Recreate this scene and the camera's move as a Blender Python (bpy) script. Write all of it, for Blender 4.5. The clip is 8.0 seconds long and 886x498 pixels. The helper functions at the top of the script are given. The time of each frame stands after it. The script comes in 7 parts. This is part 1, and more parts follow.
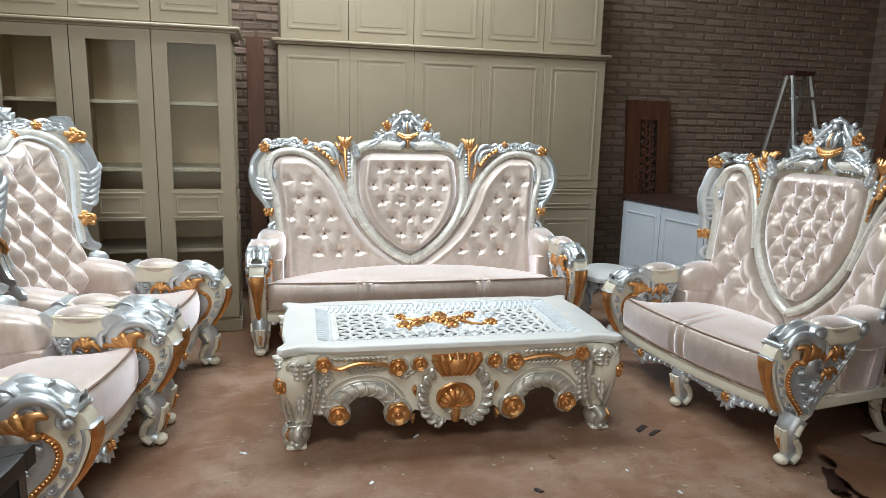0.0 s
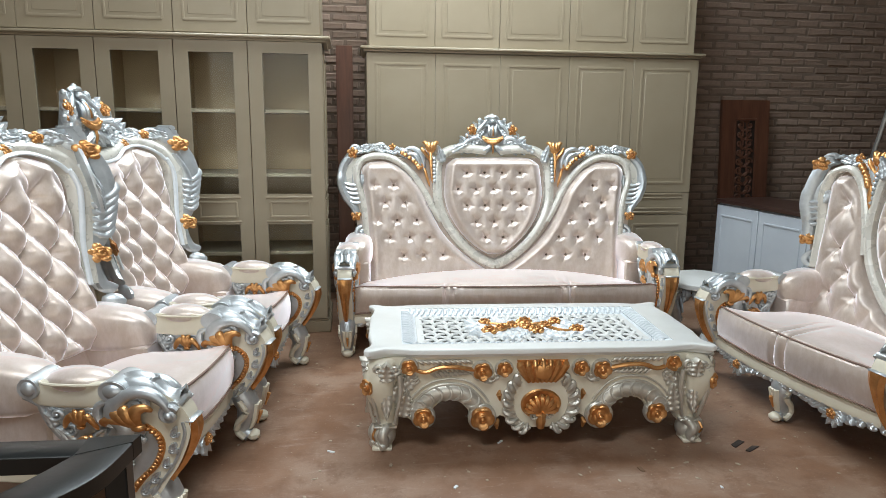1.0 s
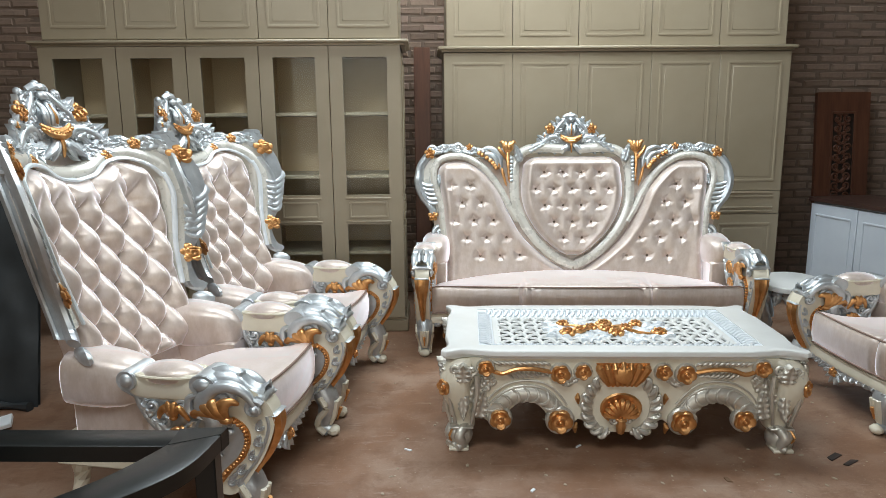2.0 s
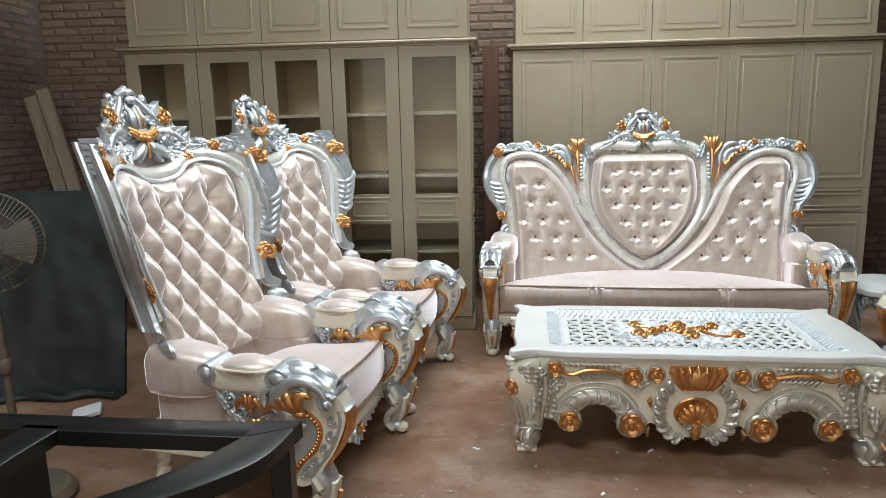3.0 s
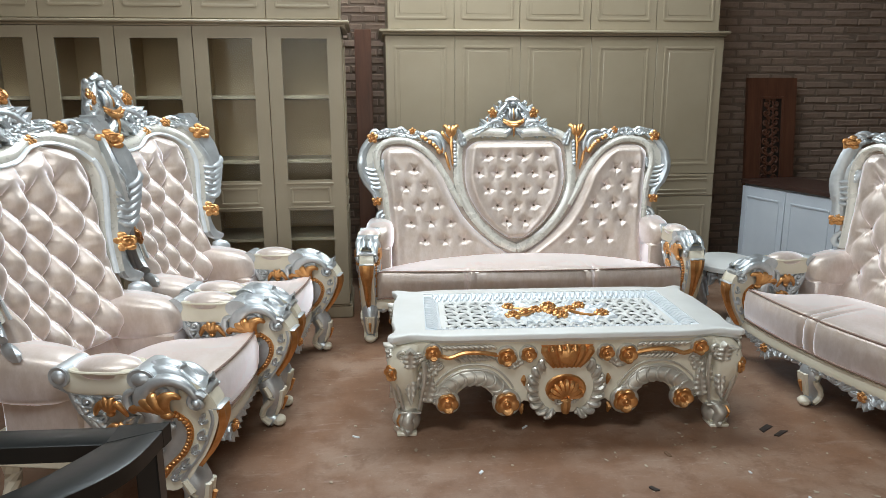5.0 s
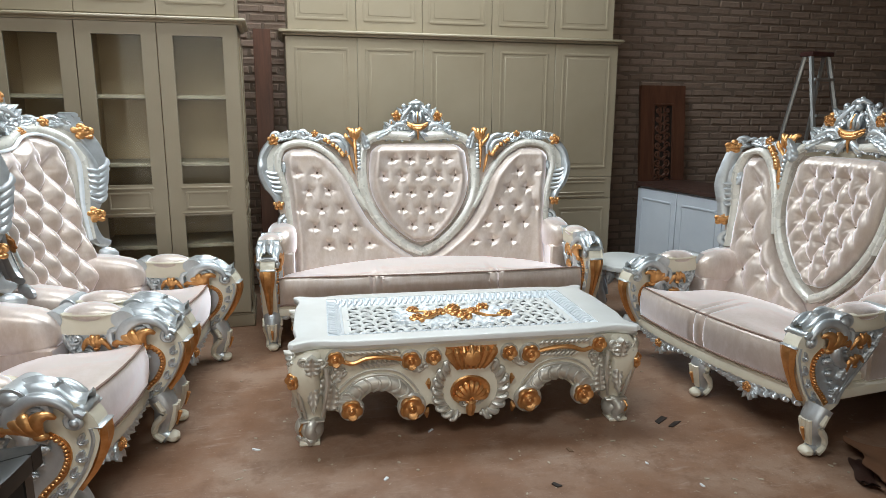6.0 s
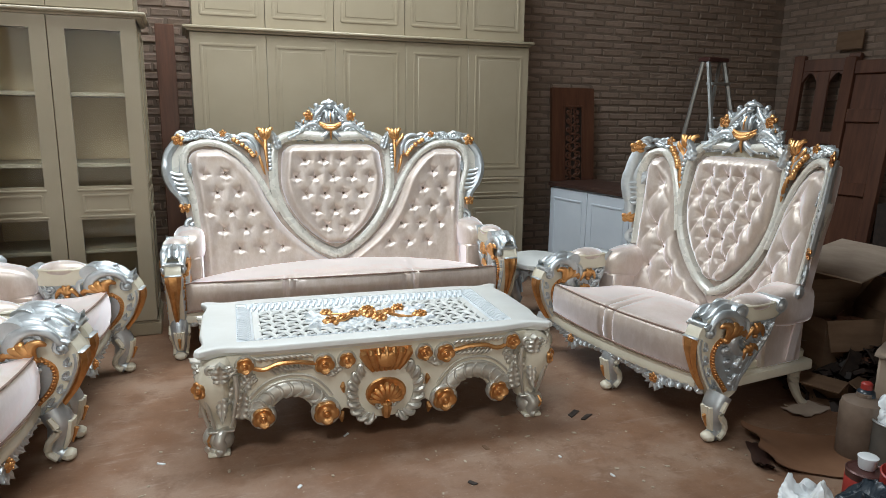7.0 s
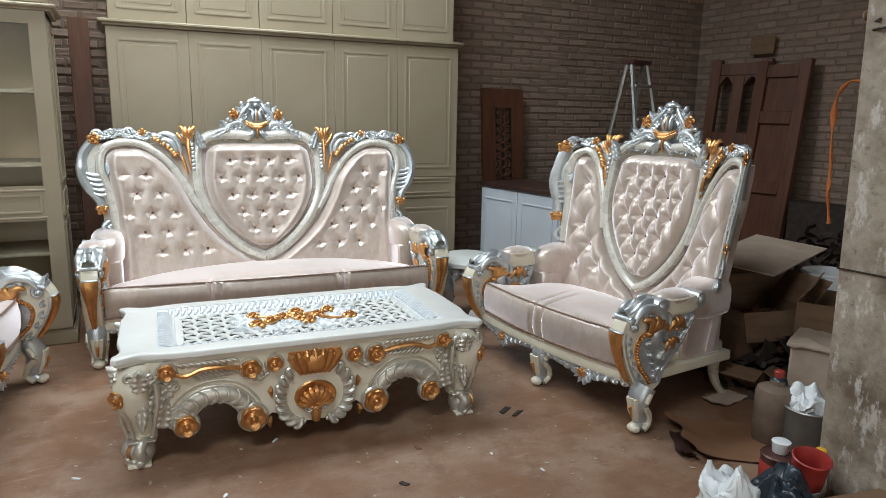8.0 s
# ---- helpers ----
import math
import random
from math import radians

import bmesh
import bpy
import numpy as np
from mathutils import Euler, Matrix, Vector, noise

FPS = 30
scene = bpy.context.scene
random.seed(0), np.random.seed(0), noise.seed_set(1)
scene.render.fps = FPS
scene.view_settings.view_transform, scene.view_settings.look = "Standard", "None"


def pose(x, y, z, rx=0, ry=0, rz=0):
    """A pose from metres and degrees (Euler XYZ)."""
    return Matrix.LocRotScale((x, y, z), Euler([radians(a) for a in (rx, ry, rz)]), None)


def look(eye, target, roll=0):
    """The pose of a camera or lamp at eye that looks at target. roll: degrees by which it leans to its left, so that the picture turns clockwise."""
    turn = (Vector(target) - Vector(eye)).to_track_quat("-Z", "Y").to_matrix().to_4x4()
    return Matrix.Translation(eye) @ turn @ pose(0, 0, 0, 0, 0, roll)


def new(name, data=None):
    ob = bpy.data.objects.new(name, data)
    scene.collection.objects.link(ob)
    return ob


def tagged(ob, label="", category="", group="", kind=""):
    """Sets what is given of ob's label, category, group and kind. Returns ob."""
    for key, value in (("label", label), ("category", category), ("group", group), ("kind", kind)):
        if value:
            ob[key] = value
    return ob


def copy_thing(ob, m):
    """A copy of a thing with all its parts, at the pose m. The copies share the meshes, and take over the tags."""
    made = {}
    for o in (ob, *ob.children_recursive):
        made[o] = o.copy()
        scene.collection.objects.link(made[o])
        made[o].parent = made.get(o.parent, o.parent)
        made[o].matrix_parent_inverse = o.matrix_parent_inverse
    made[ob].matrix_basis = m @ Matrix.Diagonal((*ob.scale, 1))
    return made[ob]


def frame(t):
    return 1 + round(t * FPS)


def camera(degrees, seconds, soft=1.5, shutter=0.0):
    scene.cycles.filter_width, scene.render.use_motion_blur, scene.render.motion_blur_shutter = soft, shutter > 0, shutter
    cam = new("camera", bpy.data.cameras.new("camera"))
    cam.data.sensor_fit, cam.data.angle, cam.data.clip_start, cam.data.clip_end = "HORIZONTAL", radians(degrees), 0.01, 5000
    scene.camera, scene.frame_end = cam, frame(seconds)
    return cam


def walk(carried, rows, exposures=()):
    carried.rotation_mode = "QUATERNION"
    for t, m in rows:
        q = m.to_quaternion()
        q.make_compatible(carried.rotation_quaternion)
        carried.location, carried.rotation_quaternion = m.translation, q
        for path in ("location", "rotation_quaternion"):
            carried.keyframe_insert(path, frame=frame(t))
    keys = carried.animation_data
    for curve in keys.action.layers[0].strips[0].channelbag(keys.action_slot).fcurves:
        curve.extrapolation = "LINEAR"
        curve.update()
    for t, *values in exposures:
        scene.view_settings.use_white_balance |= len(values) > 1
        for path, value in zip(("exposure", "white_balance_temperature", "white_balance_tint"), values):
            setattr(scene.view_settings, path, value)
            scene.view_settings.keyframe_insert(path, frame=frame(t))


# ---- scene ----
# ---------------- camera ----------------
cam = camera(66.4, 8.0, soft=0.6)
PATH = [
    (0, -0.101, 0.125, 1.468, -14.78, -10.76, -1.40),
    (0.5, -0.109, 0.132, 1.468, -11.52, -10.61, -1.20),
    (1, -0.113, 0.137, 1.465, -7.85, -10.50, -0.54),
    (1.5, -0.116, 0.142, 1.466, -4.50, -10.49, 0.05),
    (3, -0.128, 0.146, 1.465, 4.07, -10.52, 1.23),
    (3.3, -0.142, 0.120, 1.485, 5.19, -11.16, 1.43),
    (3.5, -0.151, 0.103, 1.499, 4.79, -11.58, 1.57),
    (4, -0.159, 0.116, 1.490, 1.54, -11.91, 1.04),
    (4.5, -0.148, 0.140, 1.480, -2.42, -11.99, 0.67),
    (6, -0.082, 0.183, 1.453, -13.89, -11.48, -0.29),
    (6.5, -0.060, 0.189, 1.447, -17.26, -11.39, -0.36),
    (7, -0.043, 0.192, 1.443, -20.64, -11.29, -0.65),
    (7.5, -0.027, 0.195, 1.436, -23.54, -11.13, -0.82),
    (8, -0.011, 0.193, 1.433, -26.11, -11.13, -0.97),
]
walk(cam, [(t, pose(x, y, z, 90 + p, r, yw)) for t, x, y, z, yw, p, r in PATH], [(0, 0.14), (1.5, 0.09), (3.5, 0.04), (6.0, 0.03), (8, 0.04)])

# ---------------- light ----------------
world = bpy.data.worlds.new("sky")
scene.world = world
world.use_nodes = True
wn = world.node_tree.nodes
sky = wn.new("ShaderNodeTexSky")
sky.sky_type = "NISHITA"
sky.sun_disc = False
sky.sun_elevation = radians(50)
sky.sun_rotation = radians(160)
wn["Background"].inputs["Strength"].default_value = 0.1
world.node_tree.links.new(sky.outputs["Color"], wn["Background"].inputs["Color"])


def area_light(name, x, y, z, sx, sy, target, power, colour):
    d = bpy.data.lights.new(name, "AREA")
    d.shape, d.size, d.size_y, d.energy, d.color = "RECTANGLE", sx, sy, power, colour
    ob = new(name, d)
    ob.matrix_world = look((x, y, z), target)
    return ob


# daylight through a roof light and through the open front behind the camera
area_light("roof_daylight", 0.35, 4.55, 3.95, 3.4, 1.3, (0.35, 4.55, 0), 165, (0.86, 0.955, 1.0))
area_light("front_daylight", 0.0, -3.35, 1.7, 5.0, 2.9, (0.3, 4, 0.9), 56, (1.0, 0.93, 0.80))
# added fill lamp that brightens the left floor and the near chair
area_light("front_roof_fill", -1.1, 0.9, 3.95, 2.4, 1.2, (-1.1, 0.9, 0), 104, (0.90, 0.97, 1.0))

# ---------------- materials ----------------


def nodes_of(name):
    m = bpy.data.materials.new(name)
    m.use_nodes = True
    nt = m.node_tree
    return m, nt.nodes, nt.links, nt.nodes["Principled BSDF"]


def ramp(n, l, src, stops):
    r = n.new("ShaderNodeValToRGB")
    els = r.color_ramp.elements
    while len(els) < len(stops):
        els.new(0.5)
    for e, (p, c) in zip(els, stops):
        e.position, e.color = p, (*c, 1)
    l.new(src, r.inputs["Fac"])
    return r.outputs["Color"]


def noise_tex(n, l, scale, detail=4.0, rough=0.55, coord="Object", stretch=None):
    tc = n.new("ShaderNodeTexCoord")
    t = n.new("ShaderNodeTexNoise")
    t.inputs["Scale"].default_value, t.inputs["Detail"].default_value, t.inputs["Roughness"].default_value = scale, detail, rough
    src = tc.outputs[coord]
    if stretch:
        mp = n.new("ShaderNodeMapping")
        mp.inputs["Scale"].default_value = stretch
        l.new(src, mp.inputs["Vector"])
        src = mp.outputs["Vector"]
    l.new(src, t.inputs["Vector"])
    return t.outputs["Fac"]


def mixc(n, l, fac, a, b, mode="MIX"):
    m = n.new("ShaderNodeMix")
    m.data_type, m.blend_type = "RGBA", mode
    for sock, v in ((m.inputs[0], fac), (m.inputs[6], a), (m.inputs[7], b)):
        if hasattr(v, "default_value") or hasattr(v, "links"):
            l.new(v, sock)
        elif isinstance(v, (int, float)):
            sock.default_value = v
        else:
            sock.default_value = (*v, 1)
    return m.outputs[2]


def bump(n, l, b, height, strength, dist=0.002):
    bp = n.new("ShaderNodeBump")
    bp.inputs["Strength"].default_value, bp.inputs["Distance"].default_value = strength, dist
    l.new(height, bp.inputs["Height"])
    l.new(bp.outputs["Normal"], b.inputs["Normal"])


def simple(name, c1, c2, scale, rough, metal=0.0, bumps=0.15, fine=180.0, rough2=None, stretch=None, coat=0.0, sheen=0.0, vary=0.0):
    """A surface with cloudy colour variation, a fine relief and uneven gloss."""
    m, n, l, b = nodes_of(name)
    f = noise_tex(n, l, scale, 5, 0.6, stretch=stretch)
    col = ramp(n, l, f, [(0.3, c1), (0.72, c2)])
    if vary:
        oi = n.new("ShaderNodeObjectInfo")
        v = ramp(n, l, oi.outputs["Random"], [(0, (1 - vary,) * 3), (1, (1 + vary,) * 3)])
        col = mixc(n, l, 1.0, col, v, "MULTIPLY")
    l.new(col, b.inputs["Base Color"])
    b.inputs["Metallic"].default_value = metal
    g = noise_tex(n, l, scale * 2.3, 4)
    mr = n.new("ShaderNodeMapRange")
    mr.inputs["To Min"].default_value, mr.inputs["To Max"].default_value = rough, (rough2 if rough2 is not None else rough + 0.12)
    l.new(g, mr.inputs["Value"])
    l.new(mr.outputs["Result"], b.inputs["Roughness"])
    b.inputs["Coat Weight"].default_value = coat
    b.inputs["Coat Roughness"].default_value = 0.15
    b.inputs["Sheen Weight"].default_value = sheen
    b.inputs["Sheen Roughness"].default_value = 0.35
    bump(n, l, b, noise_tex(n, l, fine, 3), bumps)
    return m


cream = simple("cream_lacquer", (0.66, 0.606, 0.475), (0.76, 0.712, 0.585), 5, 0.28, bumps=0.08, coat=0.3)
white_top = simple("ivory_table_lacquer", (0.68, 0.68, 0.65), (0.76, 0.77, 0.75), 4, 0.3, bumps=0.05, coat=0.2)
silver = simple("silver_paint", (0.46, 0.49, 0.505), (0.64, 0.675, 0.695), 16, 0.33, metal=0.7, bumps=0.2, fine=70)
# silver of the table's upright carving, its warm shaded tone put into the colour
shaded_silver = simple("shaded_champagne_silver", (0.50, 0.475, 0.41), (0.66, 0.635, 0.57), 14, 0.34, metal=0.6, bumps=0.15, fine=70)
# paler silver, with cool overhead light in its colour for the table-top ornament
pale_silver = simple("pale_silver_paint", (0.68, 0.73, 0.76), (0.82, 0.86, 0.89), 18, 0.28, metal=0.25, bumps=0.25, fine=70)
pearl = simple("pearl_silver_lacquer", (0.62, 0.595, 0.525), (0.72, 0.70, 0.64), 7, 0.22, metal=0.15, bumps=0.12, fine=60, coat=0.6)
gold = simple("gold_paint", (0.57, 0.265, 0.085), (0.75, 0.42, 0.18), 25, 0.28, metal=0.85, bumps=0.15, fine=80)
cabinet_paint = simple("beige_cabinet_paint", (0.305, 0.252, 0.172), (0.36, 0.302, 0.215), 1.6, 0.32, bumps=0.05, fine=120)
cabinet_inner = simple("cabinet_inside", (0.50, 0.37, 0.22), (0.60, 0.46, 0.29), 2.5, 0.5, bumps=0.1)
black_paint = simple("black_satin_paint", (0.004, 0.005, 0.005), (0.010, 0.011, 0.010), 6, 0.30, bumps=0.06, fine=90)
black_cloth = simple("black_sheet", (0.012, 0.016, 0.018), (0.028, 0.034, 0.037), 3, 0.45, bumps=0.4, fine=12)
white_paint = simple("white_cabinet_paint", (0.48, 0.52, 0.57), (0.58, 0.62, 0.66), 2, 0.35, bumps=0.05)
dark_top = simple("dark_worktop", (0.03, 0.015, 0.012), (0.06, 0.03, 0.022), 4, 0.3, stretch=(1, 6, 6))
red_wood = simple("reddish_mahogany", (0.085, 0.032, 0.018), (0.16, 0.064, 0.034), 4, 0.38, bumps=0.2, fine=30, stretch=(6, 6, 0.7))
raw_wood = simple("raw_timber", (0.30, 0.24, 0.17), (0.46, 0.39, 0.30), 5, 0.7, bumps=0.3, fine=40, stretch=(7, 7, 0.6))
alu = simple("dull_aluminium", (0.42, 0.43, 0.42), (0.58, 0.59, 0.58), 12, 0.35, metal=0.85, bumps=0.2)
pale_card = simple("pale_torn_cardboard", (0.38, 0.285, 0.215), (0.52, 0.41, 0.32), 6, 0.8, bumps=0.35, fine=40)
kraft = simple("reddish_kraft_card", (0.19, 0.088, 0.042), (0.25, 0.125, 0.066), 5, 0.75, bumps=0.3, fine=50)
card = simple("brown_cardboard", (0.15, 0.085, 0.048), (0.23, 0.14, 0.082), 3.5, 0.8, bumps=0.3, fine=60, stretch=(1, 1, 5))
plastic_white = simple("thin_white_plastic", (0.70, 0.74, 0.76), (0.84, 0.86, 0.87), 8, 0.25, bumps=0.5, fine=25)
fan_grey = simple("dusty_fan_plastic", (0.075, 0.062, 0.045), (0.15, 0.122, 0.085), 10, 0.5)
grey_plastic = simple("grey_plastic", (0.10, 0.095, 0.085), (0.18, 0.17, 0.15), 10, 0.45)
beige_plastic = simple("dusty_jerrycan", (0.12, 0.085, 0.062), (0.22, 0.16, 0.12), 8, 0.4, bumps=0.2)
red_plastic = simple("red_plastic", (0.26, 0.018, 0.014), (0.42, 0.05, 0.04), 14, 0.4)
yellow_plastic = simple("yellow_plastic", (0.65, 0.35, 0.02), (0.75, 0.45, 0.05), 9, 0.35)
dark_tin = simple("dark_paint_tin", (0.07, 0.03, 0.028), (0.14, 0.06, 0.05), 14, 0.3, metal=0.3)
navy = simple("blue_black_plastic", (0.012, 0.02, 0.03), (0.03, 0.045, 0.06), 9, 0.25, bumps=0.5, fine=22)
orange_rope = simple("orange_cloth_strap", (0.50, 0.13, 0.03), (0.66, 0.22, 0.07), 30, 0.8, bumps=0.5, fine=160)
# near-black for scrap and wire, also for shade under the lattice and by the wall
scrap_and_shade = simple("dark_scrap_and_shade", (0.012, 0.008, 0.006), (0.05, 0.03, 0.022), 20, 0.6, bumps=0.6, fine=40)
plaster = simple("dark_roof_board", (0.05, 0.042, 0.036), (0.10, 0.085, 0.072), 1.2, 0.85)
post_mat = None


def velvet_mat():
    m, n, l, b = nodes_of("blush_velvet")
    f = noise_tex(n, l, 3.5, 5, 0.65)
    g = noise_tex(n, l, 13, 7, 0.72, stretch=(1.6, 1.6, 0.8))
    nap = noise_tex(n, l, 70, 6, 0.75, stretch=(1, 1, 0.5))
    base = ramp(n, l, f, [(0.3, (0.455, 0.352, 0.275)), (0.7, (0.545, 0.435, 0.35))])
    col = mixc(n, l, ramp(n, l, g, [(0.42, (0, 0, 0)), (0.66, (0.65,) * 3)]), base, (0.66, 0.575, 0.53))
    col = mixc(n, l, ramp(n, l, nap, [(0.48, (0, 0, 0)), (0.7, (0.35,) * 3)]), col, (0.44, 0.34, 0.29))
    l.new(col, b.inputs["Base Color"])
    mr = n.new("ShaderNodeMapRange")
    mr.inputs["To Min"].default_value, mr.inputs["To Max"].default_value = 0.34, 0.48
    l.new(g, mr.inputs["Value"])
    l.new(mr.outputs["Result"], b.inputs["Roughness"])
    b.inputs["Metallic"].default_value = 0.38
    b.inputs["Specular IOR Level"].default_value = 0.8
    b.inputs["Coat Weight"].default_value = 0.55
    b.inputs["Coat Roughness"].default_value = 0.40
    b.inputs["Coat IOR"].default_value = 2.1
    b.inputs["Sheen Weight"].default_value = 1.0
    b.inputs["Sheen Roughness"].default_value = 0.4
    b.inputs["Sheen Tint"].default_value = (1, 0.97, 1, 1)
    bump(n, l, b, g, 0.22, 0.005)
    out = b.outputs["BSDF"]
    for rough, tint in ((0.36, (0.80, 0.79, 0.86, 1)), (0.50, (0.68, 0.66, 0.74, 1))):
        pile = n.new("ShaderNodeBsdfSheen")
        pile.inputs["Color"].default_value = tint
        pile.inputs["Roughness"].default_value = rough
        both = n.new("ShaderNodeAddShader")
        l.new(out, both.inputs[0])
        l.new(pile.outputs["BSDF"], both.inputs[1])
        out = both.outputs["Shader"]
    l.new(out, n["Material Output"].inputs["Surface"])
    return m


velvet = velvet_mat()
piping_mat = simple("piping_cord", (0.22, 0.14, 0.11), (0.32, 0.22, 0.175), 40, 0.6)


def floor_mat():
    m, n, l, b = nodes_of("dusty_red_concrete")
    big = noise_tex(n, l, 0.9, 6, 0.62)
    mid = noise_tex(n, l, 6.5, 9, 0.72)
    patch = noise_tex(n, l, 2.4, 8, 0.7)
    fine = noise_tex(n, l, 55, 6, 0.8)
    grit = noise_tex(n, l, 240, 3, 0.8)
    streak = noise_tex(n, l, 9, 8, 0.75, stretch=(0.5, 2.2, 1))
    c = ramp(n, l, big, [(0.3, (0.165, 0.078, 0.040)), (0.55, (0.24, 0.130, 0.077)), (0.75, (0.30, 0.19, 0.128))])
    c = mixc(n, l, ramp(n, l, patch, [(0.44, (0, 0, 0)), (0.62, (0.75,) * 3)]), c, (0.315, 0.212, 0.148))
    c = mixc(n, l, ramp(n, l, mid, [(0.49, (0, 0, 0)), (0.62, (0.75,) * 3)]), c, (0.18, 0.090, 0.049))
    c = mixc(n, l, ramp(n, l, streak, [(0.56, (0, 0, 0)), (0.70, (0.55,) * 3)]), c, (0.38, 0.29, 0.23))
    c = mixc(n, l, ramp(n, l, fine, [(0.60, (0, 0, 0)), (0.72, (0.75,) * 3)]), c, (0.50, 0.42, 0.35))
    speck = noise_tex(n, l, 130, 8, 0.85)
    c = mixc(n, l, ramp(n, l, speck, [(0.625, (0, 0, 0)), (0.66, (0.8,) * 3)]), c, (0.55, 0.48, 0.41))
    c = mixc(n, l, ramp(n, l, grit, [(0.56, (0, 0, 0)), (0.70, (0.7,) * 3)]), c, (0.11, 0.07, 0.05))
    l.new(c, b.inputs["Base Color"])
    l.new(ramp(n, l, patch, [(0.35, (0.34,) * 3), (0.65, (0.62,) * 3)]), b.inputs["Roughness"])
    bump(n, l, b, mid, 0.25, 0.004)
    return m


floor_m = floor_mat()


def brick_mat():
    m, n, l, b = nodes_of("old_red_brick")
    oi = n.new("ShaderNodeObjectInfo")
    ge = n.new("ShaderNodeNewGeometry")
    ad = n.new("ShaderNodeMath")
    ad.operation = "ADD"
    l.new(oi.outputs["Random"], ad.inputs[0])
    l.new(ge.outputs["Random Per Island"], ad.inputs[1])
    fr = n.new("ShaderNodeMath")
    fr.operation = "FRACT"
    l.new(ad.outputs[0], fr.inputs[0])
    base = ramp(n, l, fr.outputs[0], [(0, (0.235, 0.165, 0.122)), (0.4, (0.285, 0.20, 0.15)), (0.75, (0.325, 0.235, 0.18)), (1, (0.262, 0.184, 0.14))])
    g = noise_tex(n, l, 14, 7, 0.7)
    c = mixc(n, l, ramp(n, l, g, [(0.45, (0, 0, 0)), (0.75, (0.6,) * 3)]), base, (0.16, 0.118, 0.09))
    l.new(c, b.inputs["Base Color"])
    b.inputs["Roughness"].default_value = 0.9
    bump(n, l, b, g, 0.6, 0.006)
    return m


brick_m = brick_mat()
mortar = simple("grey_mortar", (0.16, 0.116, 0.087), (0.235, 0.175, 0.135), 9, 0.95, bumps=0.6, fine=50)


def post_material():
    m, n, l, b = nodes_of("weathered_post")
    a = noise_tex(n, l, 3.0, 8, 0.7)
    c = noise_tex(n, l, 11, 8, 0.7, stretch=(1, 1, 0.4))
    col = ramp(n, l, a, [(0.36, (0.15, 0.112, 0.08)), (0.47, (0.29, 0.24, 0.188)), (0.56, (0.40, 0.345, 0.28)), (0.66, (0.25, 0.205, 0.16))])
    col = mixc(n, l, ramp(n, l, c, [(0.54, (0, 0, 0)), (0.60, (0.85,) * 3)]), col, (0.60, 0.57, 0.52))
    d = noise_tex(n, l, 28, 8, 0.75)
    col = mixc(n, l, ramp(n, l, d, [(0.56, (0, 0, 0)), (0.64, (0.7,) * 3)]), col, (0.16, 0.12, 0.09))
    l.new(col, b.inputs["Base Color"])
    b.inputs["Roughness"].default_value = 0.75
    bump(n, l, b, c, 0.5, 0.006)
    return m


post_mat = post_material()


def glass_mat():
    m, n, l, b = nodes_of("cabinet_glass")
    b.inputs["Base Color"].default_value = (0.80, 0.84, 0.84, 1)
    b.inputs["Roughness"].default_value = 0.02
    b.inputs["Transmission Weight"].default_value = 1.0
    b.inputs["IOR"].default_value = 1.28
    return m


glass = glass_mat()
crystal = simple("crystal_button", (0.24, 0.17, 0.13), (0.45, 0.37, 0.31), 40, 0.12, metal=0.7)

# ---------------- geometry helpers ----------------
FRONT = Matrix(((1, 0, 0, 0), (0, 0, -1, 0), (0, 1, 0, 0), (0, 0, 0, 1)))   # (u, v, w) to x, z, -y


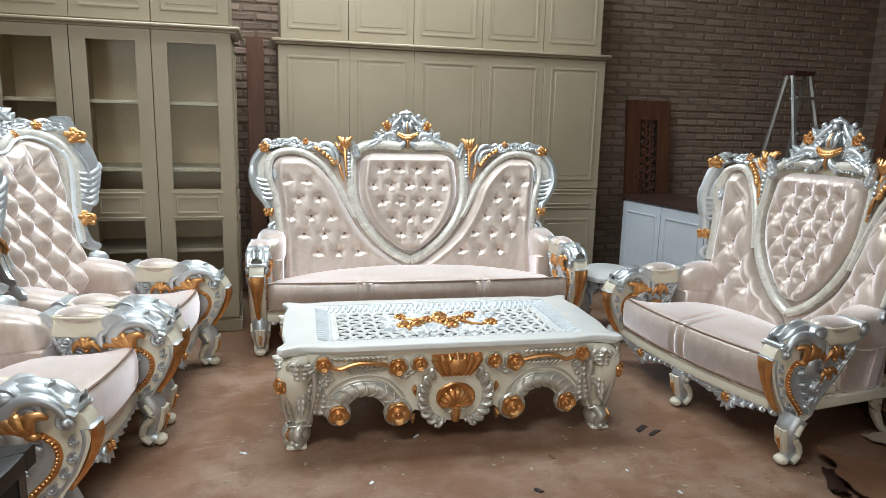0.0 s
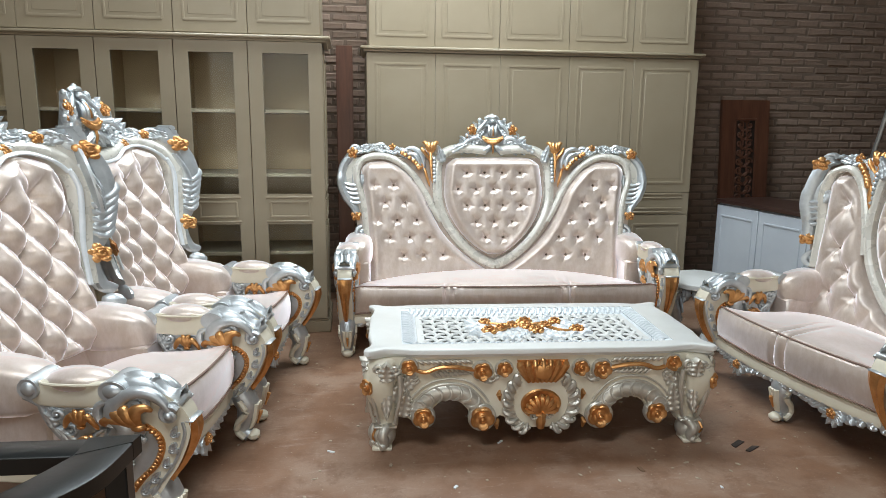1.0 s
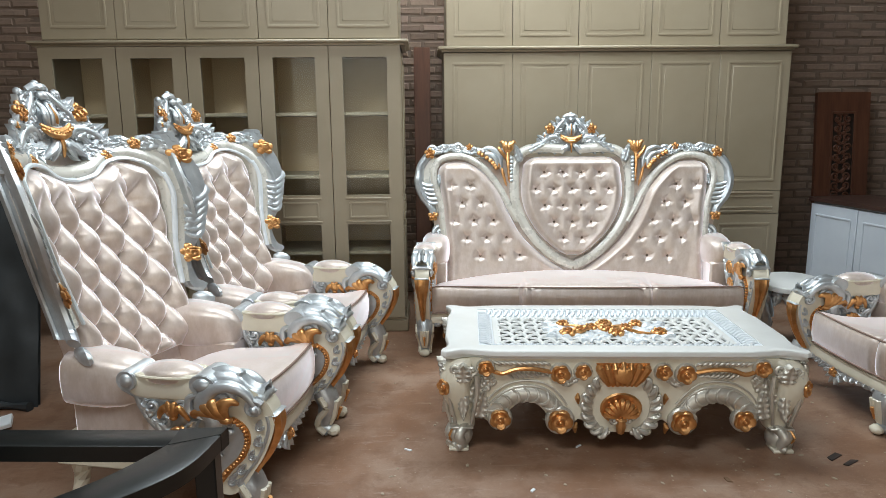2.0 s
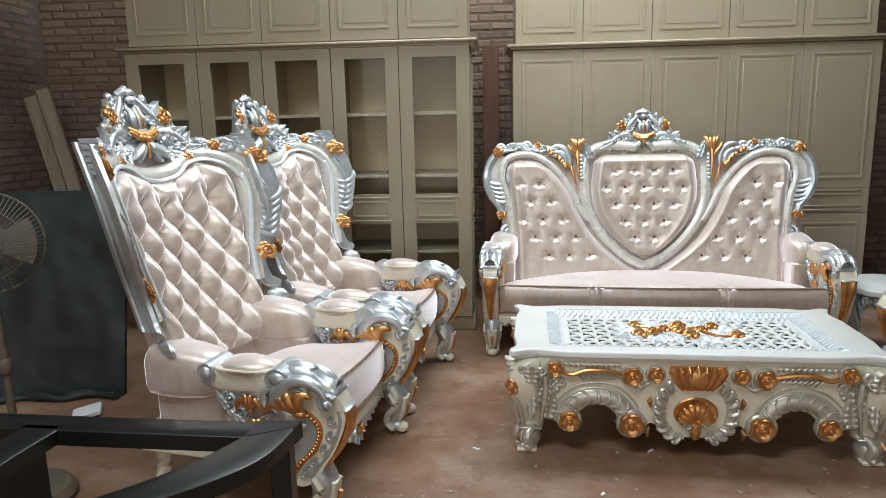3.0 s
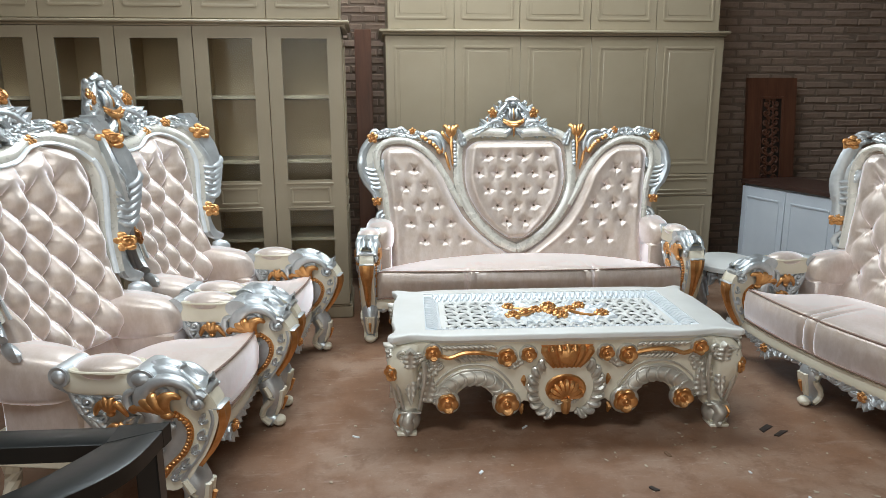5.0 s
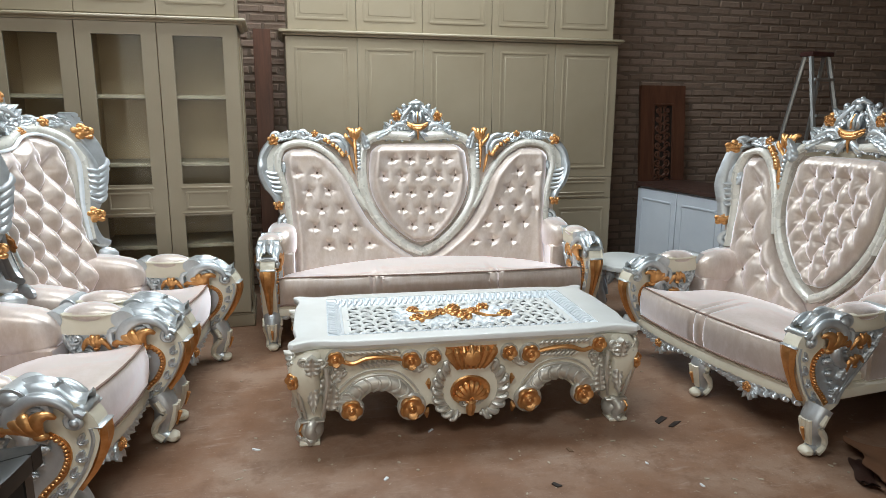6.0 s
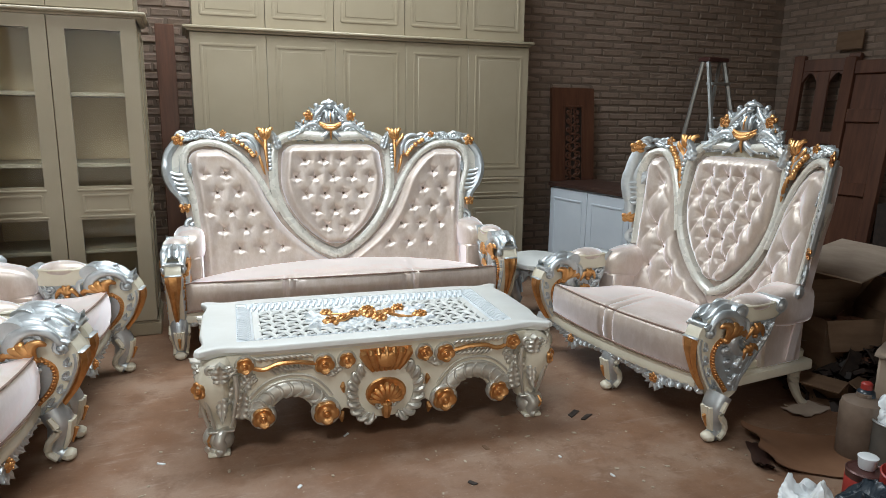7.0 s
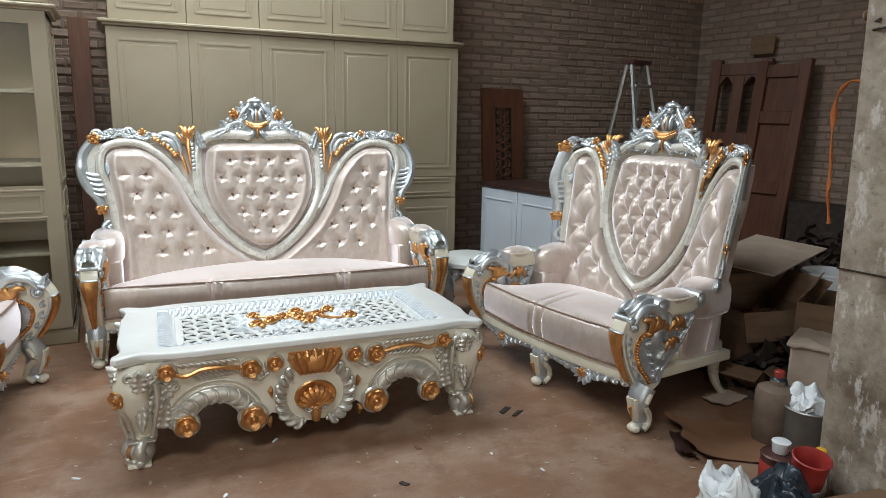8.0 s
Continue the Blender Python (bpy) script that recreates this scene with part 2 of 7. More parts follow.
class Geo:
    """Collects vertices and faces of one mesh."""

    def __init__(self):
        self.v, self.f = [], []

    def add(self, verts, faces, m=None):
        o = len(self.v)
        self.v += [tuple(m @ Vector(p)) if m is not None else tuple(p) for p in verts]
        self.f += [tuple(i + o for i in f) for f in faces]
        return self

    def box(self, x0, x1, y0, y1, z0, z1, b=0.0, m=None):
        if b <= 0:
            vs = [(x, y, z) for x in (x0, x1) for y in (y0, y1) for z in (z0, z1)]
            fs = [(0, 1, 3, 2), (4, 6, 7, 5), (0, 4, 5, 1), (2, 3, 7, 6), (0, 2, 6, 4), (1, 5, 7, 3)]
            return self.add(vs, fs, m)
        vs = []
        for ix, x in enumerate((x0, x1)):
            for iy, y in enumerate((y0, y1)):
                for iz, z in enumerate((z0, z1)):
                    sx, sy, sz = (b, -b)[ix], (b, -b)[iy], (b, -b)[iz]
                    vs += [(x, y + sy, z + sz), (x + sx, y, z + sz), (x + sx, y + sy, z)]

        def i(a, c, e, k):
            return (a * 4 + c * 2 + e) * 3 + k
        fs = [tuple(i(a, *q, 0) for q in ((0, 0), (0, 1), (1, 1), (1, 0))) for a in (0, 1)]
        fs += [tuple(i(q[0], a, q[1], 1) for q in ((0, 0), (0, 1), (1, 1), (1, 0))) for a in (0, 1)]
        fs += [tuple(i(*q, a, 2) for q in ((0, 0), (0, 1), (1, 1), (1, 0))) for a in (0, 1)]
        for p in (0, 1):
            for q in (0, 1):
                fs.append((i(p, q, 0, 0), i(p, q, 1, 0), i(p, q, 1, 1), i(p, q, 0, 1)))
                fs.append((i(p, 0, q, 0), i(p, 1, q, 0), i(p, 1, q, 2), i(p, 0, q, 2)))
                fs.append((i(0, p, q, 1), i(1, p, q, 1), i(1, p, q, 2), i(0, p, q, 2)))
                for e in (0, 1):
                    fs.append((i(p, q, e, 0), i(p, q, e, 1), i(p, q, e, 2)))
        return self.add(vs, fs, m)

    def tube(self, pts, rad, n=8, m=None, flat=1.0, up=(0, 0, 1)):
        """A round sweep along pts. flat: how flat the section is along up."""
        pts = [Vector(p) for p in pts]
        k = len(pts)
        if isinstance(rad, (int, float)):
            rad = [rad] * k
        vs, fs = [], []
        for i, p in enumerate(pts):
            d = (pts[min(i + 1, k - 1)] - pts[max(i - 1, 0)]).normalized()
            u = Vector(up)
            a = d.cross(u)
            if a.length < 1e-3:
                a = d.cross(Vector((1, 0.3, 0)))
            a.normalize()
            c = a.cross(d)
            for j in range(n):
                t = 2 * math.pi * j / n
                vs.append(p + a * (rad[i] * math.cos(t)) + c * (rad[i] * flat * math.sin(t)))
        for i in range(k - 1):
            for j in range(n):
                fs.append((i * n + j, i * n + (j + 1) % n, (i + 1) * n + (j + 1) % n, (i + 1) * n + j))
        fs.append(tuple(range(n - 1, -1, -1)))
        fs.append(tuple((k - 1) * n + j for j in range(n)))
        return self.add(vs, fs, m)

    def blob(self, x, y, z, rx, ry, rz, m=None, nu=8, nv=5, turn=None):
        vs, fs = [(0, 0, -1)], []
        for i in range(1, nv):
            a = -math.pi / 2 + math.pi * i / nv
            for j in range(nu):
                t = 2 * math.pi * j / nu
                vs.append((math.cos(a) * math.cos(t), math.cos(a) * math.sin(t), math.sin(a)))
        vs.append((0, 0, 1))
        for j in range(nu):
            fs.append((0, 1 + (j + 1) % nu, 1 + j))
            fs.append((len(vs) - 1, 1 + (nv - 2) * nu + j, 1 + (nv - 2) * nu + (j + 1) % nu))
            for i in range(nv - 2):
                fs.append((1 + i * nu + j, 1 + i * nu + (j + 1) % nu, 1 + (i + 1) * nu + (j + 1) % nu, 1 + (i + 1) * nu + j))
        q = Matrix.Translation((x, y, z))
        if turn is not None:
            q = q @ turn
        q = q @ Matrix.Diagonal((rx, ry, rz, 1))
        return self.add(vs, fs, q if m is None else m @ q)

    def lathe(self, prof, n=20, m=None):
        """prof: (radius, height) from bottom to top."""
        vs, fs = [], []
        for r, z in prof:
            for j in range(n):
                t = 2 * math.pi * j / n
                vs.append((r * math.cos(t), r * math.sin(t), z))
        for i in range(len(prof) - 1):
            for j in range(n):
                fs.append((i * n + j, i * n + (j + 1) % n, (i + 1) * n + (j + 1) % n, (i + 1) * n + j))
        fs.append(tuple(range(n - 1, -1, -1)))
        fs.append(tuple((len(prof) - 1) * n + j for j in range(n)))
        return self.add(vs, fs, m)

    def plate(self, outline, w0, w1, m=None, b=0.0):
        """A flat plate with an outline in u, v from w0 to w1, its front edge rounded by b."""
        n = len(outline)
        cx = sum(p[0] for p in outline) / n
        cy = sum(p[1] for p in outline) / n
        rings = [(w0, 0.0), (w1 - b, 0.0), (w1 - b * 0.3, b * 0.35), (w1, b)] if b else [(w0, 0), (w1, 0)]
        vs, fs = [], []
        for w, inset in rings:
            for i, (u, v) in enumerate(outline):
                a, c = outline[i - 1], outline[(i + 1) % n]
                tx, ty = c[0] - a[0], c[1] - a[1]
                q = math.hypot(tx, ty) or 1
                vs.append((u - ty / q * inset, v + tx / q * inset, w))
        for r in range(len(rings) - 1):
            for i in range(n):
                fs.append((r * n + i, r * n + (i + 1) % n, (r + 1) * n + (i + 1) % n, (r + 1) * n + i))
        fs.append(tuple(range(n - 1, -1, -1)))
        fs.append(tuple((len(rings) - 1) * n + i for i in range(n)))
        return self.add(vs, fs, m)

    def band(self, path, width, w0, h, m=None, prof=((-1, 0), (-0.97, 0.55), (-0.88, 0.80), (-0.74, 0.80), (-0.4, 0.95), (0, 1), (0.4, 0.95), (0.74, 0.80), (0.88, 0.80), (0.97, 0.55), (1, 0))):
        """A moulding of a given section that follows a path in the u, v plane, standing h proud of w0."""
        k, q = len(path), len(prof)
        vs, fs = [], []
        for i, (u, v) in enumerate(path):
            a, c = path[max(i - 1, 0)], path[min(i + 1, k - 1)]
            tx, ty = c[0] - a[0], c[1] - a[1]
            ln = math.hypot(tx, ty) or 1
            wd = width[i] if isinstance(width, (list, tuple)) else width
            for s, t in prof:
                vs.append((u - ty / ln * s * wd / 2, v + tx / ln * s * wd / 2, w0 + h * t))
        for i in range(k - 1):
            for j in range(q):
                fs.append((i * q + j, i * q + (j + 1) % q, (i + 1) * q + (j + 1) % q, (i + 1) * q + j))
        fs.append(tuple(range(q - 1, -1, -1)))
        fs.append(tuple((k - 1) * q + j for j in range(q)))
        return self.add(vs, fs, m)

    def sheet(self, fn, nu, nv, m=None):
        vs = [fn(i / nu, j / nv) for j in range(nv + 1) for i in range(nu + 1)]
        fs = [(j * (nu + 1) + i, j * (nu + 1) + i + 1, (j + 1) * (nu + 1) + i + 1, (j + 1) * (nu + 1) + i) for j in range(nv) for i in range(nu)]
        return self.add(vs, fs, m)

    def grid_frame(self, xs, zs, holes, y0, y1):
        """One connected slab over a grid of cells, without the cells in holes."""
        nx, nz = len(xs), len(zs)
        vs = [(x, y, z) for y in (y0, y1) for z in zs for x in xs]

        def vid(i, j, k):
            return k * nx * nz + j * nx + i
        fs = []

        def solid(i, j):
            return 0 <= i < nx - 1 and 0 <= j < nz - 1 and (i, j) not in holes
        for i in range(nx - 1):
            for j in range(nz - 1):
                if not solid(i, j):
                    continue
                for k in (0, 1):
                    fs.append((vid(i, j, k), vid(i + 1, j, k), vid(i + 1, j + 1, k), vid(i, j + 1, k)))
                for di, dj, a, c in ((-1, 0, (i, j), (i, j + 1)), (1, 0, (i + 1, j), (i + 1, j + 1)), (0, -1, (i, j), (i + 1, j)), (0, 1, (i, j + 1), (i + 1, j + 1))):
                    if not solid(i + di, j + dj):
                        fs.append((vid(*a, 0), vid(*c, 0), vid(*c, 1), vid(*a, 1)))
        return self.add(vs, fs)

    # ---- carved ornament, in the u, v plane with w towards the viewer ----
    def rose(self, u, v, w, r, m=None, petals=5):
        """A full rose: a ring of cupped petals round a wound heart."""
        for i in range(petals):
            a = 2 * math.pi * i / petals + 0.3
            self.blob(u + math.cos(a) * r * 0.66, v + math.sin(a) * r * 0.66, w + r * 0.06, r * 0.42, r * 0.42, r * 0.30, m, 8, 5)
        for i in range(5):
            a = 2 * math.pi * i / 5
            self.tube([(u + math.cos(a + d) * r * 0.58, v + math.sin(a + d) * r * 0.58, w + r * h) for d, h in ((-0.62, 0.22), (-0.3, 0.40), (0.0, 0.46), (0.3, 0.40), (0.62, 0.22))], [r * 0.06, r * 0.13, r * 0.15, r * 0.13, r * 0.06], 6, m)
        self.blob(u, v, w + r * 0.2, r * 0.5, r * 0.5, r * 0.28, m, 10, 5)
        k = 14
        self.tube([(u + math.cos(0.52 * i) * r * 0.40 * (1 - i / k * 0.85), v + math.sin(0.52 * i) * r * 0.40 * (1 - i / k * 0.85), w + r * (0.46 + 0.16 * i / k)) for i in range(k)], r * 0.10, 6, m)

    def curl(self, pts, r0, r1, m=None, n=8, flat=1.0):
        """A tapering stroke through points, thickest in its middle."""
        p = smooth_path(pts, 4)
        k = len(p) - 1
        return self.tube(p, [r1 + (r0 - r1) * math.sin(math.pi * min(1.0, 0.12 + 0.88 * i / k)) ** 0.8 for i in range(k + 1)], n, m, flat)

    def disc_rose(self, u, v, w, r, m=None):
        """A rosette of five dished petals with a raised wavy rim and a ringed knob."""
        q = Matrix.Translation((u, v, w))
        q = q if m is None else m @ q
        n, prof = 30, ((1.0, 0.0), (1.04, 0.16), (0.98, 0.34), (0.86, 0.40), (0.72, 0.30), (0.5, 0.2), (0.36, 0.22))
        vs, fs = [], []
        for k, (a, h) in enumerate(prof):
            for j in range(n):
                t = 2 * math.pi * j / n
                lobe = abs(math.cos(2.5 * t + 0.4)) ** 0.5
                wave = (0.76 + 0.24 * lobe) if a > 0.6 else 1.0
                vs.append((math.cos(t) * a * r * wave, math.sin(t) * a * r * wave, r * h * (0.5 + 0.5 * lobe if a > 0.45 else 1.0)))
        for i in range(len(prof) - 1):
            for j in range(n):
                fs.append((i * n + j, i * n + (j + 1) % n, (i + 1) * n + (j + 1) % n, (i + 1) * n + j))
        fs.append(tuple((len(prof) - 1) * n + j for j in range(n)))
        self.add(vs, fs, q)
        self.lathe([(0.36 * r, 0.2 * r), (0.36 * r, 0.36 * r), (0.28 * r, 0.42 * r), (0.2 * r, 0.36 * r), (0.17 * r, 0.48 * r), (0.08 * r, 0.54 * r), (0.01 * r, 0.55 * r)], 12, q)

    def scroll(self, u, v, w, r, turns=1.4, start=0.0, hand=1, rad=None, m=None, flat=1.0):
        """A volute that winds inwards from radius r."""
        rad = rad or r * 0.26
        k = int(14 * turns)
        pts, rs = [], []
        for i in range(k + 1):
            s = i / k
            a = start + hand * s * turns * 2 * math.pi
            q = r * (1 - 0.78 * s)
            pts.append((u + math.cos(a) * q, v + math.sin(a) * q, w + rad * 0.5 + s * rad * 0.5))
            rs.append(rad * (1 - 0.35 * s))
        self.tube(pts, rs, 7, m, flat)
        self.blob(u, v, w + rad * 0.9, r * 0.3, r * 0.3, rad * 0.9, m, 7, 4)

    def leaf(self, u, v, w, ln, wd, ang, m=None, lobes=3, rise=0.35):
        """An acanthus leaf: a domed blade with scalloped edges, slanting flutes, a sunk rib and a raised tip."""
        ca, sa = math.cos(ang), math.sin(ang)
        ns, nt = 4 * lobes + 3, 8
        vs, fs = [], []
        for i in range(ns + 1):
            s = i / ns
            half = wd * 0.62 * math.sin(math.pi * min(1.0, 0.10 + 0.9 * s ** 0.8)) ** 0.65 * (1 - 0.3 * s)
            half *= 0.84 + 0.24 * abs(math.sin(math.pi * lobes * s + 0.5))
            for j in range(nt + 1):
                t = -1 + 2 * j / nt
                flute = math.cos(2 * math.pi * (lobes * s - 0.8 * abs(t)))
                h = wd * rise * (0.95 * (1 - t * t) ** 0.6 + 0.55 * s * s) + wd * 0.09 * flute * abs(t) - wd * 0.12 * math.exp(-(t / 0.22) ** 2)
                if j in (0, nt):
                    h = -0.004
                x, y = ln * (s - 0.10 * abs(t) * (1 - s)), half * t
                vs.append((u + ca * x - sa * y, v + sa * x + ca * y, w + h))
        for i in range(ns):
            for j in range(nt):
                fs.append((i * (nt + 1) + j, i * (nt + 1) + j + 1, (i + 1) * (nt + 1) + j + 1, (i + 1) * (nt + 1) + j))
        fs.append(tuple(range(nt + 1)))
        fs.append(tuple(ns * (nt + 1) + j for j in range(nt + 1)))
        self.add(vs, fs, m)

    def beads(self, path, r, w, m=None):
        for u, v in path:
            self.blob(u, v, w, r, r, r, m, 7, 4)

    def shell(self, u, v, w, r, m=None, ribs=7, spread=2.4, flip=1, tall=1.0):
        """A fan of ribs rising from one point."""
        for i in range(ribs):
            a = math.pi / 2 + spread * (i / (ribs - 1) - 0.5)
            L = r * (1 - 0.10 * abs(i / (ribs - 1) - 0.5) * 2)
            pts = [(u + math.cos(a) * L * s * 1.0, v + flip * math.sin(a) * L * s * tall, w + r * 0.20 * math.sin(0.4 + s * 2.2)) for s in (0.12, 0.4, 0.7, 0.92, 1.0)]
            self.tube(pts, [r * 0.05, r * 0.12, r * 0.165, r * 0.15, r * 0.07], 6, m)


SHAPE = [None]    # a bend that applies to the parts made while it is set


def part(name, geo, material, parent=None, label="", smooth=True):
    me = bpy.data.meshes.new(name)
    if isinstance(geo, Geo):
        if SHAPE[0]:
            geo.v = [SHAPE[0](*p) for p in geo.v]
        me.from_pydata(geo.v, [], geo.f)
        bm = bmesh.new()
        bm.from_mesh(me)
        bmesh.ops.recalc_face_normals(bm, faces=bm.faces)
        bm.to_mesh(me)
        bm.free()
    me.materials.append(material)
    if smooth:
        me.polygons.foreach_set("use_smooth", [True] * len(me.polygons))
        me.set_sharp_from_angle(angle=radians(42))
    ob = new(name, me)
    if parent is not None:
        ob.parent = parent
    if label:
        ob["label"] = label
    if name in RELIEF:
        ob["kind"] = "stuff"
    return ob


# reliefs of many small leaves, beads or wires, too small to part
RELIEF = {"arm_carving", "side_carving", "arch_carving", "feather_scroll", "crest", "apron_carving", "leg_carving", "end_carving", "bead_string", "gilt_berry_spray", "gadroon_border", "bouquet_leaves", "lattice", "cage", "fretwork", "skirt_carving", "shell"}


def thing(name, m, label, category, group="", kind=""):
    ob = new(name)
    ob.empty_display_size = 0.1
    ob.matrix_world = m
    return tagged(ob, label, category, group, kind)


def smooth_path(pts, k=6):
    """A smooth curve through points (Catmull-Rom)."""
    pts = [Vector(p) for p in pts]
    out = []
    for i in range(len(pts) - 1):
        p0, p1, p2, p3 = pts[max(i - 1, 0)], pts[i], pts[i + 1], pts[min(i + 2, len(pts) - 1)]
        for j in range(k):
            t = j / k
            out.append(0.5 * ((2 * p1) + (p2 - p0) * t + (2 * p0 - 5 * p1 + 4 * p2 - p3) * t * t + (3 * p1 - p0 - 3 * p2 + p3) * t ** 3))
    out.append(pts[-1])
    return [tuple(p) for p in out]


def interp(table, z):
    """Reads a table of (z, values...) at z."""
    t = sorted(table)
    zs = [r[0] for r in t]
    return [float(np.interp(z, zs, [r[c] for r in t])) for c in range(1, len(t[0]))]

# ---------------- the hall ----------------
floor = part("floor", Geo().box(-4.2, 6.2, -3.6, 6.1, -0.12, 0.0), floor_m)
tagged(floor, "dusty reddish brown concrete workshop floor", "floor", kind="structure")
WALL_Y = 5.98
wall_north = part("wall_north", Geo().box(-4.2, 6.2, WALL_Y, 6.2, 0, 4.2), mortar, None, "", False)
tagged(wall_north, "old red brick wall with rough grey mortar", "wall", kind="structure")
wall_east = part("wall_east", Geo().box(6.0, 6.2, -3.6, WALL_Y, 0, 4.2), mortar, None, "", False)
tagged(wall_east, "dim brick side wall of the workshop", "wall", kind="structure")
wall_west = part("wall_west", Geo().box(-4.2, -4.0, -3.6, WALL_Y, 0, 4.2), mortar, None, "", False)
tagged(wall_west, "dark brick side wall of the workshop", "wall", kind="structure")
g = Geo().box(-4.2, -2.6, -3.6, -3.4, 0, 4.2).box(2.6, 6.2, -3.6, -3.4, 0, 4.2).box(-2.6, 2.6, -3.6, -3.4, 3.2, 4.2)
tagged(part("wall_south", g, mortar, None, "", False), "brick wall with a wide open front", "wall", kind="structure")
# the opening at y 0.25 to 1.55 is added for the fill lamp
g = Geo().box(-4.2, 6.2, -3.6, 0.25, 4.0, 4.2).box(-4.2, 6.2, 1.55, 3.85, 4.0, 4.2).box(-4.2, -2.35, 0.25, 1.55, 4.0, 4.2).box(0.15, 6.2, 0.25, 1.55, 4.0, 4.2).box(-4.2, 6.2, 5.25, 6.2, 4.0, 4.2).box(-4.2, -1.4, 3.85, 5.25, 4.0, 4.2).box(2.1, 6.2, 3.85, 5.25, 4.0, 4.2)
tagged(part("ceiling", g, plaster, None, "", False), "dark boarded roof with a roof light and an added opening for the fill lamp", "ceiling", kind="structure")


def panel_door(parent, x0, x1, z0, z1, y, gapx=0.07, gapz=0.08, name="door"):
    """A framed door with a raised moulding round its panel, front at y."""
    d = part(name, Geo().box(x0 + 0.0012, x1 - 0.0012, y, y + 0.022, z0 + 0.001, z1 - 0.001, 0.002), cabinet_paint, parent)
    a, b_, c, e = x0 + gapx, x1 - gapx, z0 + gapz, z1 - gapz
    q = Geo()
    m = Matrix.Translation((0, y, 0)) @ FRONT
    loop = [(a, c), (b_, c), (b_, e), (a, e), (a, c)]
    for i in range(4):
        q.band([loop[i], loop[i + 1]], 0.02, 0.0, 0.0045, m)
    q.box(a + 0.03, b_ - 0.03, y - 0.002, y + 0.01, c + 0.03, e - 0.03, 0.003)
    part("panel_moulding", q, cabinet_paint, d)
    return d


def wardrobe():
    X = [0.03, 0.544, 1.041, 1.59, 2.11, 2.65]
    y, yb = 5.35, 5.93
    w = thing("wardrobe", pose(0, 0, 0), "tall beige painted wardrobe with panelled doors", "wardrobe")
    q = Geo().box(X[0], X[-1], y + 0.024, yb, 0.08, 1.985, 0.004)
    part("lower_body", q, cabinet_paint, w)
    part("plinth", Geo().box(X[0] + 0.01, X[-1] - 0.01, y + 0.03, yb, 0.0, 0.08, 0.004), cabinet_paint, w)
    part("upper_body", Geo().box(X[0] + 0.02, X[-1] - 0.03, y + 0.064, yb, 2.025, 3.0, 0.004), cabinet_paint, w)
    m = Matrix.Translation((0, 0, 0))
    q = Geo().box(X[0] - 0.045, X[-1] + 0.04, y - 0.03, yb, 2.0, 2.025, 0.008).box(X[0] - 0.02, X[-1] + 0.015, y - 0.006, yb, 1.985, 2.003, 0.004)
    part("cornice", q, cabinet_paint, w)
    for i in range(5):
        d = panel_door(w, X[i], X[i + 1], 0.93, 1.98, y, name="door")
        q = Geo()
        for zz in (0.915, 0.885, 0.8, 0.77):
            q.box(X[i] + 0.06, X[i + 1] - 0.06, y - 0.006, y + 0.01, zz - 0.006, zz + 0.006, 0.003)
        mid = part("drawer_front", Geo().box(X[i] + 0.003, X[i + 1] - 0.003, y, y + 0.022, 0.75, 0.928, 0.003), cabinet_paint, w)
        part("drawer_moulding", q, cabinet_paint, mid)
        panel_door(w, X[i], X[i + 1], 0.09, 0.748, y, name="door")
        panel_door(w, X[i] + (0.02 if i == 0 else 0), X[i + 1] - (0.03 if i == 4 else 0), 2.03, 2.95, y + 0.04, gapx=0.06, name="upper_door")


wardrobe()


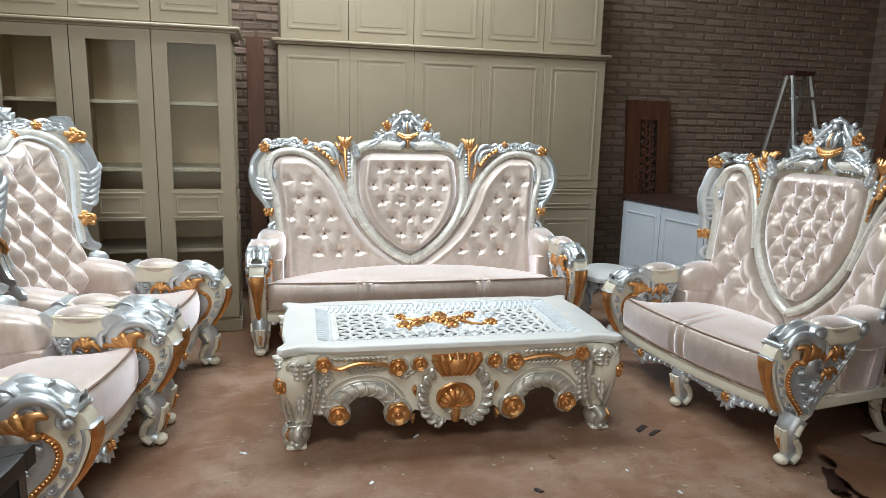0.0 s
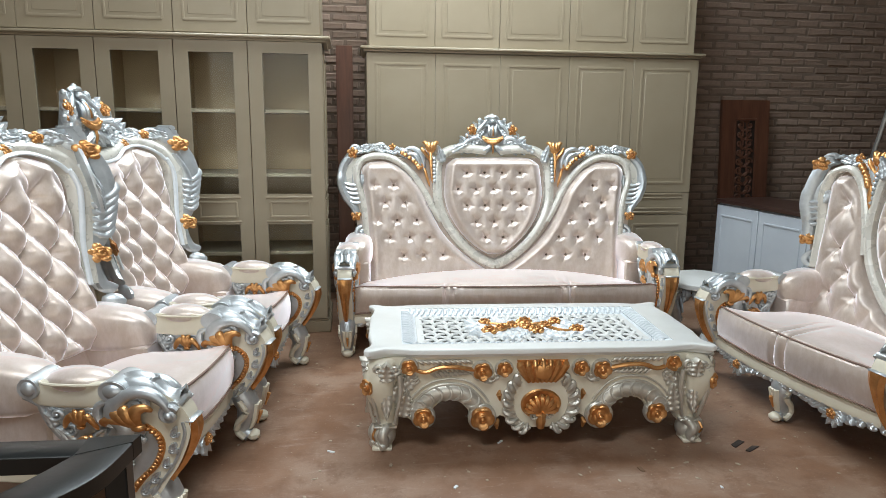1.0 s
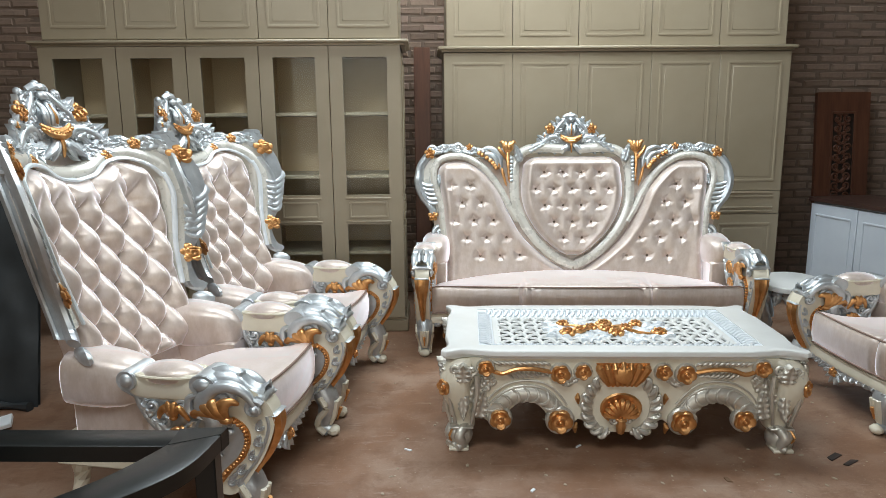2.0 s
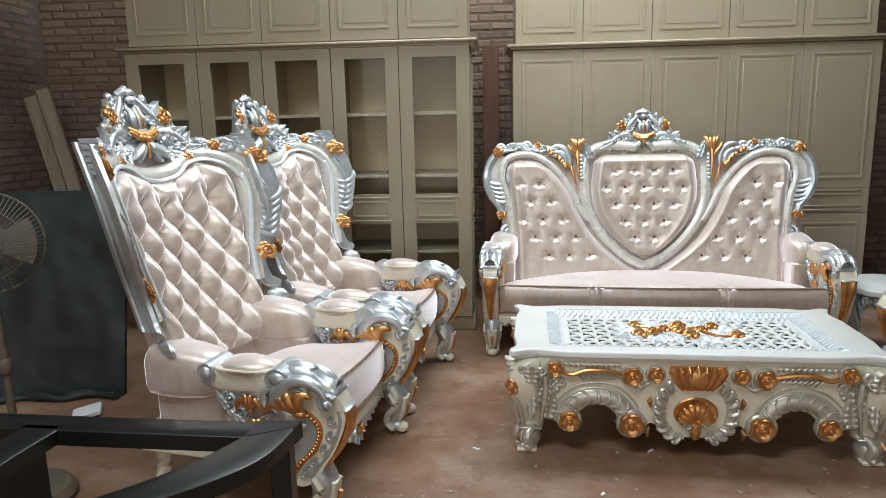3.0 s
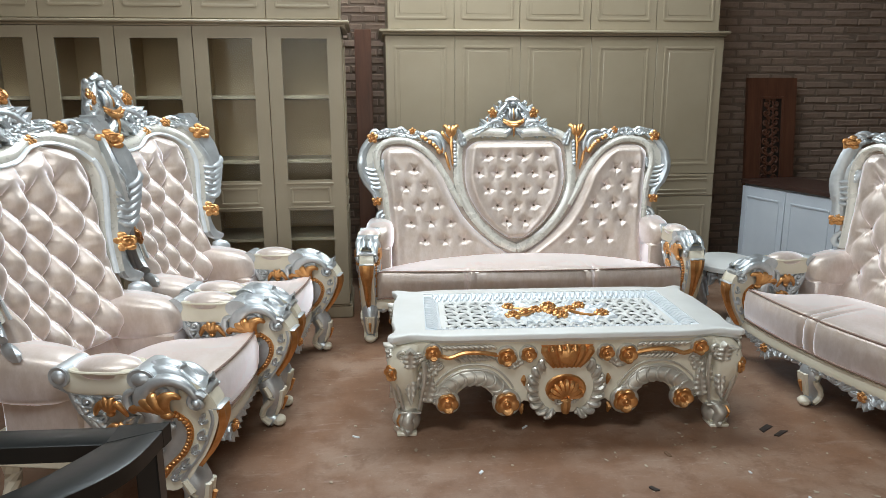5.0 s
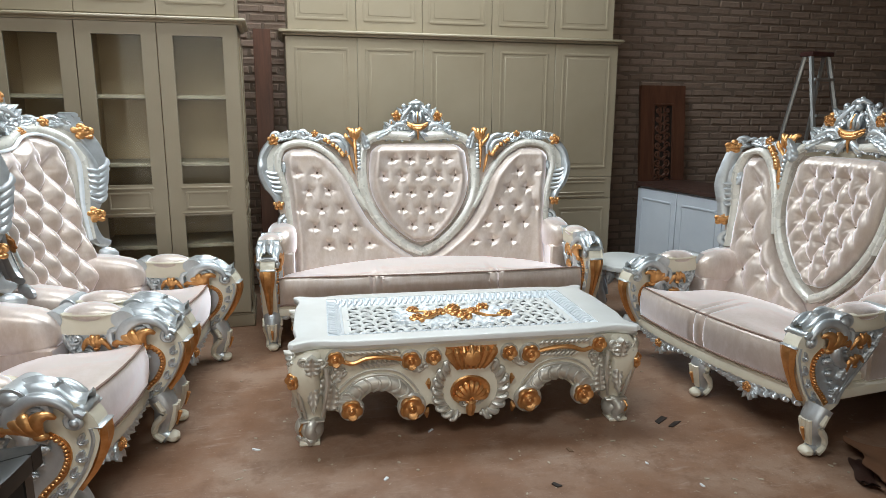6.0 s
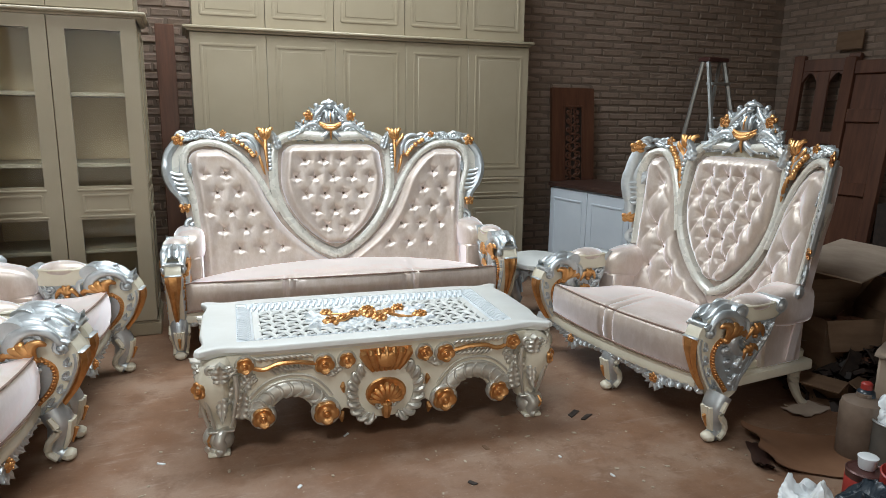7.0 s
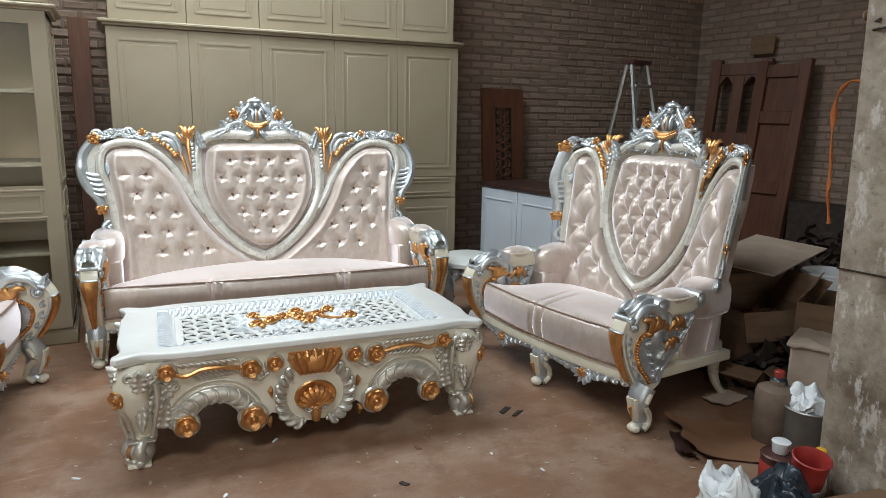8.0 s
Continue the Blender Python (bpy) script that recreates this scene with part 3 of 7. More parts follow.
def vitrine():
    X = [-2.66, -2.149, -1.693, -1.216, -0.753, -0.275]
    y, yb = 4.82, 5.36
    v = thing("display_cabinet", pose(0, 0, 0), "tall beige bookcase with glazed doors and upper cupboards", "cabinet")
    q = Geo().box(X[0], X[0] + 0.025, y + 0.024, yb, 0.1, 1.98).box(X[-1] - 0.025, X[-1], y + 0.024, yb, 0.1, 1.98)
    q.box(X[0], X[-1], y + 0.024, yb, 0.1, 0.13).box(X[0], X[-1], y + 0.024, yb, 1.95, 1.98)
    part("carcass", q, cabinet_paint, v)
    part("back_panel", Geo().box(X[0] + 0.025, X[-1] - 0.025, yb - 0.02, yb - 0.004, 0.13, 1.95), cabinet_inner, v)
    for i in range(1, 5):
        part("partition", Geo().box(X[i] - 0.012, X[i] + 0.012, y + 0.05, yb - 0.02, 0.13, 1.95), cabinet_inner, v)
    for zz in (1.535, 1.107, 0.885, 0.568):
        part("shelf", Geo().box(X[0] + 0.03, X[-1] - 0.03, y + 0.06, yb - 0.025, zz - 0.012, zz + 0.012, 0.002), cabinet_paint, v)
    # mouldings on the end that stands free
    q = Geo()
    m = Matrix.Translation((X[-1], 0, 0)) @ Matrix(((0, 0, 1, 0), (1, 0, 0, 0), (0, 1, 0, 0), (0, 0, 0, 1)))
    for z0, z1 in ((0.16, 0.74), (0.80, 0.93), (1.0, 1.9)):
        lp = [(y + 0.09, z0), (yb - 0.06, z0), (yb - 0.06, z1), (y + 0.09, z1), (y + 0.09, z0)]
        for i in range(4):
            q.band([lp[i], lp[i + 1]], 0.022, 0, 0.009, m)
    part("side_moulding", q, cabinet_paint, v)
    q = Geo().box(X[0] - 0.012, X[-1] + 0.02, y + 0.005, yb, 0.0, 0.085, 0.006).box(X[0] - 0.005, X[-1] + 0.01, y + 0.012, yb, 0.085, 0.1, 0.004)
    part("plinth", q, cabinet_paint, v)
    q = Geo().box(X[0] - 0.05, X[-1] + 0.055, y - 0.035, yb, 1.995, 2.018, 0.008).box(X[0] - 0.025, X[-1] + 0.028, y - 0.01, yb, 1.98, 1.998, 0.005)
    part("cornice", q, cabinet_paint, v)
    part("upper_body", Geo().box(X[0] + 0.02, X[-1] - 0.01, y + 0.064, yb, 2.018, 2.95, 0.004), cabinet_paint, v)
    for i in range(5):
        x0, x1 = X[i], X[i + 1]
        q = Geo()
        s = 0.092
        q.grid_frame([x0 + 0.003, x0 + s, x1 - s, x1 - 0.003], [0.105, 0.175, 0.78, 0.985, 1.905, 1.978], {(1, 1), (1, 3)}, y, y + 0.022)
        d = part("door", q, cabinet_paint, v, smooth=False)
        q = Geo().box(x0 + s - 0.01, x1 - s + 0.01, y - 0.008, y + 0.004, 0.955, 0.968, 0.003).box(x0 + s - 0.01, x1 - s + 0.01, y - 0.008, y + 0.004, 0.792, 0.805, 0.003)
        mm = Matrix.Translation((0, y, 0)) @ FRONT
        lp = [(x0 + s + 0.02, 0.83), (x1 - s - 0.02, 0.83), (x1 - s - 0.02, 0.93), (x0 + s + 0.02, 0.93), (x0 + s + 0.02, 0.83)]
        for k in range(4):
            q.band([lp[k], lp[k + 1]], 0.018, 0, 0.007, mm)
        part("door_moulding", q, cabinet_paint, d)
        for z0, z1 in ((0.985, 1.905), (0.175, 0.78)):
            p = part("pane", Geo().box(x0 + s - 0.004, x1 - s + 0.004, y + 0.010, y + 0.014, z0 - 0.004, z1 + 0.004), glass, d, smooth=False)
            p.visible_shadow = False
        panel_door(v, x0 + (0.02 if i == 0 else 0), x1 - (0.01 if i == 4 else 0), 2.03, 2.9, y + 0.04, gapx=0.065, name="upper_door")


vitrine()

# ---------------- carved seating ----------------
def back_plane(y0, lean):
    """u along x, v up the leaning back, w towards the sitter."""
    return Matrix(((1, 0, 0, 0), (0, lean, -1, y0 - 0.45 * lean), (0, 1, 0, 0), (0, 0, 0, 1)))


def wrap(c, half):
    """The sides of a back come forward, as the square of the distance from its middle."""
    return lambda x, y, z: (x, y - c * min(abs(x) / half, 1.15) ** 2, z)


def ease(t):
    t = max(0.0, min(1.0, t))
    return t * t * (3 - 2 * t)


def wrap_ear(c, half, x0, slope, shift=0.0):
    """As wrap, and past x0 the frame turns forward more sharply."""
    return lambda x, y, z: (x + shift - math.copysign(0.35 * slope * max(0.0, abs(x) - x0), x), y - c * min(abs(x) / half, 1.15) ** 2 - slope * max(0.0, abs(x) - x0), z)


def shape_arm(dz, forward):
    """Lowers an arm and carries its scrolled front forward."""
    return lambda x, y, z: (x, y - forward * ease((-y - 0.24) / 0.16) * ease((z - 0.10) / 0.22), z + dz * max(0.0, min(1.0, (z - 0.25) / 0.3)))


def tufted(table, z0, z1, buttons, depth, dent, pillow, m, nu=64, nv=72, edge=0.07, reach=0.135, crease=0.022, pleats=(), roll=0.0, pit=0.024, plump=0.0, warp=None, lattice=None):
    """A stuffed panel between two side curves, drawn in at its buttons, with folds from button to button and short creases round each."""
    bt = np.array(buttons)
    seg = [(p, q) for i, p in enumerate(buttons) for q in buttons[i + 1:] if abs(p[1] - q[1]) > 0.04 and math.hypot(p[0] - q[0], p[1] - q[1]) < reach]
    seg += [(p, q) for p, q in pleats]
    sa = np.array([p for p, q in seg])
    sd = np.array([q for p, q in seg]) - sa
    sl = (sd ** 2).sum(1)

    def fn(s, t):
        z = z0 + (z1 - z0) * t
        xl, xr = interp(table, z)
        x = xl + (xr - xl) * s
        rim = max(0.0, min((x - xl) * 0.85, (xr - x) * 0.85, z - z0, z1 - z))
        e = min(1.0, rim / edge)
        h = depth * math.sqrt(max(0.0, 1 - (1 - e) ** 2))
        h += roll * math.exp(-((rim - 0.040) / 0.026) ** 2)
        dd = np.hypot(bt[:, 0] - x, bt[:, 1] - z)
        i = int(dd.argmin())
        d1 = float(dd[i])
        f = np.clip(((x - sa[:, 0]) * sd[:, 0] + (z - sa[:, 1]) * sd[:, 1]) / sl, 0, 1)
        ds = float(np.hypot(sa[:, 0] + f * sd[:, 0] - x, sa[:, 1] + f * sd[:, 1] - z).min())
        near = math.exp(-d1 / 0.05)
        ds = math.sqrt(ds * ds + 0.00006)
        h -= pillow * math.exp(-(ds / crease) ** 1.1) * (0.45 + 0.55 * near) * min(1, e * 1.5)
        if lattice:
            a, b, lx, lz = lattice
            p, q = (x - lx) / a + (z - lz) / (2 * b), (x - lx) / a - (z - lz) / (2 * b)
            cell = abs(math.sin(math.pi * p) * math.sin(math.pi * q)) ** 0.75
            if z > lz:
                up_ = min(1.0, (z - lz) / b)
                cell = cell * (1 - up_) + up_ * abs(math.sin(math.pi * (x - lx) / a)) ** 0.6
            h -= plump * (1 - cell) * min(1, e * 1.5)
        h -= dent * math.exp(-(d1 / pit) ** 1.4) * e
        th = math.atan2(z - bt[i, 1], x - bt[i, 0])
        h -= dent * 0.20 * max(0.0, math.cos(5 * th + i * 2.1)) ** 3 * math.exp(-((d1 - 0.026) / 0.022) ** 2) * e
        h += dent * 0.30 * math.exp(-((d1 - 0.030) / 0.014) ** 2) * max(0.0, -math.sin(th)) * e
        h += 0.004 * noise.noise((x * 11, z * 7, 1.7)) * e
        return (x, warp(x, z) if warp else z, h)
    return Geo().sheet(fn, nu, nv, m)


BUTTON = []


def buttons_on(parent, spots, w, m, r=0.0095):
    """Round buttons, each one a part, on one shared mesh."""
    if not BUTTON:
        first = part("button", Geo().blob(0, 0, 0, 1, 0.8, 1, None, 8, 5), crystal, parent)
        BUTTON.append(first.data)
        bpy.data.objects.remove(first)
    for x, z in spots:
        ob = new("button", BUTTON[0])
        ob.parent = parent
        p = m @ Vector((x, z, w))
        ob.location = SHAPE[0](*p) if SHAPE[0] else p
        ob.scale = (r, r, r)


def crown(parent, m, z0, k=1.0):
    """The carved crest: a gable of deep silver scrolls with gilt roses, a gilt swag and a bell of leaves under it."""
    q = Geo()

    def P(u, v, w):
        return (u * k, z0 + v * k, w * k)
    for s in (-1, 1):
        # three tiers of scrolls that step up to the finial
        for u, v, r, st, h in ((0.245, -0.045, 0.036, 1.0, s), (0.185, -0.005, 0.044, 1.6, s), (0.115, 0.045, 0.040, 0.8, -s), (0.075, 0.115, 0.034, 0.5, -s), (0.05, 0.165, 0.022, 1.2, s)):
            q.scroll(s * u * k, z0 + v * k, 0.006, r * k, 1.3, st, h, r * 0.36 * k, m)
        q.curl([P(s * 0.27, -0.075, 0.008), P(s * 0.225, -0.015, 0.016), P(s * 0.165, 0.03, 0.02), P(s * 0.11, 0.03, 0.02), P(s * 0.085, -0.01, 0.022)], 0.020 * k, 0.007 * k, m, 9)
        q.curl([P(s * 0.15, 0.03, 0.012), P(s * 0.11, 0.095, 0.018), P(s * 0.07, 0.14, 0.02), P(s * 0.035, 0.185, 0.016)], 0.018 * k, 0.007 * k, m, 9)
        for u, v, ln, wd, a in ((0.20, -0.06, 0.10, 0.060, 0.25), (0.15, -0.05, 0.10, 0.060, -0.25), (0.115, 0.0, 0.10, 0.062, 0.55), (0.075, 0.065, 0.085, 0.056, 0.75), (0.04, 0.13, 0.06, 0.045, 0.9)):
            q.leaf(s * u * k, z0 + v * k, 0.004, ln * k, wd * k, a if s > 0 else math.pi - a, m, 4, 0.5)
        # petals of the bell below the swag
        for a, ln in ((0.35, 0.095), (0.8, 0.085)):
            q.curl([P(s * 0.012, 0.0, 0.03), P(s * (0.02 + 0.02 * a), -0.035, 0.040), P(s * (0.025 + 0.075 * a), -0.065, 0.034), P(s * (0.03 + 0.115 * a), -ln, 0.024)], 0.017 * k, 0.005 * k, m, 8)
        # small leaves and knops that roughen the outline
        for i in range(7):
            f = i / 8
            u, v = 0.265 - 0.225 * f, -0.055 + 0.245 * f ** 0.9
            a = 0.7 + 0.12 * i + 0.35 * math.sin(2.4 * i)
            q.leaf(s * u * k, z0 + v * k, 0.006 + 0.006 * (i % 2), (0.042 + 0.012 * (i % 3)) * k, 0.034 * k, a if s > 0 else math.pi - a, m, 2, 0.6)
            q.blob(*P(s * (u - 0.02), v - 0.012, 0.014), 0.011 * k, 0.011 * k, 0.011 * k, m, 7, 4)
        for i in range(7):
            u, v = 0.225 - 0.028 * i, -0.062 + 0.012 * (i % 2)
            q.leaf(s * u * k, z0 + v * k, 0.012, 0.045 * k, 0.032 * k, (-0.9 if s > 0 else math.pi + 0.9) + 0.3 * math.sin(i * 1.9), m, 2, 0.55)
            q.scroll(s * (u - 0.005) * k, z0 + (v + 0.045 + 0.004 * i) * k, 0.014, 0.017 * k, 1.1, i * 1.1, s, 0.007 * k, m)
        for i in range(4):
            q.blob(*P(s * (0.20 - 0.034 * i), 0.055 + 0.040 * i, 0.006), 0.019 * k, 0.019 * k, 0.018 * k, m, 8, 5)
    # the upright urn of petals and the finial
    for u, w_ in ((-0.030, 0.024), (0.030, 0.024), (0.0, 0.034)):
        q.curl([P(u * 0.55, 0.045, w_), P(u * 0.95, 0.08, w_ + 0.014), P(u * 0.75, 0.112, w_ + 0.008), P(u * 1.2, 0.135, w_)], 0.015 * k, 0.007 * k, m, 9)
    q.blob(*P(0, 0.165, 0.03), 0.024 * k, 0.022 * k, 0.024 * k, m)
    q.curl([P(-0.055, 0.185, 0.014), P(-0.025, 0.200, 0.026), P(0.0, 0.196, 0.03), P(0.025, 0.200, 0.026), P(0.055, 0.185, 0.014)], 0.017 * k, 0.008 * k, m, 8)
    q.blob(*P(0, 0.215, 0.02), 0.015 * k, 0.012 * k, 0.014 * k, m)
    out = [(-0.24, -0.075), (0.24, -0.075), (0.235, -0.03), (0.17, 0.025), (0.115, 0.08), (0.075, 0.13), (0.04, 0.185), (-0.04, 0.185), (-0.075, 0.13), (-0.115, 0.08), (-0.17, 0.025), (-0.235, -0.03)]
    q.plate([(u * k, z0 + v * k) for u, v in out], -0.045, -0.006, m)
    part("crest", q, silver, parent, "silver painted carved crest of leaves and volutes")
    for s in (-1, 1):
        q = Geo()
        q.rose(s * 0.160 * k, z0 + 0.098 * k, 0.022, 0.041 * k, m)
        q.leaf(s * 0.175 * k, z0 + 0.075 * k, 0.014, 0.05 * k, 0.03 * k, -0.9 if s > 0 else math.pi + 0.9, m, 2, 0.4)
        part("rose", q, gold, parent, "gilt carved rose")
    q = Geo()
    ts = [-1 + i / 8 for i in range(17)]
    for d, r in ((0.0, 0.013), (0.016, 0.010)):
        q.tube([P(t * 0.082, 0.004 + d + 0.030 * t * t, 0.050 - 0.010 * t * t) for t in ts], [(0.006 + r * (1 - t * t)) * k for t in ts], 8, m)
    for i in range(9):
        t = -0.8 + 0.2 * i
        q.blob(*P(t * 0.08, 0.014 + 0.030 * t * t, 0.062), 0.007 * k, 0.008 * k, 0.006, m, 6, 4)
    q.curl([P(0, 0.02, 0.046), P(0, -0.03, 0.050), P(0, -0.085, 0.030)], 0.009 * k, 0.003 * k, m, 7)
    q.curl([P(0, 0.05, 0.056), P(0, 0.085, 0.062), P(0, 0.13, 0.048)], 0.006 * k, 0.003 * k, m, 7)
    part("swag", q, gold, parent, "gilt swag at the foot of the crest")


def running_leaves(q, path, m, k=1.0, w=0.005):
    """Leaves and volutes that run along an edge."""
    for i in range(len(path) - 1):
        (u, v), (u2, v2) = path[i][:2], path[i + 1][:2]
        a = math.atan2(v2 - v, u2 - u)
        n = (-math.sin(a), math.cos(a))
        if i % 3 == 1:
            q.scroll(u + n[0] * 0.004, v + n[1] * 0.004, w + 0.004, 0.032 * k, 1.2, a, 1 if i % 2 else -1, 0.013 * k, m)
        else:
            q.leaf(u, v - 0.004, w, 0.075 * k, 0.048 * k, a + (0.35 if i % 2 else -0.3), m, 4, 0.5)
        q.blob(u + n[0] * 0.012, v + n[1] * 0.012, w + 0.01, 0.018 * k, 0.014 * k, 0.016 * k, m, 7, 4)


def feathers(q, s, x, z, m, n=5, k=1.0, spread=0.105):
    """Plumes that sweep outwards from the cushion and turn up along the rim, one under the other."""
    for i in range(n):
        zz = z + 0.045 - i * 0.031 * k
        x0, x1 = x - 0.055 * k - 0.004 * i, x + (spread - 0.055) * k - 0.011 * i
        q.curl([(s * x0, zz + 0.012, 0.024), (s * (x0 + 0.022 * k), zz - 0.012, 0.028), (s * (x0 * 0.35 + x1 * 0.65), zz - 0.010, 0.026), (s * x1, zz + 0.022, 0.022), (s * (x1 + 0.006), zz + 0.052, 0.014)], 0.012 * k, 0.004, m, 7)
        q.blob(s * x0, zz + 0.010, 0.018, 0.011 * k, 0.011 * k, 0.009, m, 8, 4)


def back_shell(table, z0, z1, w0, w1, m, nu=20, nv=24):
    """The closed body of a back between two side curves."""
    def at(s, t, w):
        z = z0 + (z1 - z0) * t
        xl, xr = interp(table, z)
        return (xl + (xr - xl) * s, z, w)
    q = Geo().sheet(lambda s, t: at(s, t, w1), nu, nv, m).sheet(lambda s, t: at(s, t, w0), nu, nv, m)
    for e in (0.0, 1.0):
        q.sheet(lambda s, t, e=e: at(e, t, w0 + (w1 - w0) * s), 1, nv, m)
        q.sheet(lambda s, t, e=e: at(t, e, w0 + (w1 - w0) * s), 1, nu, m)
    return q


def cup_flower(parent, m, u, v, s, k=1.0):
    """A gilt tulip with petals that turn out at the lip, a side bud and a long stem."""
    q = Geo()
    for sg in (-1, 1):
        q.curl([(u, v - 0.03 * k, 0.024), (u + sg * 0.020 * k, v - 0.005 * k, 0.040), (u + sg * 0.026 * k, v + 0.025 * k, 0.042), (u + sg * 0.042 * k, v + 0.045 * k, 0.034), (u + sg * 0.056 * k, v + 0.040 * k, 0.026)], 0.016 * k, 0.006 * k, m, 8)
        q.curl([(u, v - 0.02 * k, 0.034), (u + sg * 0.010 * k, v + 0.012 * k, 0.050), (u + sg * 0.014 * k, v + 0.048 * k, 0.040)], 0.014 * k, 0.007 * k, m, 8)
    q.curl([(u, v - 0.09 * k, 0.026), (u - s * 0.03 * k, v - 0.045 * k, 0.034), (u - s * 0.058 * k, v - 0.01 * k, 0.034), (u - s * 0.066 * k, v + 0.012 * k, 0.03)], 0.013 * k, 0.005 * k, m, 8)
    q.tube(smooth_path([(u, v - 0.02 * k, 0.028), (u + s * 0.002 * k, v - 0.13 * k, 0.035), (u + s * 0.012 * k, v - 0.24 * k, 0.03)], 4), [0.013 * k] * 4 + [0.010 * k] * 4 + [0.003 * k], 7, m)
    part("cup_flower", q, gold, parent, "gilt tulip flower with a long stem")


def arm(parent, s, W):
    """One carved arm with its upholstered roll, arm pad, scrolled front and leg."""
    m = Matrix(((0, 0, s, s * (W - 0.10)), (1, 0, 0, 0), (0, 1, 0, 0), (0, 0, 0, 1)))
    T = 0.085
    back = [(-0.05, 0.575), (-0.07, 0.52), (-0.105, 0.45), (-0.18, 0.35), (-0.245, 0.27), (-0.275, 0.20)]
    front = [(-0.36, 0.17), (-0.40, 0.21), (-0.425, 0.28), (-0.46, 0.37), (-0.487, 0.47), (-0.485, 0.545), (-0.44, 0.60), (-0.37, 0.625), (-0.30, 0.615), (-0.16, 0.615)]
    out = smooth_path(back + front + [back[0]], 4)[:-1]
    body = part("arm_panel", Geo().plate([(u, v) for u, v in out], 0.0, T, m, 0.010), cream, parent, "ivory carved arm front")
    inside = Matrix(((0, 0, -s, s * (W - 0.10 + T)), (1, 0, 0, 0), (0, 1, 0, 0), (0, 0, 0, 1)))
    for face, m in ((0, m), (1, inside)):
        bead = smooth_path([(-0.355, 0.505), (-0.393, 0.462), (-0.402, 0.405), (-0.383, 0.335), (-0.352, 0.27), (-0.325, 0.21)], 6)
        q = Geo()
        # the ground behind the scrolls
        field = [p[:2] for p in bead[::3]] + [(-0.29, 0.205), (-0.262, 0.275), (-0.195, 0.355), (-0.12, 0.455), (-0.085, 0.52), (-0.07, 0.57), (-0.2, 0.59), (-0.3, 0.58)]
        q.plate(field, T - 0.004, T + 0.003, m)
        # the great scroll that rises under the armrest and rolls over to the nose
        q.curl([(-0.262, 0.405, T + 0.010), (-0.305, 0.44, T + 0.014), (-0.318, 0.50, T + 0.016), (-0.292, 0.56, T + 0.016), (-0.315, 0.615, T + 0.014), (-0.365, 0.632, T + 0.012), (-0.415, 0.605, T + 0.010), (-0.440, 0.565, T + 0.010)], 0.024, 0.010, m, 10)
        q.curl([(-0.29, 0.50, T + 0.012), (-0.255, 0.53, T + 0.014), (-0.252, 0.58, T + 0.014), (-0.285, 0.60, T + 0.014)], 0.014, 0.006, m)
        q.scroll(-0.345, 0.588, T + 0.004, 0.034, 1.3, 0.6, 1, 0.012, m)
        q.scroll(-0.438, 0.556, T + 0.002, 0.033, 1.3, 2.5, -1, 0.012, m)
        q.blob(-0.438, 0.556, T + 0.014, 0.016, 0.016, 0.016, m, 10, 6)
        # ball volute in the crook of the beads, and smaller ones below it
        for u, v, r in ((-0.342, 0.448, 0.034), (-0.330, 0.378, 0.023), (-0.318, 0.325, 0.018), (-0.308, 0.28, 0.014)):
            q.scroll(u, v, T + 0.002, r, 1.2, 2.2, -1, r * 0.34, m)
            q.blob(u, v, T + 0.012, r * 0.5, r * 0.5, r * 0.5, m, 10, 6)
        # leaves and volutes under the armrest
        for u, v, r, h in ((-0.225, 0.545, 0.026, 1), (-0.115, 0.545, 0.028, -1), (-0.155, 0.47, 0.024, 1), (-0.265, 0.345, 0.020, -1)):
            q.scroll(u, v, T + 0.002, r, 1.3, 0.8, h, r * 0.36, m)
        for u, v, ln, wd, a in ((-0.275, 0.335, 0.10, 0.05, 1.25), (-0.16, 0.415, 0.09, 0.045, 1.1), (-0.235, 0.44, 0.07, 0.04, 2.2), (-0.10, 0.49, 0.07, 0.04, 1.3), (-0.30, 0.235, 0.07, 0.036, 1.35)):
            q.leaf(u, v, T + 0.002, ln, wd, a, m, 3, 0.45)
        # little curled leaves along the ivory band in front of the beads
        edge = smooth_path([(-0.440, 0.500), (-0.448, 0.43), (-0.428, 0.36), (-0.398, 0.29), (-0.372, 0.225)], 2)
        for u, v in [p[:2] for p in edge][1::2] + [(-0.436, 0.395), (-0.362, 0.21)]:
            q.scroll(u, v, T - 0.002, 0.015, 1.1, 2.6, 1, 0.0065, m)
            q.leaf(u + 0.004, v + 0.006, T - 0.001, 0.036, 0.022, 2.0, m, 2, 0.45)
        rim = [p[:2] for p in smooth_path([(-0.474, 0.525), (-0.479, 0.47), (-0.455, 0.375), (-0.420, 0.285), (-0.392, 0.215)], 4)]
        q.band(rim, 0.012, T - 0.004, 0.008, m)
        q.band(smooth_path([(-0.055, 0.585), (-0.075, 0.52), (-0.11, 0.45), (-0.187, 0.35), (-0.25, 0.272), (-0.278, 0.205)], 4), 0.022, T - 0.004, 0.014, m)
        if face == 0:
            # the leaf that rolls over the top of the nose, and its curled tip
            xc = s * (W - 0.10 + T / 2)
            top = Matrix(((0, 1, 0, xc), (-1, 0, 0, 0), (0, 0, 1, 0), (0, 0, 0, 1)))
            q.leaf(0.29, 0.0, 0.628, 0.10, 0.10, 0.0, top, 4, 0.30)
            roll = smooth_path([(-0.272, 0.612), (-0.295, 0.648), (-0.335, 0.664), (-0.375, 0.650), (-0.405, 0.622), (-0.435, 0.606), (-0.460, 0.612), (-0.474, 0.626)], 4)

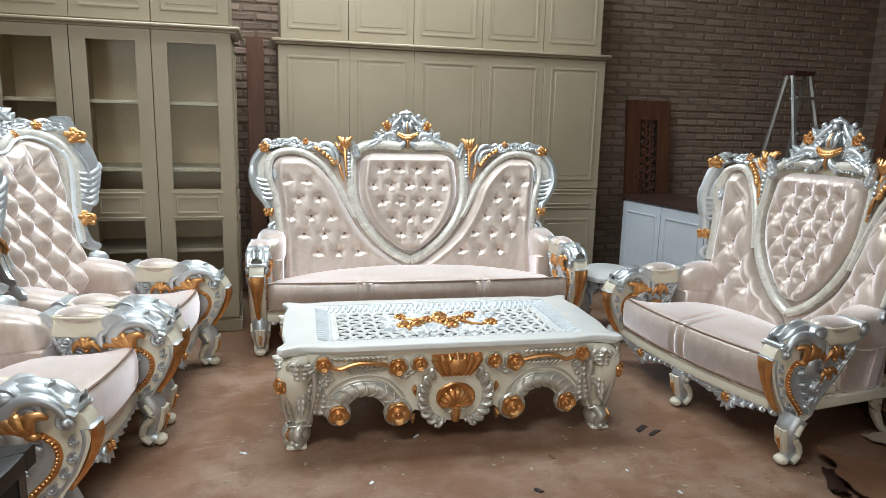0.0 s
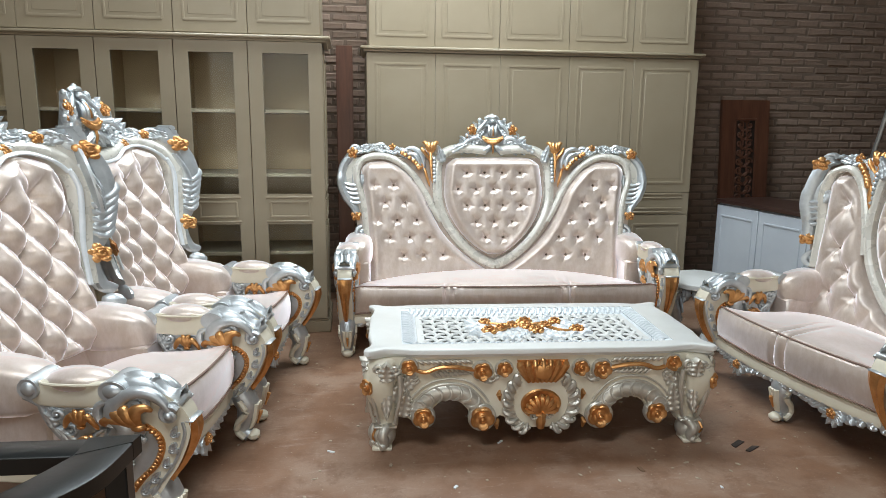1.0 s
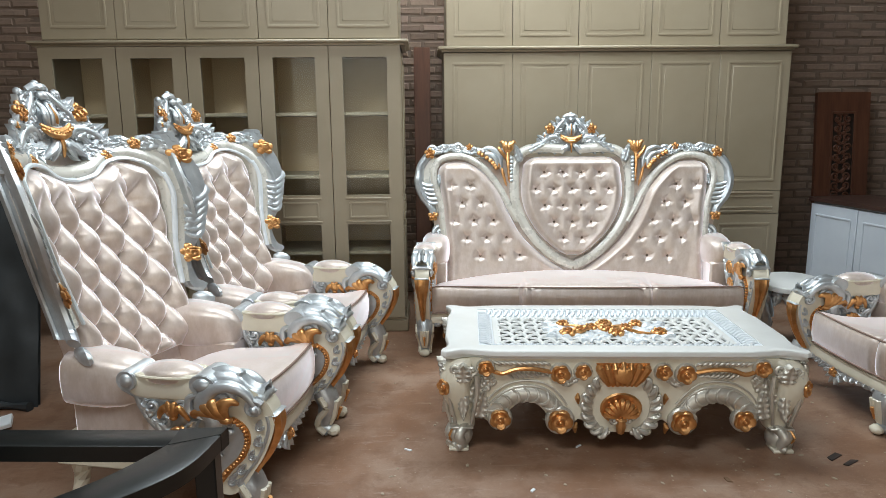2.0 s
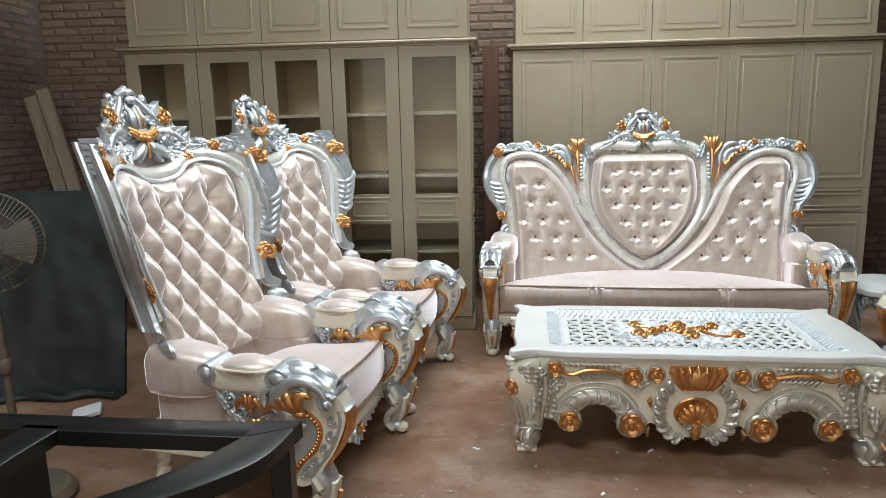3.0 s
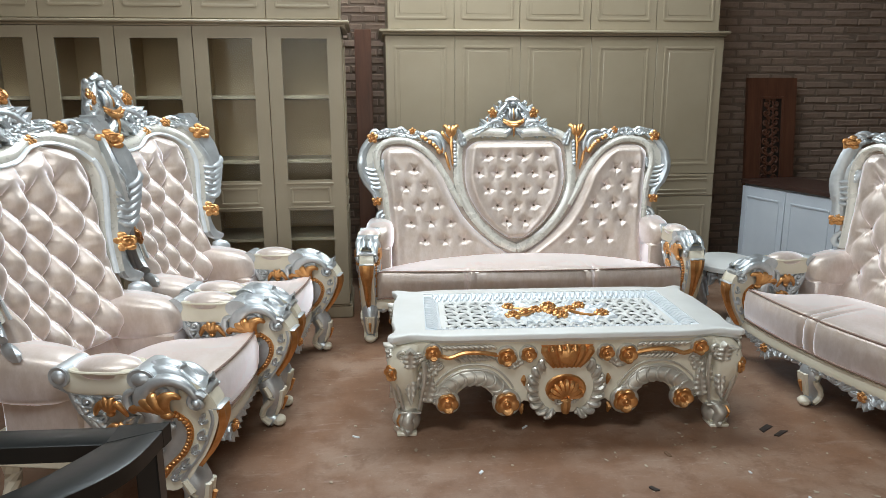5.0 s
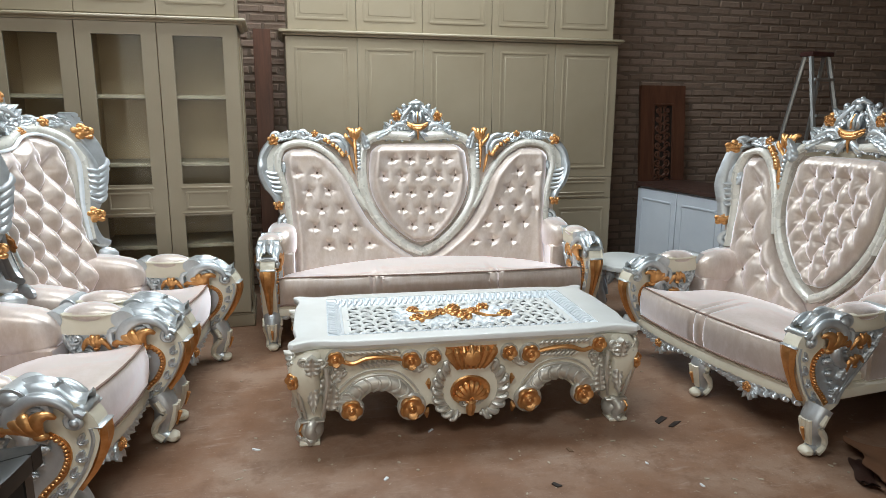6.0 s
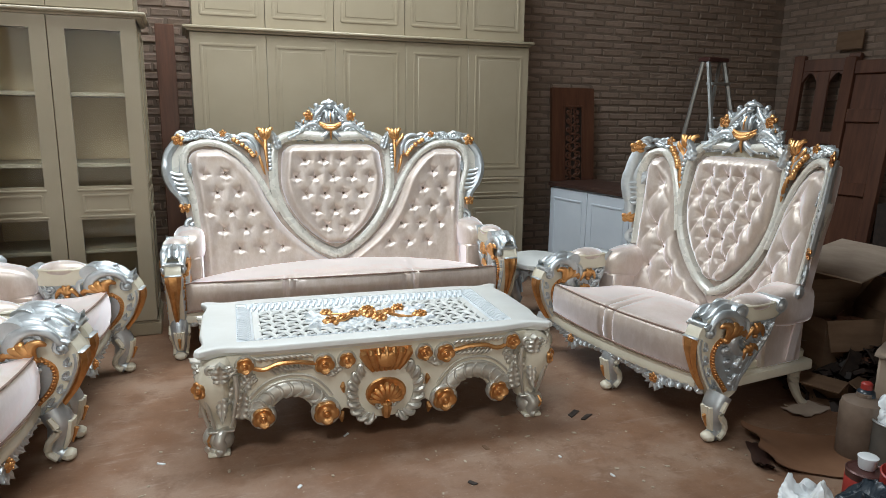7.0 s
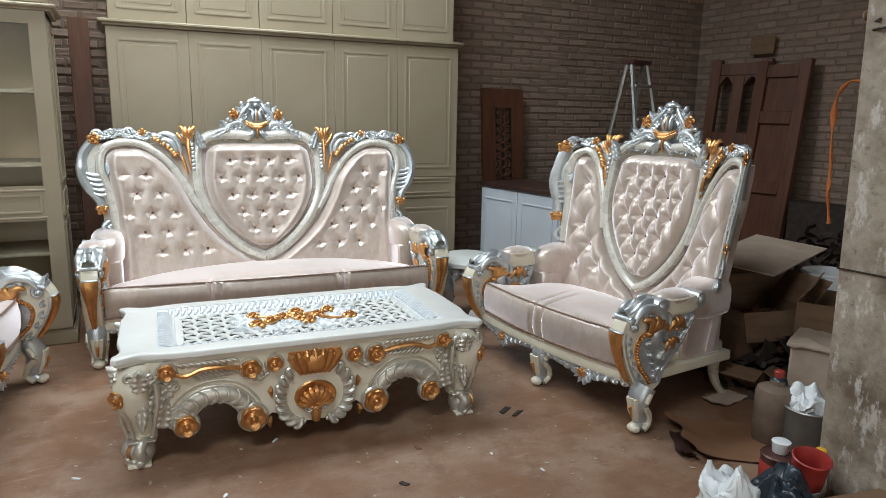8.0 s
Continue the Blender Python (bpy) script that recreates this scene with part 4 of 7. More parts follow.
            def blade(u, v, lift):
                f = u * (len(roll) - 1)
                a_, b_ = roll[int(f)], roll[min(int(f) + 1, len(roll) - 1)]
                y_, z_ = a_[0] + (b_[0] - a_[0]) * (f - int(f)), a_[1] + (b_[1] - a_[1]) * (f - int(f))
                w = 2 * v - 1
                half = 0.052 - 0.018 * u
                return (xc + w * half, y_ + 0.010 * w * w * u, z_ + lift * (0.014 * (1 - w * w) + 0.005 * math.cos(3 * math.pi * w)) - 0.018 * w * w - (1 - lift) * 0.03)
            q.sheet(lambda u, v: blade(u, v, 1.0), 30, 14).sheet(lambda u, v: blade(u, v, 0.0), 30, 6)
            for y, z, r in ((-0.322, 0.612, 0.024), (-0.450, 0.585, 0.018)):
                q.tube([(s * (W - 0.107), y, z), (s * (W - 0.008), y, z)], r, 12)
        part("arm_carving", q, silver, body, "silver painted acanthus carving")
        q = Geo()
        q.band([p[:2] for p in bead], 0.026, T - 0.003, 0.007, m)
        walk_ = [Vector(p).to_2d() for p in bead]
        done = 0.0
        for a_, b_ in zip(walk_, walk_[1:]):
            ln = (b_ - a_).length
            while done < ln:
                p = a_.lerp(b_, done / ln)
                q.blob(p.x, p.y, T + 0.008, 0.0088, 0.0088, 0.0088, m, 8, 5)
                done += 0.0172
            done -= ln
        part("bead_string", q, gold, body, "string of gilt beads")

        def lily(u, v, ang, r, droop):
            g = Geo()
            ca, sa = math.cos(ang), math.sin(ang)

            def at(a_, b_, h):
                return (u + (ca * a_ - sa * b_) * r, v + (sa * a_ + ca * b_) * r, T + 0.010 + h * r)
            for sg in (-1, 1):
                g.curl([at(0, 0, 0.1), at(0.42, sg * 0.16, 0.22), at(0.78, sg * 0.42, 0.26), at(0.92 - droop, sg * 0.72, 0.2), at(0.74 - 1.5 * droop, sg * 0.88, 0.12)], r * 0.23, r * 0.06, m, 9, 0.7)
                g.curl([at(0, 0, 0.1), at(0.5, sg * 0.05, 0.3), at(0.95, sg * 0.14, 0.32), at(1.12, sg * 0.30, 0.2)], r * 0.21, r * 0.06, m, 9, 0.7)
            g.blob(*at(0.0, 0, 0.12), r * 0.24, r * 0.24, r * 0.2, m, 10, 6)
            part("gilt_lily", g, gold, body, "gilt lily with curled petals")
        lily(-0.350, 0.505, 1.05, 0.078, 0.15)
        lily(-0.195, 0.500, math.pi / 2, 0.062, 0.62)
        lily(-0.215, 0.400, math.pi / 2 + 0.4, 0.058, 0.62)
    # gilt leaf down the nose of the arm
    xx = s * (W - 0.10 + T / 2)
    path = smooth_path([(-0.500, 0.525, 0.046), (-0.503, 0.47, 0.040), (-0.482, 0.385, 0.026), (-0.447, 0.295, 0.018), (-0.418, 0.225, 0.012)], 4)
    vs, fs = [], []
    for y, z, hw in path:
        vs += [(xx - hw, y + 0.004, z), (xx - hw * 0.5, y - 0.010, z), (xx, y - 0.003, z), (xx + hw * 0.5, y - 0.010, z), (xx + hw, y + 0.004, z), (xx, y + 0.03, z)]
    for i in range(len(path) - 1):
        for j in range(6):
            fs.append((i * 6 + j, i * 6 + (j + 1) % 6, i * 6 + 6 + (j + 1) % 6, i * 6 + 6 + j))
    fs += [tuple(range(6)), tuple((len(path) - 1) * 6 + j for j in range(6))]
    part("nose_leaf", Geo().add(vs, fs), gold, body, "gilt leaf down the arm front")
    part("nose_cap", Geo().box(xx - 0.044, xx + 0.044, -0.508, -0.480, 0.522, 0.532, 0.004), silver, body, "silver cap over the gilt leaf")
    # pad
    q = Geo()
    m2 = Matrix.Translation((s * (W - 0.10 + T / 2), 0, 0))
    outp = [(math.copysign(abs(math.cos(a)) ** 0.5, math.cos(a)) * 0.135 - 0.165, 0.614 + math.copysign(abs(math.sin(a)) ** 0.6, math.sin(a)) * 0.046) for a in [2 * math.pi * i / 28 for i in range(28)]]
    cr = Matrix(((0, 0, s, s * (W - 0.115)), (1, 0, 0, 0), (0, 1, 0, 0), (0, 0, 0, 1)))
    pad = part("armrest", Geo().plate(outp, 0.0, 0.115, cr, 0.012), cream, parent, "ivory armrest cradle")
    q.blob(0, -0.165, 0.647, 0.070, 0.112, 0.040, m2, 20, 10)
    part("arm_pad", q, velvet, pad, "blush velvet arm pad")
    for yy in (-0.035, -0.295):
        q = Geo()
        q.tube([(s * (W - 0.12), yy, 0.633), (s * (W + 0.006), yy, 0.633)], 0.036, 16)
        q.lathe([(0.036, 0.0), (0.034, 0.006), (0.024, 0.004), (0.020, 0.010), (0.008, 0.016)], 14, Matrix.Translation((s * (W + 0.004), yy, 0.633)) @ Matrix.Rotation(s * math.pi / 2, 4, "Y"))
        part("armrest_volute", q, silver, pad, "silver volute")
    q = Geo()
    ring = [(0.071 * math.copysign(abs(math.cos(a)) ** 0.6, math.cos(a)), -0.165 + 0.114 * math.copysign(abs(math.sin(a)) ** 0.7, math.sin(a)), 0.652) for a in [2 * math.pi * i / 36 for i in range(37)]]
    q.tube(ring, 0.005, 6, m2)
    part("pad_cord", q, cream, pad, "twisted ivory cord")
    q = Geo().tube([(s * (W - 0.015), y_, z_) for y_, z_ in ((-0.005, 0.600), (-0.06, 0.572), (-0.165, 0.566), (-0.27, 0.572), (-0.325, 0.600))], 0.010, 7)
    part("armrest_rib", q, silver, pad)
    # upholstered roll and side
    q = Geo()
    stations = [(-0.062, 0.030, 0.575, 0.030), (-0.050, 0.052, 0.575, 0.055), (-0.025, 0.070, 0.577, 0.078), (0.02, 0.086, 0.580, 0.094), (0.09, 0.096, 0.583, 0.104), (0.17, 0.100, 0.588, 0.108), (0.235, 0.096, 0.592, 0.104), (0.255, 0.075, 0.592, 0.085)]
    N, ring_ = 24, []
    for y_, hw, zc, hz in stations:
        for j in range(N):
            a = 2 * math.pi * j / N
            w_ = 1 + (0.035 * math.sin(9 * a) if y_ < 0.0 else 0.0)
            ring_.append((s * (W - 0.115) + math.copysign(abs(math.cos(a)) ** 0.62, math.cos(a)) * hw * w_, y_, zc + math.copysign(abs(math.sin(a)) ** 0.62, math.sin(a)) * hz * w_))
    q.add(ring_, [(i * N + j, i * N + (j + 1) % N, (i + 1) * N + (j + 1) % N, (i + 1) * N + j) for i in range(len(stations) - 1) for j in range(N)] + [tuple(range(N)), tuple((len(stations) - 1) * N + j for j in range(N))])
    part("arm_roll", q, velvet, parent, "blush velvet padded arm")
    x0, x1 = sorted((s * (W - 0.195), s * (W - 0.048)))
    q = Geo().box(x0, x1, -0.055, 0.225, 0.26, 0.53, 0.012)
    part("side_panel", q, velvet, parent)
    x0, x1 = sorted((s * (W - 0.12), s * (W - 0.03)))
    q = Geo().box(x0, x1, -0.34, 0.30, 0.205, 0.262, 0.008)
    part("side_rail", q, cream, parent)


def leg(parent, x, y, out=-1.0, h=0.22, k=1.0, mat=None, name="front_leg"):
    """A short cabriole leg that swells at the knee and ends in a scrolled foot."""
    q = Geo()
    pts = smooth_path([(x, y, h), (x, y + out * 0.03, h * 0.72), (x, y + out * 0.015, h * 0.42), (x, y + out * 0.005, h * 0.2), (x, y + out * 0.03, 0.022)], 4)
    rr = np.interp(np.linspace(0, 1, len(pts)), [0, 0.25, 0.5, 0.75, 1], [0.056, 0.052, 0.037, 0.028, 0.031])
    q.tube(pts, [float(r) * k for r in rr], 10, None, 1.0, (0, 1, 0.2))
    ob = part(name, q, mat or silver, parent)
    q = Geo()
    for dx in (-0.02, 0, 0.02):
        q.tube([(x + dx * k, y + out * 0.075 * k, h * 0.8), (x + dx * k * 0.8, y + out * 0.062 * k, h * 0.5), (x + dx * 0.5 * k, y + out * 0.04 * k, h * 0.25)], [0.012 * k, 0.014 * k, 0.006 * k], 6)
    q.blob(x, y + out * 0.05, 0.024, 0.036 * k, 0.03, 0.024)
    for s in (-1, 1):
        q.tube(smooth_path([(x + s * 0.046, y + out * 0.01, h * 0.9), (x + s * 0.046, y + out * 0.035, h * 0.65), (x + s * 0.036, y - out * 0.004, h * 0.42), (x + s * 0.030, y - out * 0.012, h * 0.22), (x + s * 0.030, y + out * 0.02, 0.02)], 4), 0.015, 7)
    part("leg_carving", q, cream, ob, "ivory leaf on the leg")
    q = Geo().tube([(x, y + out * 0.088 * k, h * 0.62), (x, y + out * 0.068 * k, h * 0.35)], [0.009, 0.004], 6)
    part("gilt_line", q, gold, ob)
    return ob


def apron(parent, x0, x1, yf, roses, z=0.205):
    """Front rail with a carved lace of leaves below it."""
    n = 24

    def yy(x):
        return yf(x)
    q = Geo()
    pr = [(0.0, 0.0), (-0.012, 0.008), (-0.016, 0.03), (-0.008, 0.05), (-0.014, 0.064), (0.0, 0.075), (0.05, 0.075), (0.05, 0.0)]
    vs = [(x0 + (x1 - x0) * i / n, yy(x0 + (x1 - x0) * i / n) + a, z + b) for i in range(n + 1) for a, b in pr]
    k = len(pr)
    fs = [(i * k + j, i * k + (j + 1) % k, (i + 1) * k + (j + 1) % k, (i + 1) * k + j) for i in range(n) for j in range(k)] + [tuple(range(k)), tuple(n * k + j for j in range(k))]
    q.add(vs, fs)
    rail = part("apron", q, cream, parent, "ivory moulded front rail")
    q = Geo()
    cnt = max(6, int((x1 - x0) / 0.055))
    for i in range(cnt + 1):
        x = x0 + (x1 - x0) * i / cnt
        near = min(abs(x - r) for r in roses)
        drop = 0.036 + 0.07 * math.exp(-(near / 0.13) ** 2)
        m = Matrix.Translation((0, yy(x), 0)) @ FRONT
        side = 1 if x > min(roses, key=lambda r: abs(x - r)) else -1
        q.leaf(x, z + 0.014, -0.008, drop * 0.75, 0.05, -math.pi / 2 + side * 0.9, m, 3, 0.4)
        q.blob(x + side * 0.01, z - drop * 0.45 + 0.012, -0.004, 0.028, 0.017, 0.013, m, 8, 4)
        q.blob(x, z + 0.01, 0.0, 0.026, 0.016, 0.014, m, 7, 4)
    for r in roses:
        m = Matrix.Translation((0, yy(r), 0)) @ FRONT
        for i in range(6):
            a = math.pi + i * math.pi / 5
            q.leaf(r, z - 0.02, -0.005, 0.065, 0.035, a, m, 2, 0.45)
    part("apron_carving", q, silver, rail, "silver painted leaf carving")
    for r in roses:
        m = Matrix.Translation((0, yy(r), 0)) @ FRONT
        q = Geo()
        q.rose(r, z - 0.02, 0.01, 0.026, m)
        part("apron_rose", q, gold, rail, "gilt rose")


def seat_cushion(parent, half, yf, seams, crown_=0.105, sag=0.075):
    """A sprung seat: a straight front with piping, and a top that swells in the middle and sinks to the back."""
    prof = [(0.02, 0.27), (0.0, 0.285), (-0.012, 0.33), (-0.014, 0.39), (-0.006, 0.440), (0.006, 0.455)] + [(0.03 + 0.048 * i, 0.462) for i in range(15)]
    n = 96
    vs = []
    for i in range(n + 1):
        x = -half + 2 * half * i / n
        dmin = min([abs(abs(x) - sx) if sx else abs(x) for sx in seams] + [9])
        notch = 0.022 * math.exp(-((dmin - 0.035) / 0.011) ** 2)
        e = min(1.0, (half - abs(x)) / 0.05)
        puff = 0.012 * math.sqrt(max(0.0, 1 - (1 - e) ** 2)) - 0.012
        swell = crown_ * (1 - abs(x / half) ** 2.4) - sag
        for a, b in prof:
            f = 1.0 if a < 0.1 else max(0.0, 1 - (a - 0.1) / 0.2)
            r = max(0.0, a - 0.01)
            lift = swell * math.sin(math.pi / 2 * min(1.0, r / 0.30)) - 0.9 * max(0.0, r - 0.30) ** 1.6
            lift += 0.003 * noise.noise((x * 6, a * 9, 4.1)) * min(1.0, r / 0.05)
            back = max(0.0, 1 - max(0.0, a) / 0.7)
            vs.append((x, yf(x) * back - 0.42 * (1 - back) + a + notch * f - puff * f, b + lift + puff - 0.006 * (notch / 0.02) * f))
    k = len(prof)
    fs = [(i * k + j, i * k + j + 1, (i + 1) * k + j + 1, (i + 1) * k + j) for i in range(n) for j in range(k - 1)] + [tuple(range(k)), tuple(n * k + j for j in range(k))]
    c = part("seat_cushion", Geo().add(vs, fs), velvet, parent, "blush velvet sprung seat")
    for zz in (5, 1):
        pts = [vs[i * k + zz] for i in range(0, n + 1, 2)]
        q = Geo().tube([(x, y - 0.004, z + 0.003) for x, y, z in pts], 0.0045, 6)
        part("piping", q, piping_mat, c, "darker piping cord")


def seating_base(parent, W, yf, roses, mids, seams, dz=0.0, foot=0.065, forward=0.04):
    for s in (-1, 1):
        SHAPE[0] = shape_arm(dz, forward)
        arm(parent, s, W)
        SHAPE[0] = None
        leg(parent, s * (W - foot), -0.40)
        q = Geo()
        x = s * (W - 0.10)
        q.tube(smooth_path([(x, 0.26, 0.24), (x + s * 0.01, 0.25, 0.13), (x + s * 0.02, 0.28, 0.05), (x + s * 0.02, 0.33, 0.0)], 4), [0.035, 0.034, 0.033, 0.03, 0.028, 0.026, 0.024, 0.022, 0.02, 0.02, 0.02, 0.022, 0.024], 8)
        part("back_leg", q, cream, parent, "ivory sabre leg")
    for x in mids:
        leg(parent, x, yf(x) + 0.05)
    apron(parent, -W + 0.10, W - 0.10, yf, roses)
    seat_cushion(parent, W - 0.115, lambda x: yf(x) - 0.02, seams, *((0.105, 0.075) if W > 0.5 else (0.065, 0.055)))
    part("seat_frame", Geo().box(-W + 0.08, W - 0.08, -0.36, 0.3, 0.20, 0.30, 0.01), cream, parent)


def settle(name, m, label, W, seams, mids, roses, bow, category, sk=1.0, hb=1.02, y0=0.18, lean=0.264, bend=0.06, dz=0.0, foot=0.065, shift=0.0):
    """A settee whose back has a shield panel between two wings."""
    t = thing(name, m, label, category, "matching carved living room suite")

    def yf(x):
        return -0.405 - bow * max(0.0, 1 - (x / W) ** 2)
    seating_base(t, W, yf, roses, mids, seams, dz, foot)
    b = back_plane(y0, lean)
    outer = hb - 0.07
    SHAPE[0] = wrap(bend, hb) if hb > 0.8 else wrap_ear(bend + 0.03, hb, outer - 0.02, 0.55, shift)
    ss = 0.35 * sk
    k = (outer - ss) / (0.947 - 0.35)

    def wx(x):
        return -(ss + (abs(x) - 0.35) * k) if abs(x) > 0.35 else x * sk
    wing = [(1.195, wx(-0.845), wx(-0.81)), (1.189, wx(-0.885), wx(-0.765)), (1.175, wx(-0.918), wx(-0.725)), (1.15, wx(-0.942), wx(-0.680)), (1.11, wx(-0.952), wx(-0.625)), (0.99, wx(-0.935), wx(-0.525)), (0.865, wx(-0.92), wx(-0.468)), (0.70, wx(-0.905), wx(-0.38)), (0.58, wx(-0.895), wx(-0.27)), (0.48, wx(-0.895), wx(-0.14)), (0.40, wx(-0.895), wx(-0.03)), (0.30, wx(-0.895), wx(-0.03))]
    shield = [(z, -w * sk, w * sk) for z, w in ((1.225, 0.20), (1.220, 0.255), (1.206, 0.295), (1.183, 0.326), (1.15, 0.346), (1.0, 0.36), (0.9, 0.35), (0.8, 0.313), (0.7, 0.248), (0.62, 0.17), (0.56, 0.09), (0.535, 0.03))]
    wing, shield = smooth_path(wing, 5), smooth_path(shield, 5)
    sb = []
    for r, (z, cnt) in enumerate(((1.115, 4), (1.0, 5), (0.885, 4), (0.77, 3), (0.66, 2))):
        sb += [((i - (cnt - 1) / 2) * 0.13 * sk, z) for i in range(cnt)]
    deep = 0.0 if k > 0.7 else 1.0
    stuff = dict(nu=104, nv=108, roll=0.016, pit=0.026) if not deep else dict(nu=108, nv=112, plump=0.020, roll=0.008, pit=0.034)
    part("shield_cushion", tufted(shield, 0.535, 1.225, sb, 0.070, 0.034 - 0.004 * deep, 0.004 - 0.004 * deep, b, edge=0.085, reach=0.15, crease=0.012, lattice=(0.13 * sk, 0.115, 0.065 * sk, 1.115) if deep else None, **stuff), velvet, t, "blush velvet buttoned shield panel")
    buttons_on(t, sb, 0.040 - 0.022 * deep, b)
    tab = [(0.28, outer + 0.01), (0.6, outer + 0.02), (0.8, outer + 0.04), (0.9, outer + 0.05), (1.0, outer + 0.09), (1.2, outer + 0.08), (1.25, outer + 0.03)]
    part("back_body", back_shell([(z, -w, w) for z, w in tab], 0.28, 1.22, -0.06, -0.006, b), velvet, t, "blush velvet covered back")
    part("shield_body", back_shell([(1.15, -0.36 * sk, 0.36 * sk), (1.26, -0.33 * sk, 0.33 * sk), (1.33, -0.2 * sk, 0.2 * sk)], 1.15, 1.33, -0.062, -0.008, b, 8, 6), cream, t)
    for s in (-1, 1):
        wg = wing if s < 0 else [(z, -xr, -xl) for z, xl, xr in wing]
        wb = []
        if deep:
            for r in range(5):
                z = 1.04 - r * 0.125
                xl, xr = interp(wing, z)
                for i in range(-4, 5):
                    x = -outer * 0.77 + 0.155 * (i + 0.5 * (r % 2))
                    if xl + 0.05 < x < xr - 0.045:
                        wb.append((s * -x, z))
        else:
            for z, x0, cnt in ((1.03, 0.865, 2), (0.91, 0.785, 2), (0.785, 0.84, 3), (0.665, 0.75, 3), (0.54, 0.655, 3)):
                wb += [(s * (x0 - i * 0.14), z) for i in range(cnt)]
        part("wing_cushion", tufted(wg, 0.30, 1.195, wb, 0.070, 0.034 - 0.004 * deep, 0.004 - 0.004 * deep, b, edge=0.085, reach=0.165, crease=0.012, lattice=(0.155, 0.125, s * outer * 0.77, 1.04) if deep else None, **stuff), velvet, t, "blush velvet buttoned wing panel")
        buttons_on(t, wb, 0.040 - 0.022 * deep, b)
        # ivory moulding over the wing and down beside the shield
        path = smooth_path([(s * -wx(-0.905), 0.66), (s * -wx(-0.935), 0.9), (s * -wx(-0.985), 1.08), (s * -wx(-0.95), 1.2), (s * -wx(-0.83), 1.235), (s * -wx(-0.71), 1.205), (s * -wx(-0.595), 1.115), (s * -wx(-0.505), 0.985), (s * -wx(-0.445), 0.87), (s * 0.385 * sk, 0.775)], 6)
        part("wing_moulding", Geo().band(path, 0.050 if k > 0.7 else 0.042, -0.01, 0.055, b), pearl, t, "pearly ivory moulding")
        path = smooth_path([(s * 0.05, 1.275), (s * 0.2 * sk, 1.285), (s * 0.33 * sk, 1.265), (s * 0.40 * sk, 1.18), (s * 0.410 * sk, 1.0), (s * 0.395 * sk, 0.88), (s * 0.345 * sk, 0.76), (s * 0.265 * sk, 0.65), (s * 0.165 * sk, 0.555), (s * 0.08 * sk, 0.502), (s * 0.0, 0.470)], 6)
        part("shield_moulding", Geo().band(path, [0.068 if k > 0.7 else 0.05] * len(path), -0.01, 0.058, b), pearl, t, "pearly ivory shield frame")
        # silver carving of the sides and top
        q = Geo()
        e = outer
        w_ = 1.0 if k > 0.7 else 0.62
        side = smooth_path([(s * (e + 0.065), 1.25, 0), (s * (e + 0.13 * w_), 1.16, 0.01), (s * (e + 0.14 * w_), 1.04, 0.01), (s * (e + 0.10 * w_), 0.94, 0.01), (s * (e + 0.05), 0.87, 0.01), (s * (e + 0.04), 0.81, 0.01)], 5)
        q.tube(side, [0.03] * 8 + [0.034] * 8 + [0.028] * (len(side) - 16), 8, b)
        inner = smooth_path([(s * (e + 0.02), 1.20, 0), (s * (e + 0.05), 1.10, 0.01), (s * (e + 0.045), 1.0, 0.01), (s * (e + 0.01), 0.92, 0.01)], 5)
        q.tube(inner, 0.016, 7, b)
        feathers(q, s, e + 0.065, 1.0, b, 5, 1.0, 0.115 * w_ + 0.02)
        fill = [(0.84, e - 0.03, e + 0.03), (0.92, e - 0.03, e + 0.075), (1.02, e - 0.02, e + 0.12), (1.10, e + 0.03, e + 0.125), (1.16, e + 0.02, e + 0.12), (1.22, e - 0.02, e + 0.09)]
        zt = 1.22 if k > 0.7 else 1.06
        part("wing_panel", back_shell([(z, a_ if s > 0 else -c_, c_ if s > 0 else -a_) for z, a_, c_ in fill], 0.84, zt, -0.03, 0.010, b, 5, 10), pearl, t, "pearly silver side panel")
        q.leaf(s * (e - 0.005), 1.10, 0.03, 0.07, 0.035, -math.pi / 2, b, 3, 0.5)
        q.blob(s * (e + 0.01), 0.62, 0.015, 0.035, 0.035, 0.035, b)
        q.scroll(s * (e + 0.0), 0.70, 0.0, 0.045, 1.2, math.pi / 2, -s, 0.016, b)
        top = smooth_path([(s * (e + 0.07), 1.27), (s * -wx(-0.88), 1.29), (s * -wx(-0.72), 1.275), (s * -wx(-0.58), 1.235), (s * -wx(-0.47), 1.25)], 5)
        running_leaves(q, top if k > 0.7 else top[::2], b)
        # bold crescents in the gap between the shield and the wing
        for n_, (r_, th) in enumerate(((0.125, 0.019), (0.085, 0.017), (0.05, 0.014))):
            cx, cz = -wx(-0.60), 1.165
            q.curl([(s * (cx - r_ * 0.78 * w_ * math.cos(a_)), cz + r_ * math.sin(a_), 0.02 + 0.008 * n_) for a_ in (-0.25, 0.35, 0.95, 1.5, 2.0)], th, 0.006, b, 9)
        q.scroll(s * -wx(-0.66), 1.265, 0.0, 0.034, 1.3, 0.6, s, 0.013, b)
        q.leaf(s * 0.37 * sk, 1.2, 0.05, 0.12, 0.055, math.pi / 2 - s * 0.3, b, 4, 0.4)
        q.leaf(s * 0.30 * sk, 1.27, 0.03, 0.13, 0.055, math.pi / 2 + s * 1.1, b, 4, 0.4)
        for i in range(7):
            q.blob(s * 0.43 * sk, 1.06 + i * 0.026, 0.04, 0.016, 0.016, 0.016, b, 7, 4)
        part("side_carving", q, silver, t, "silver painted leaf and scroll carving")
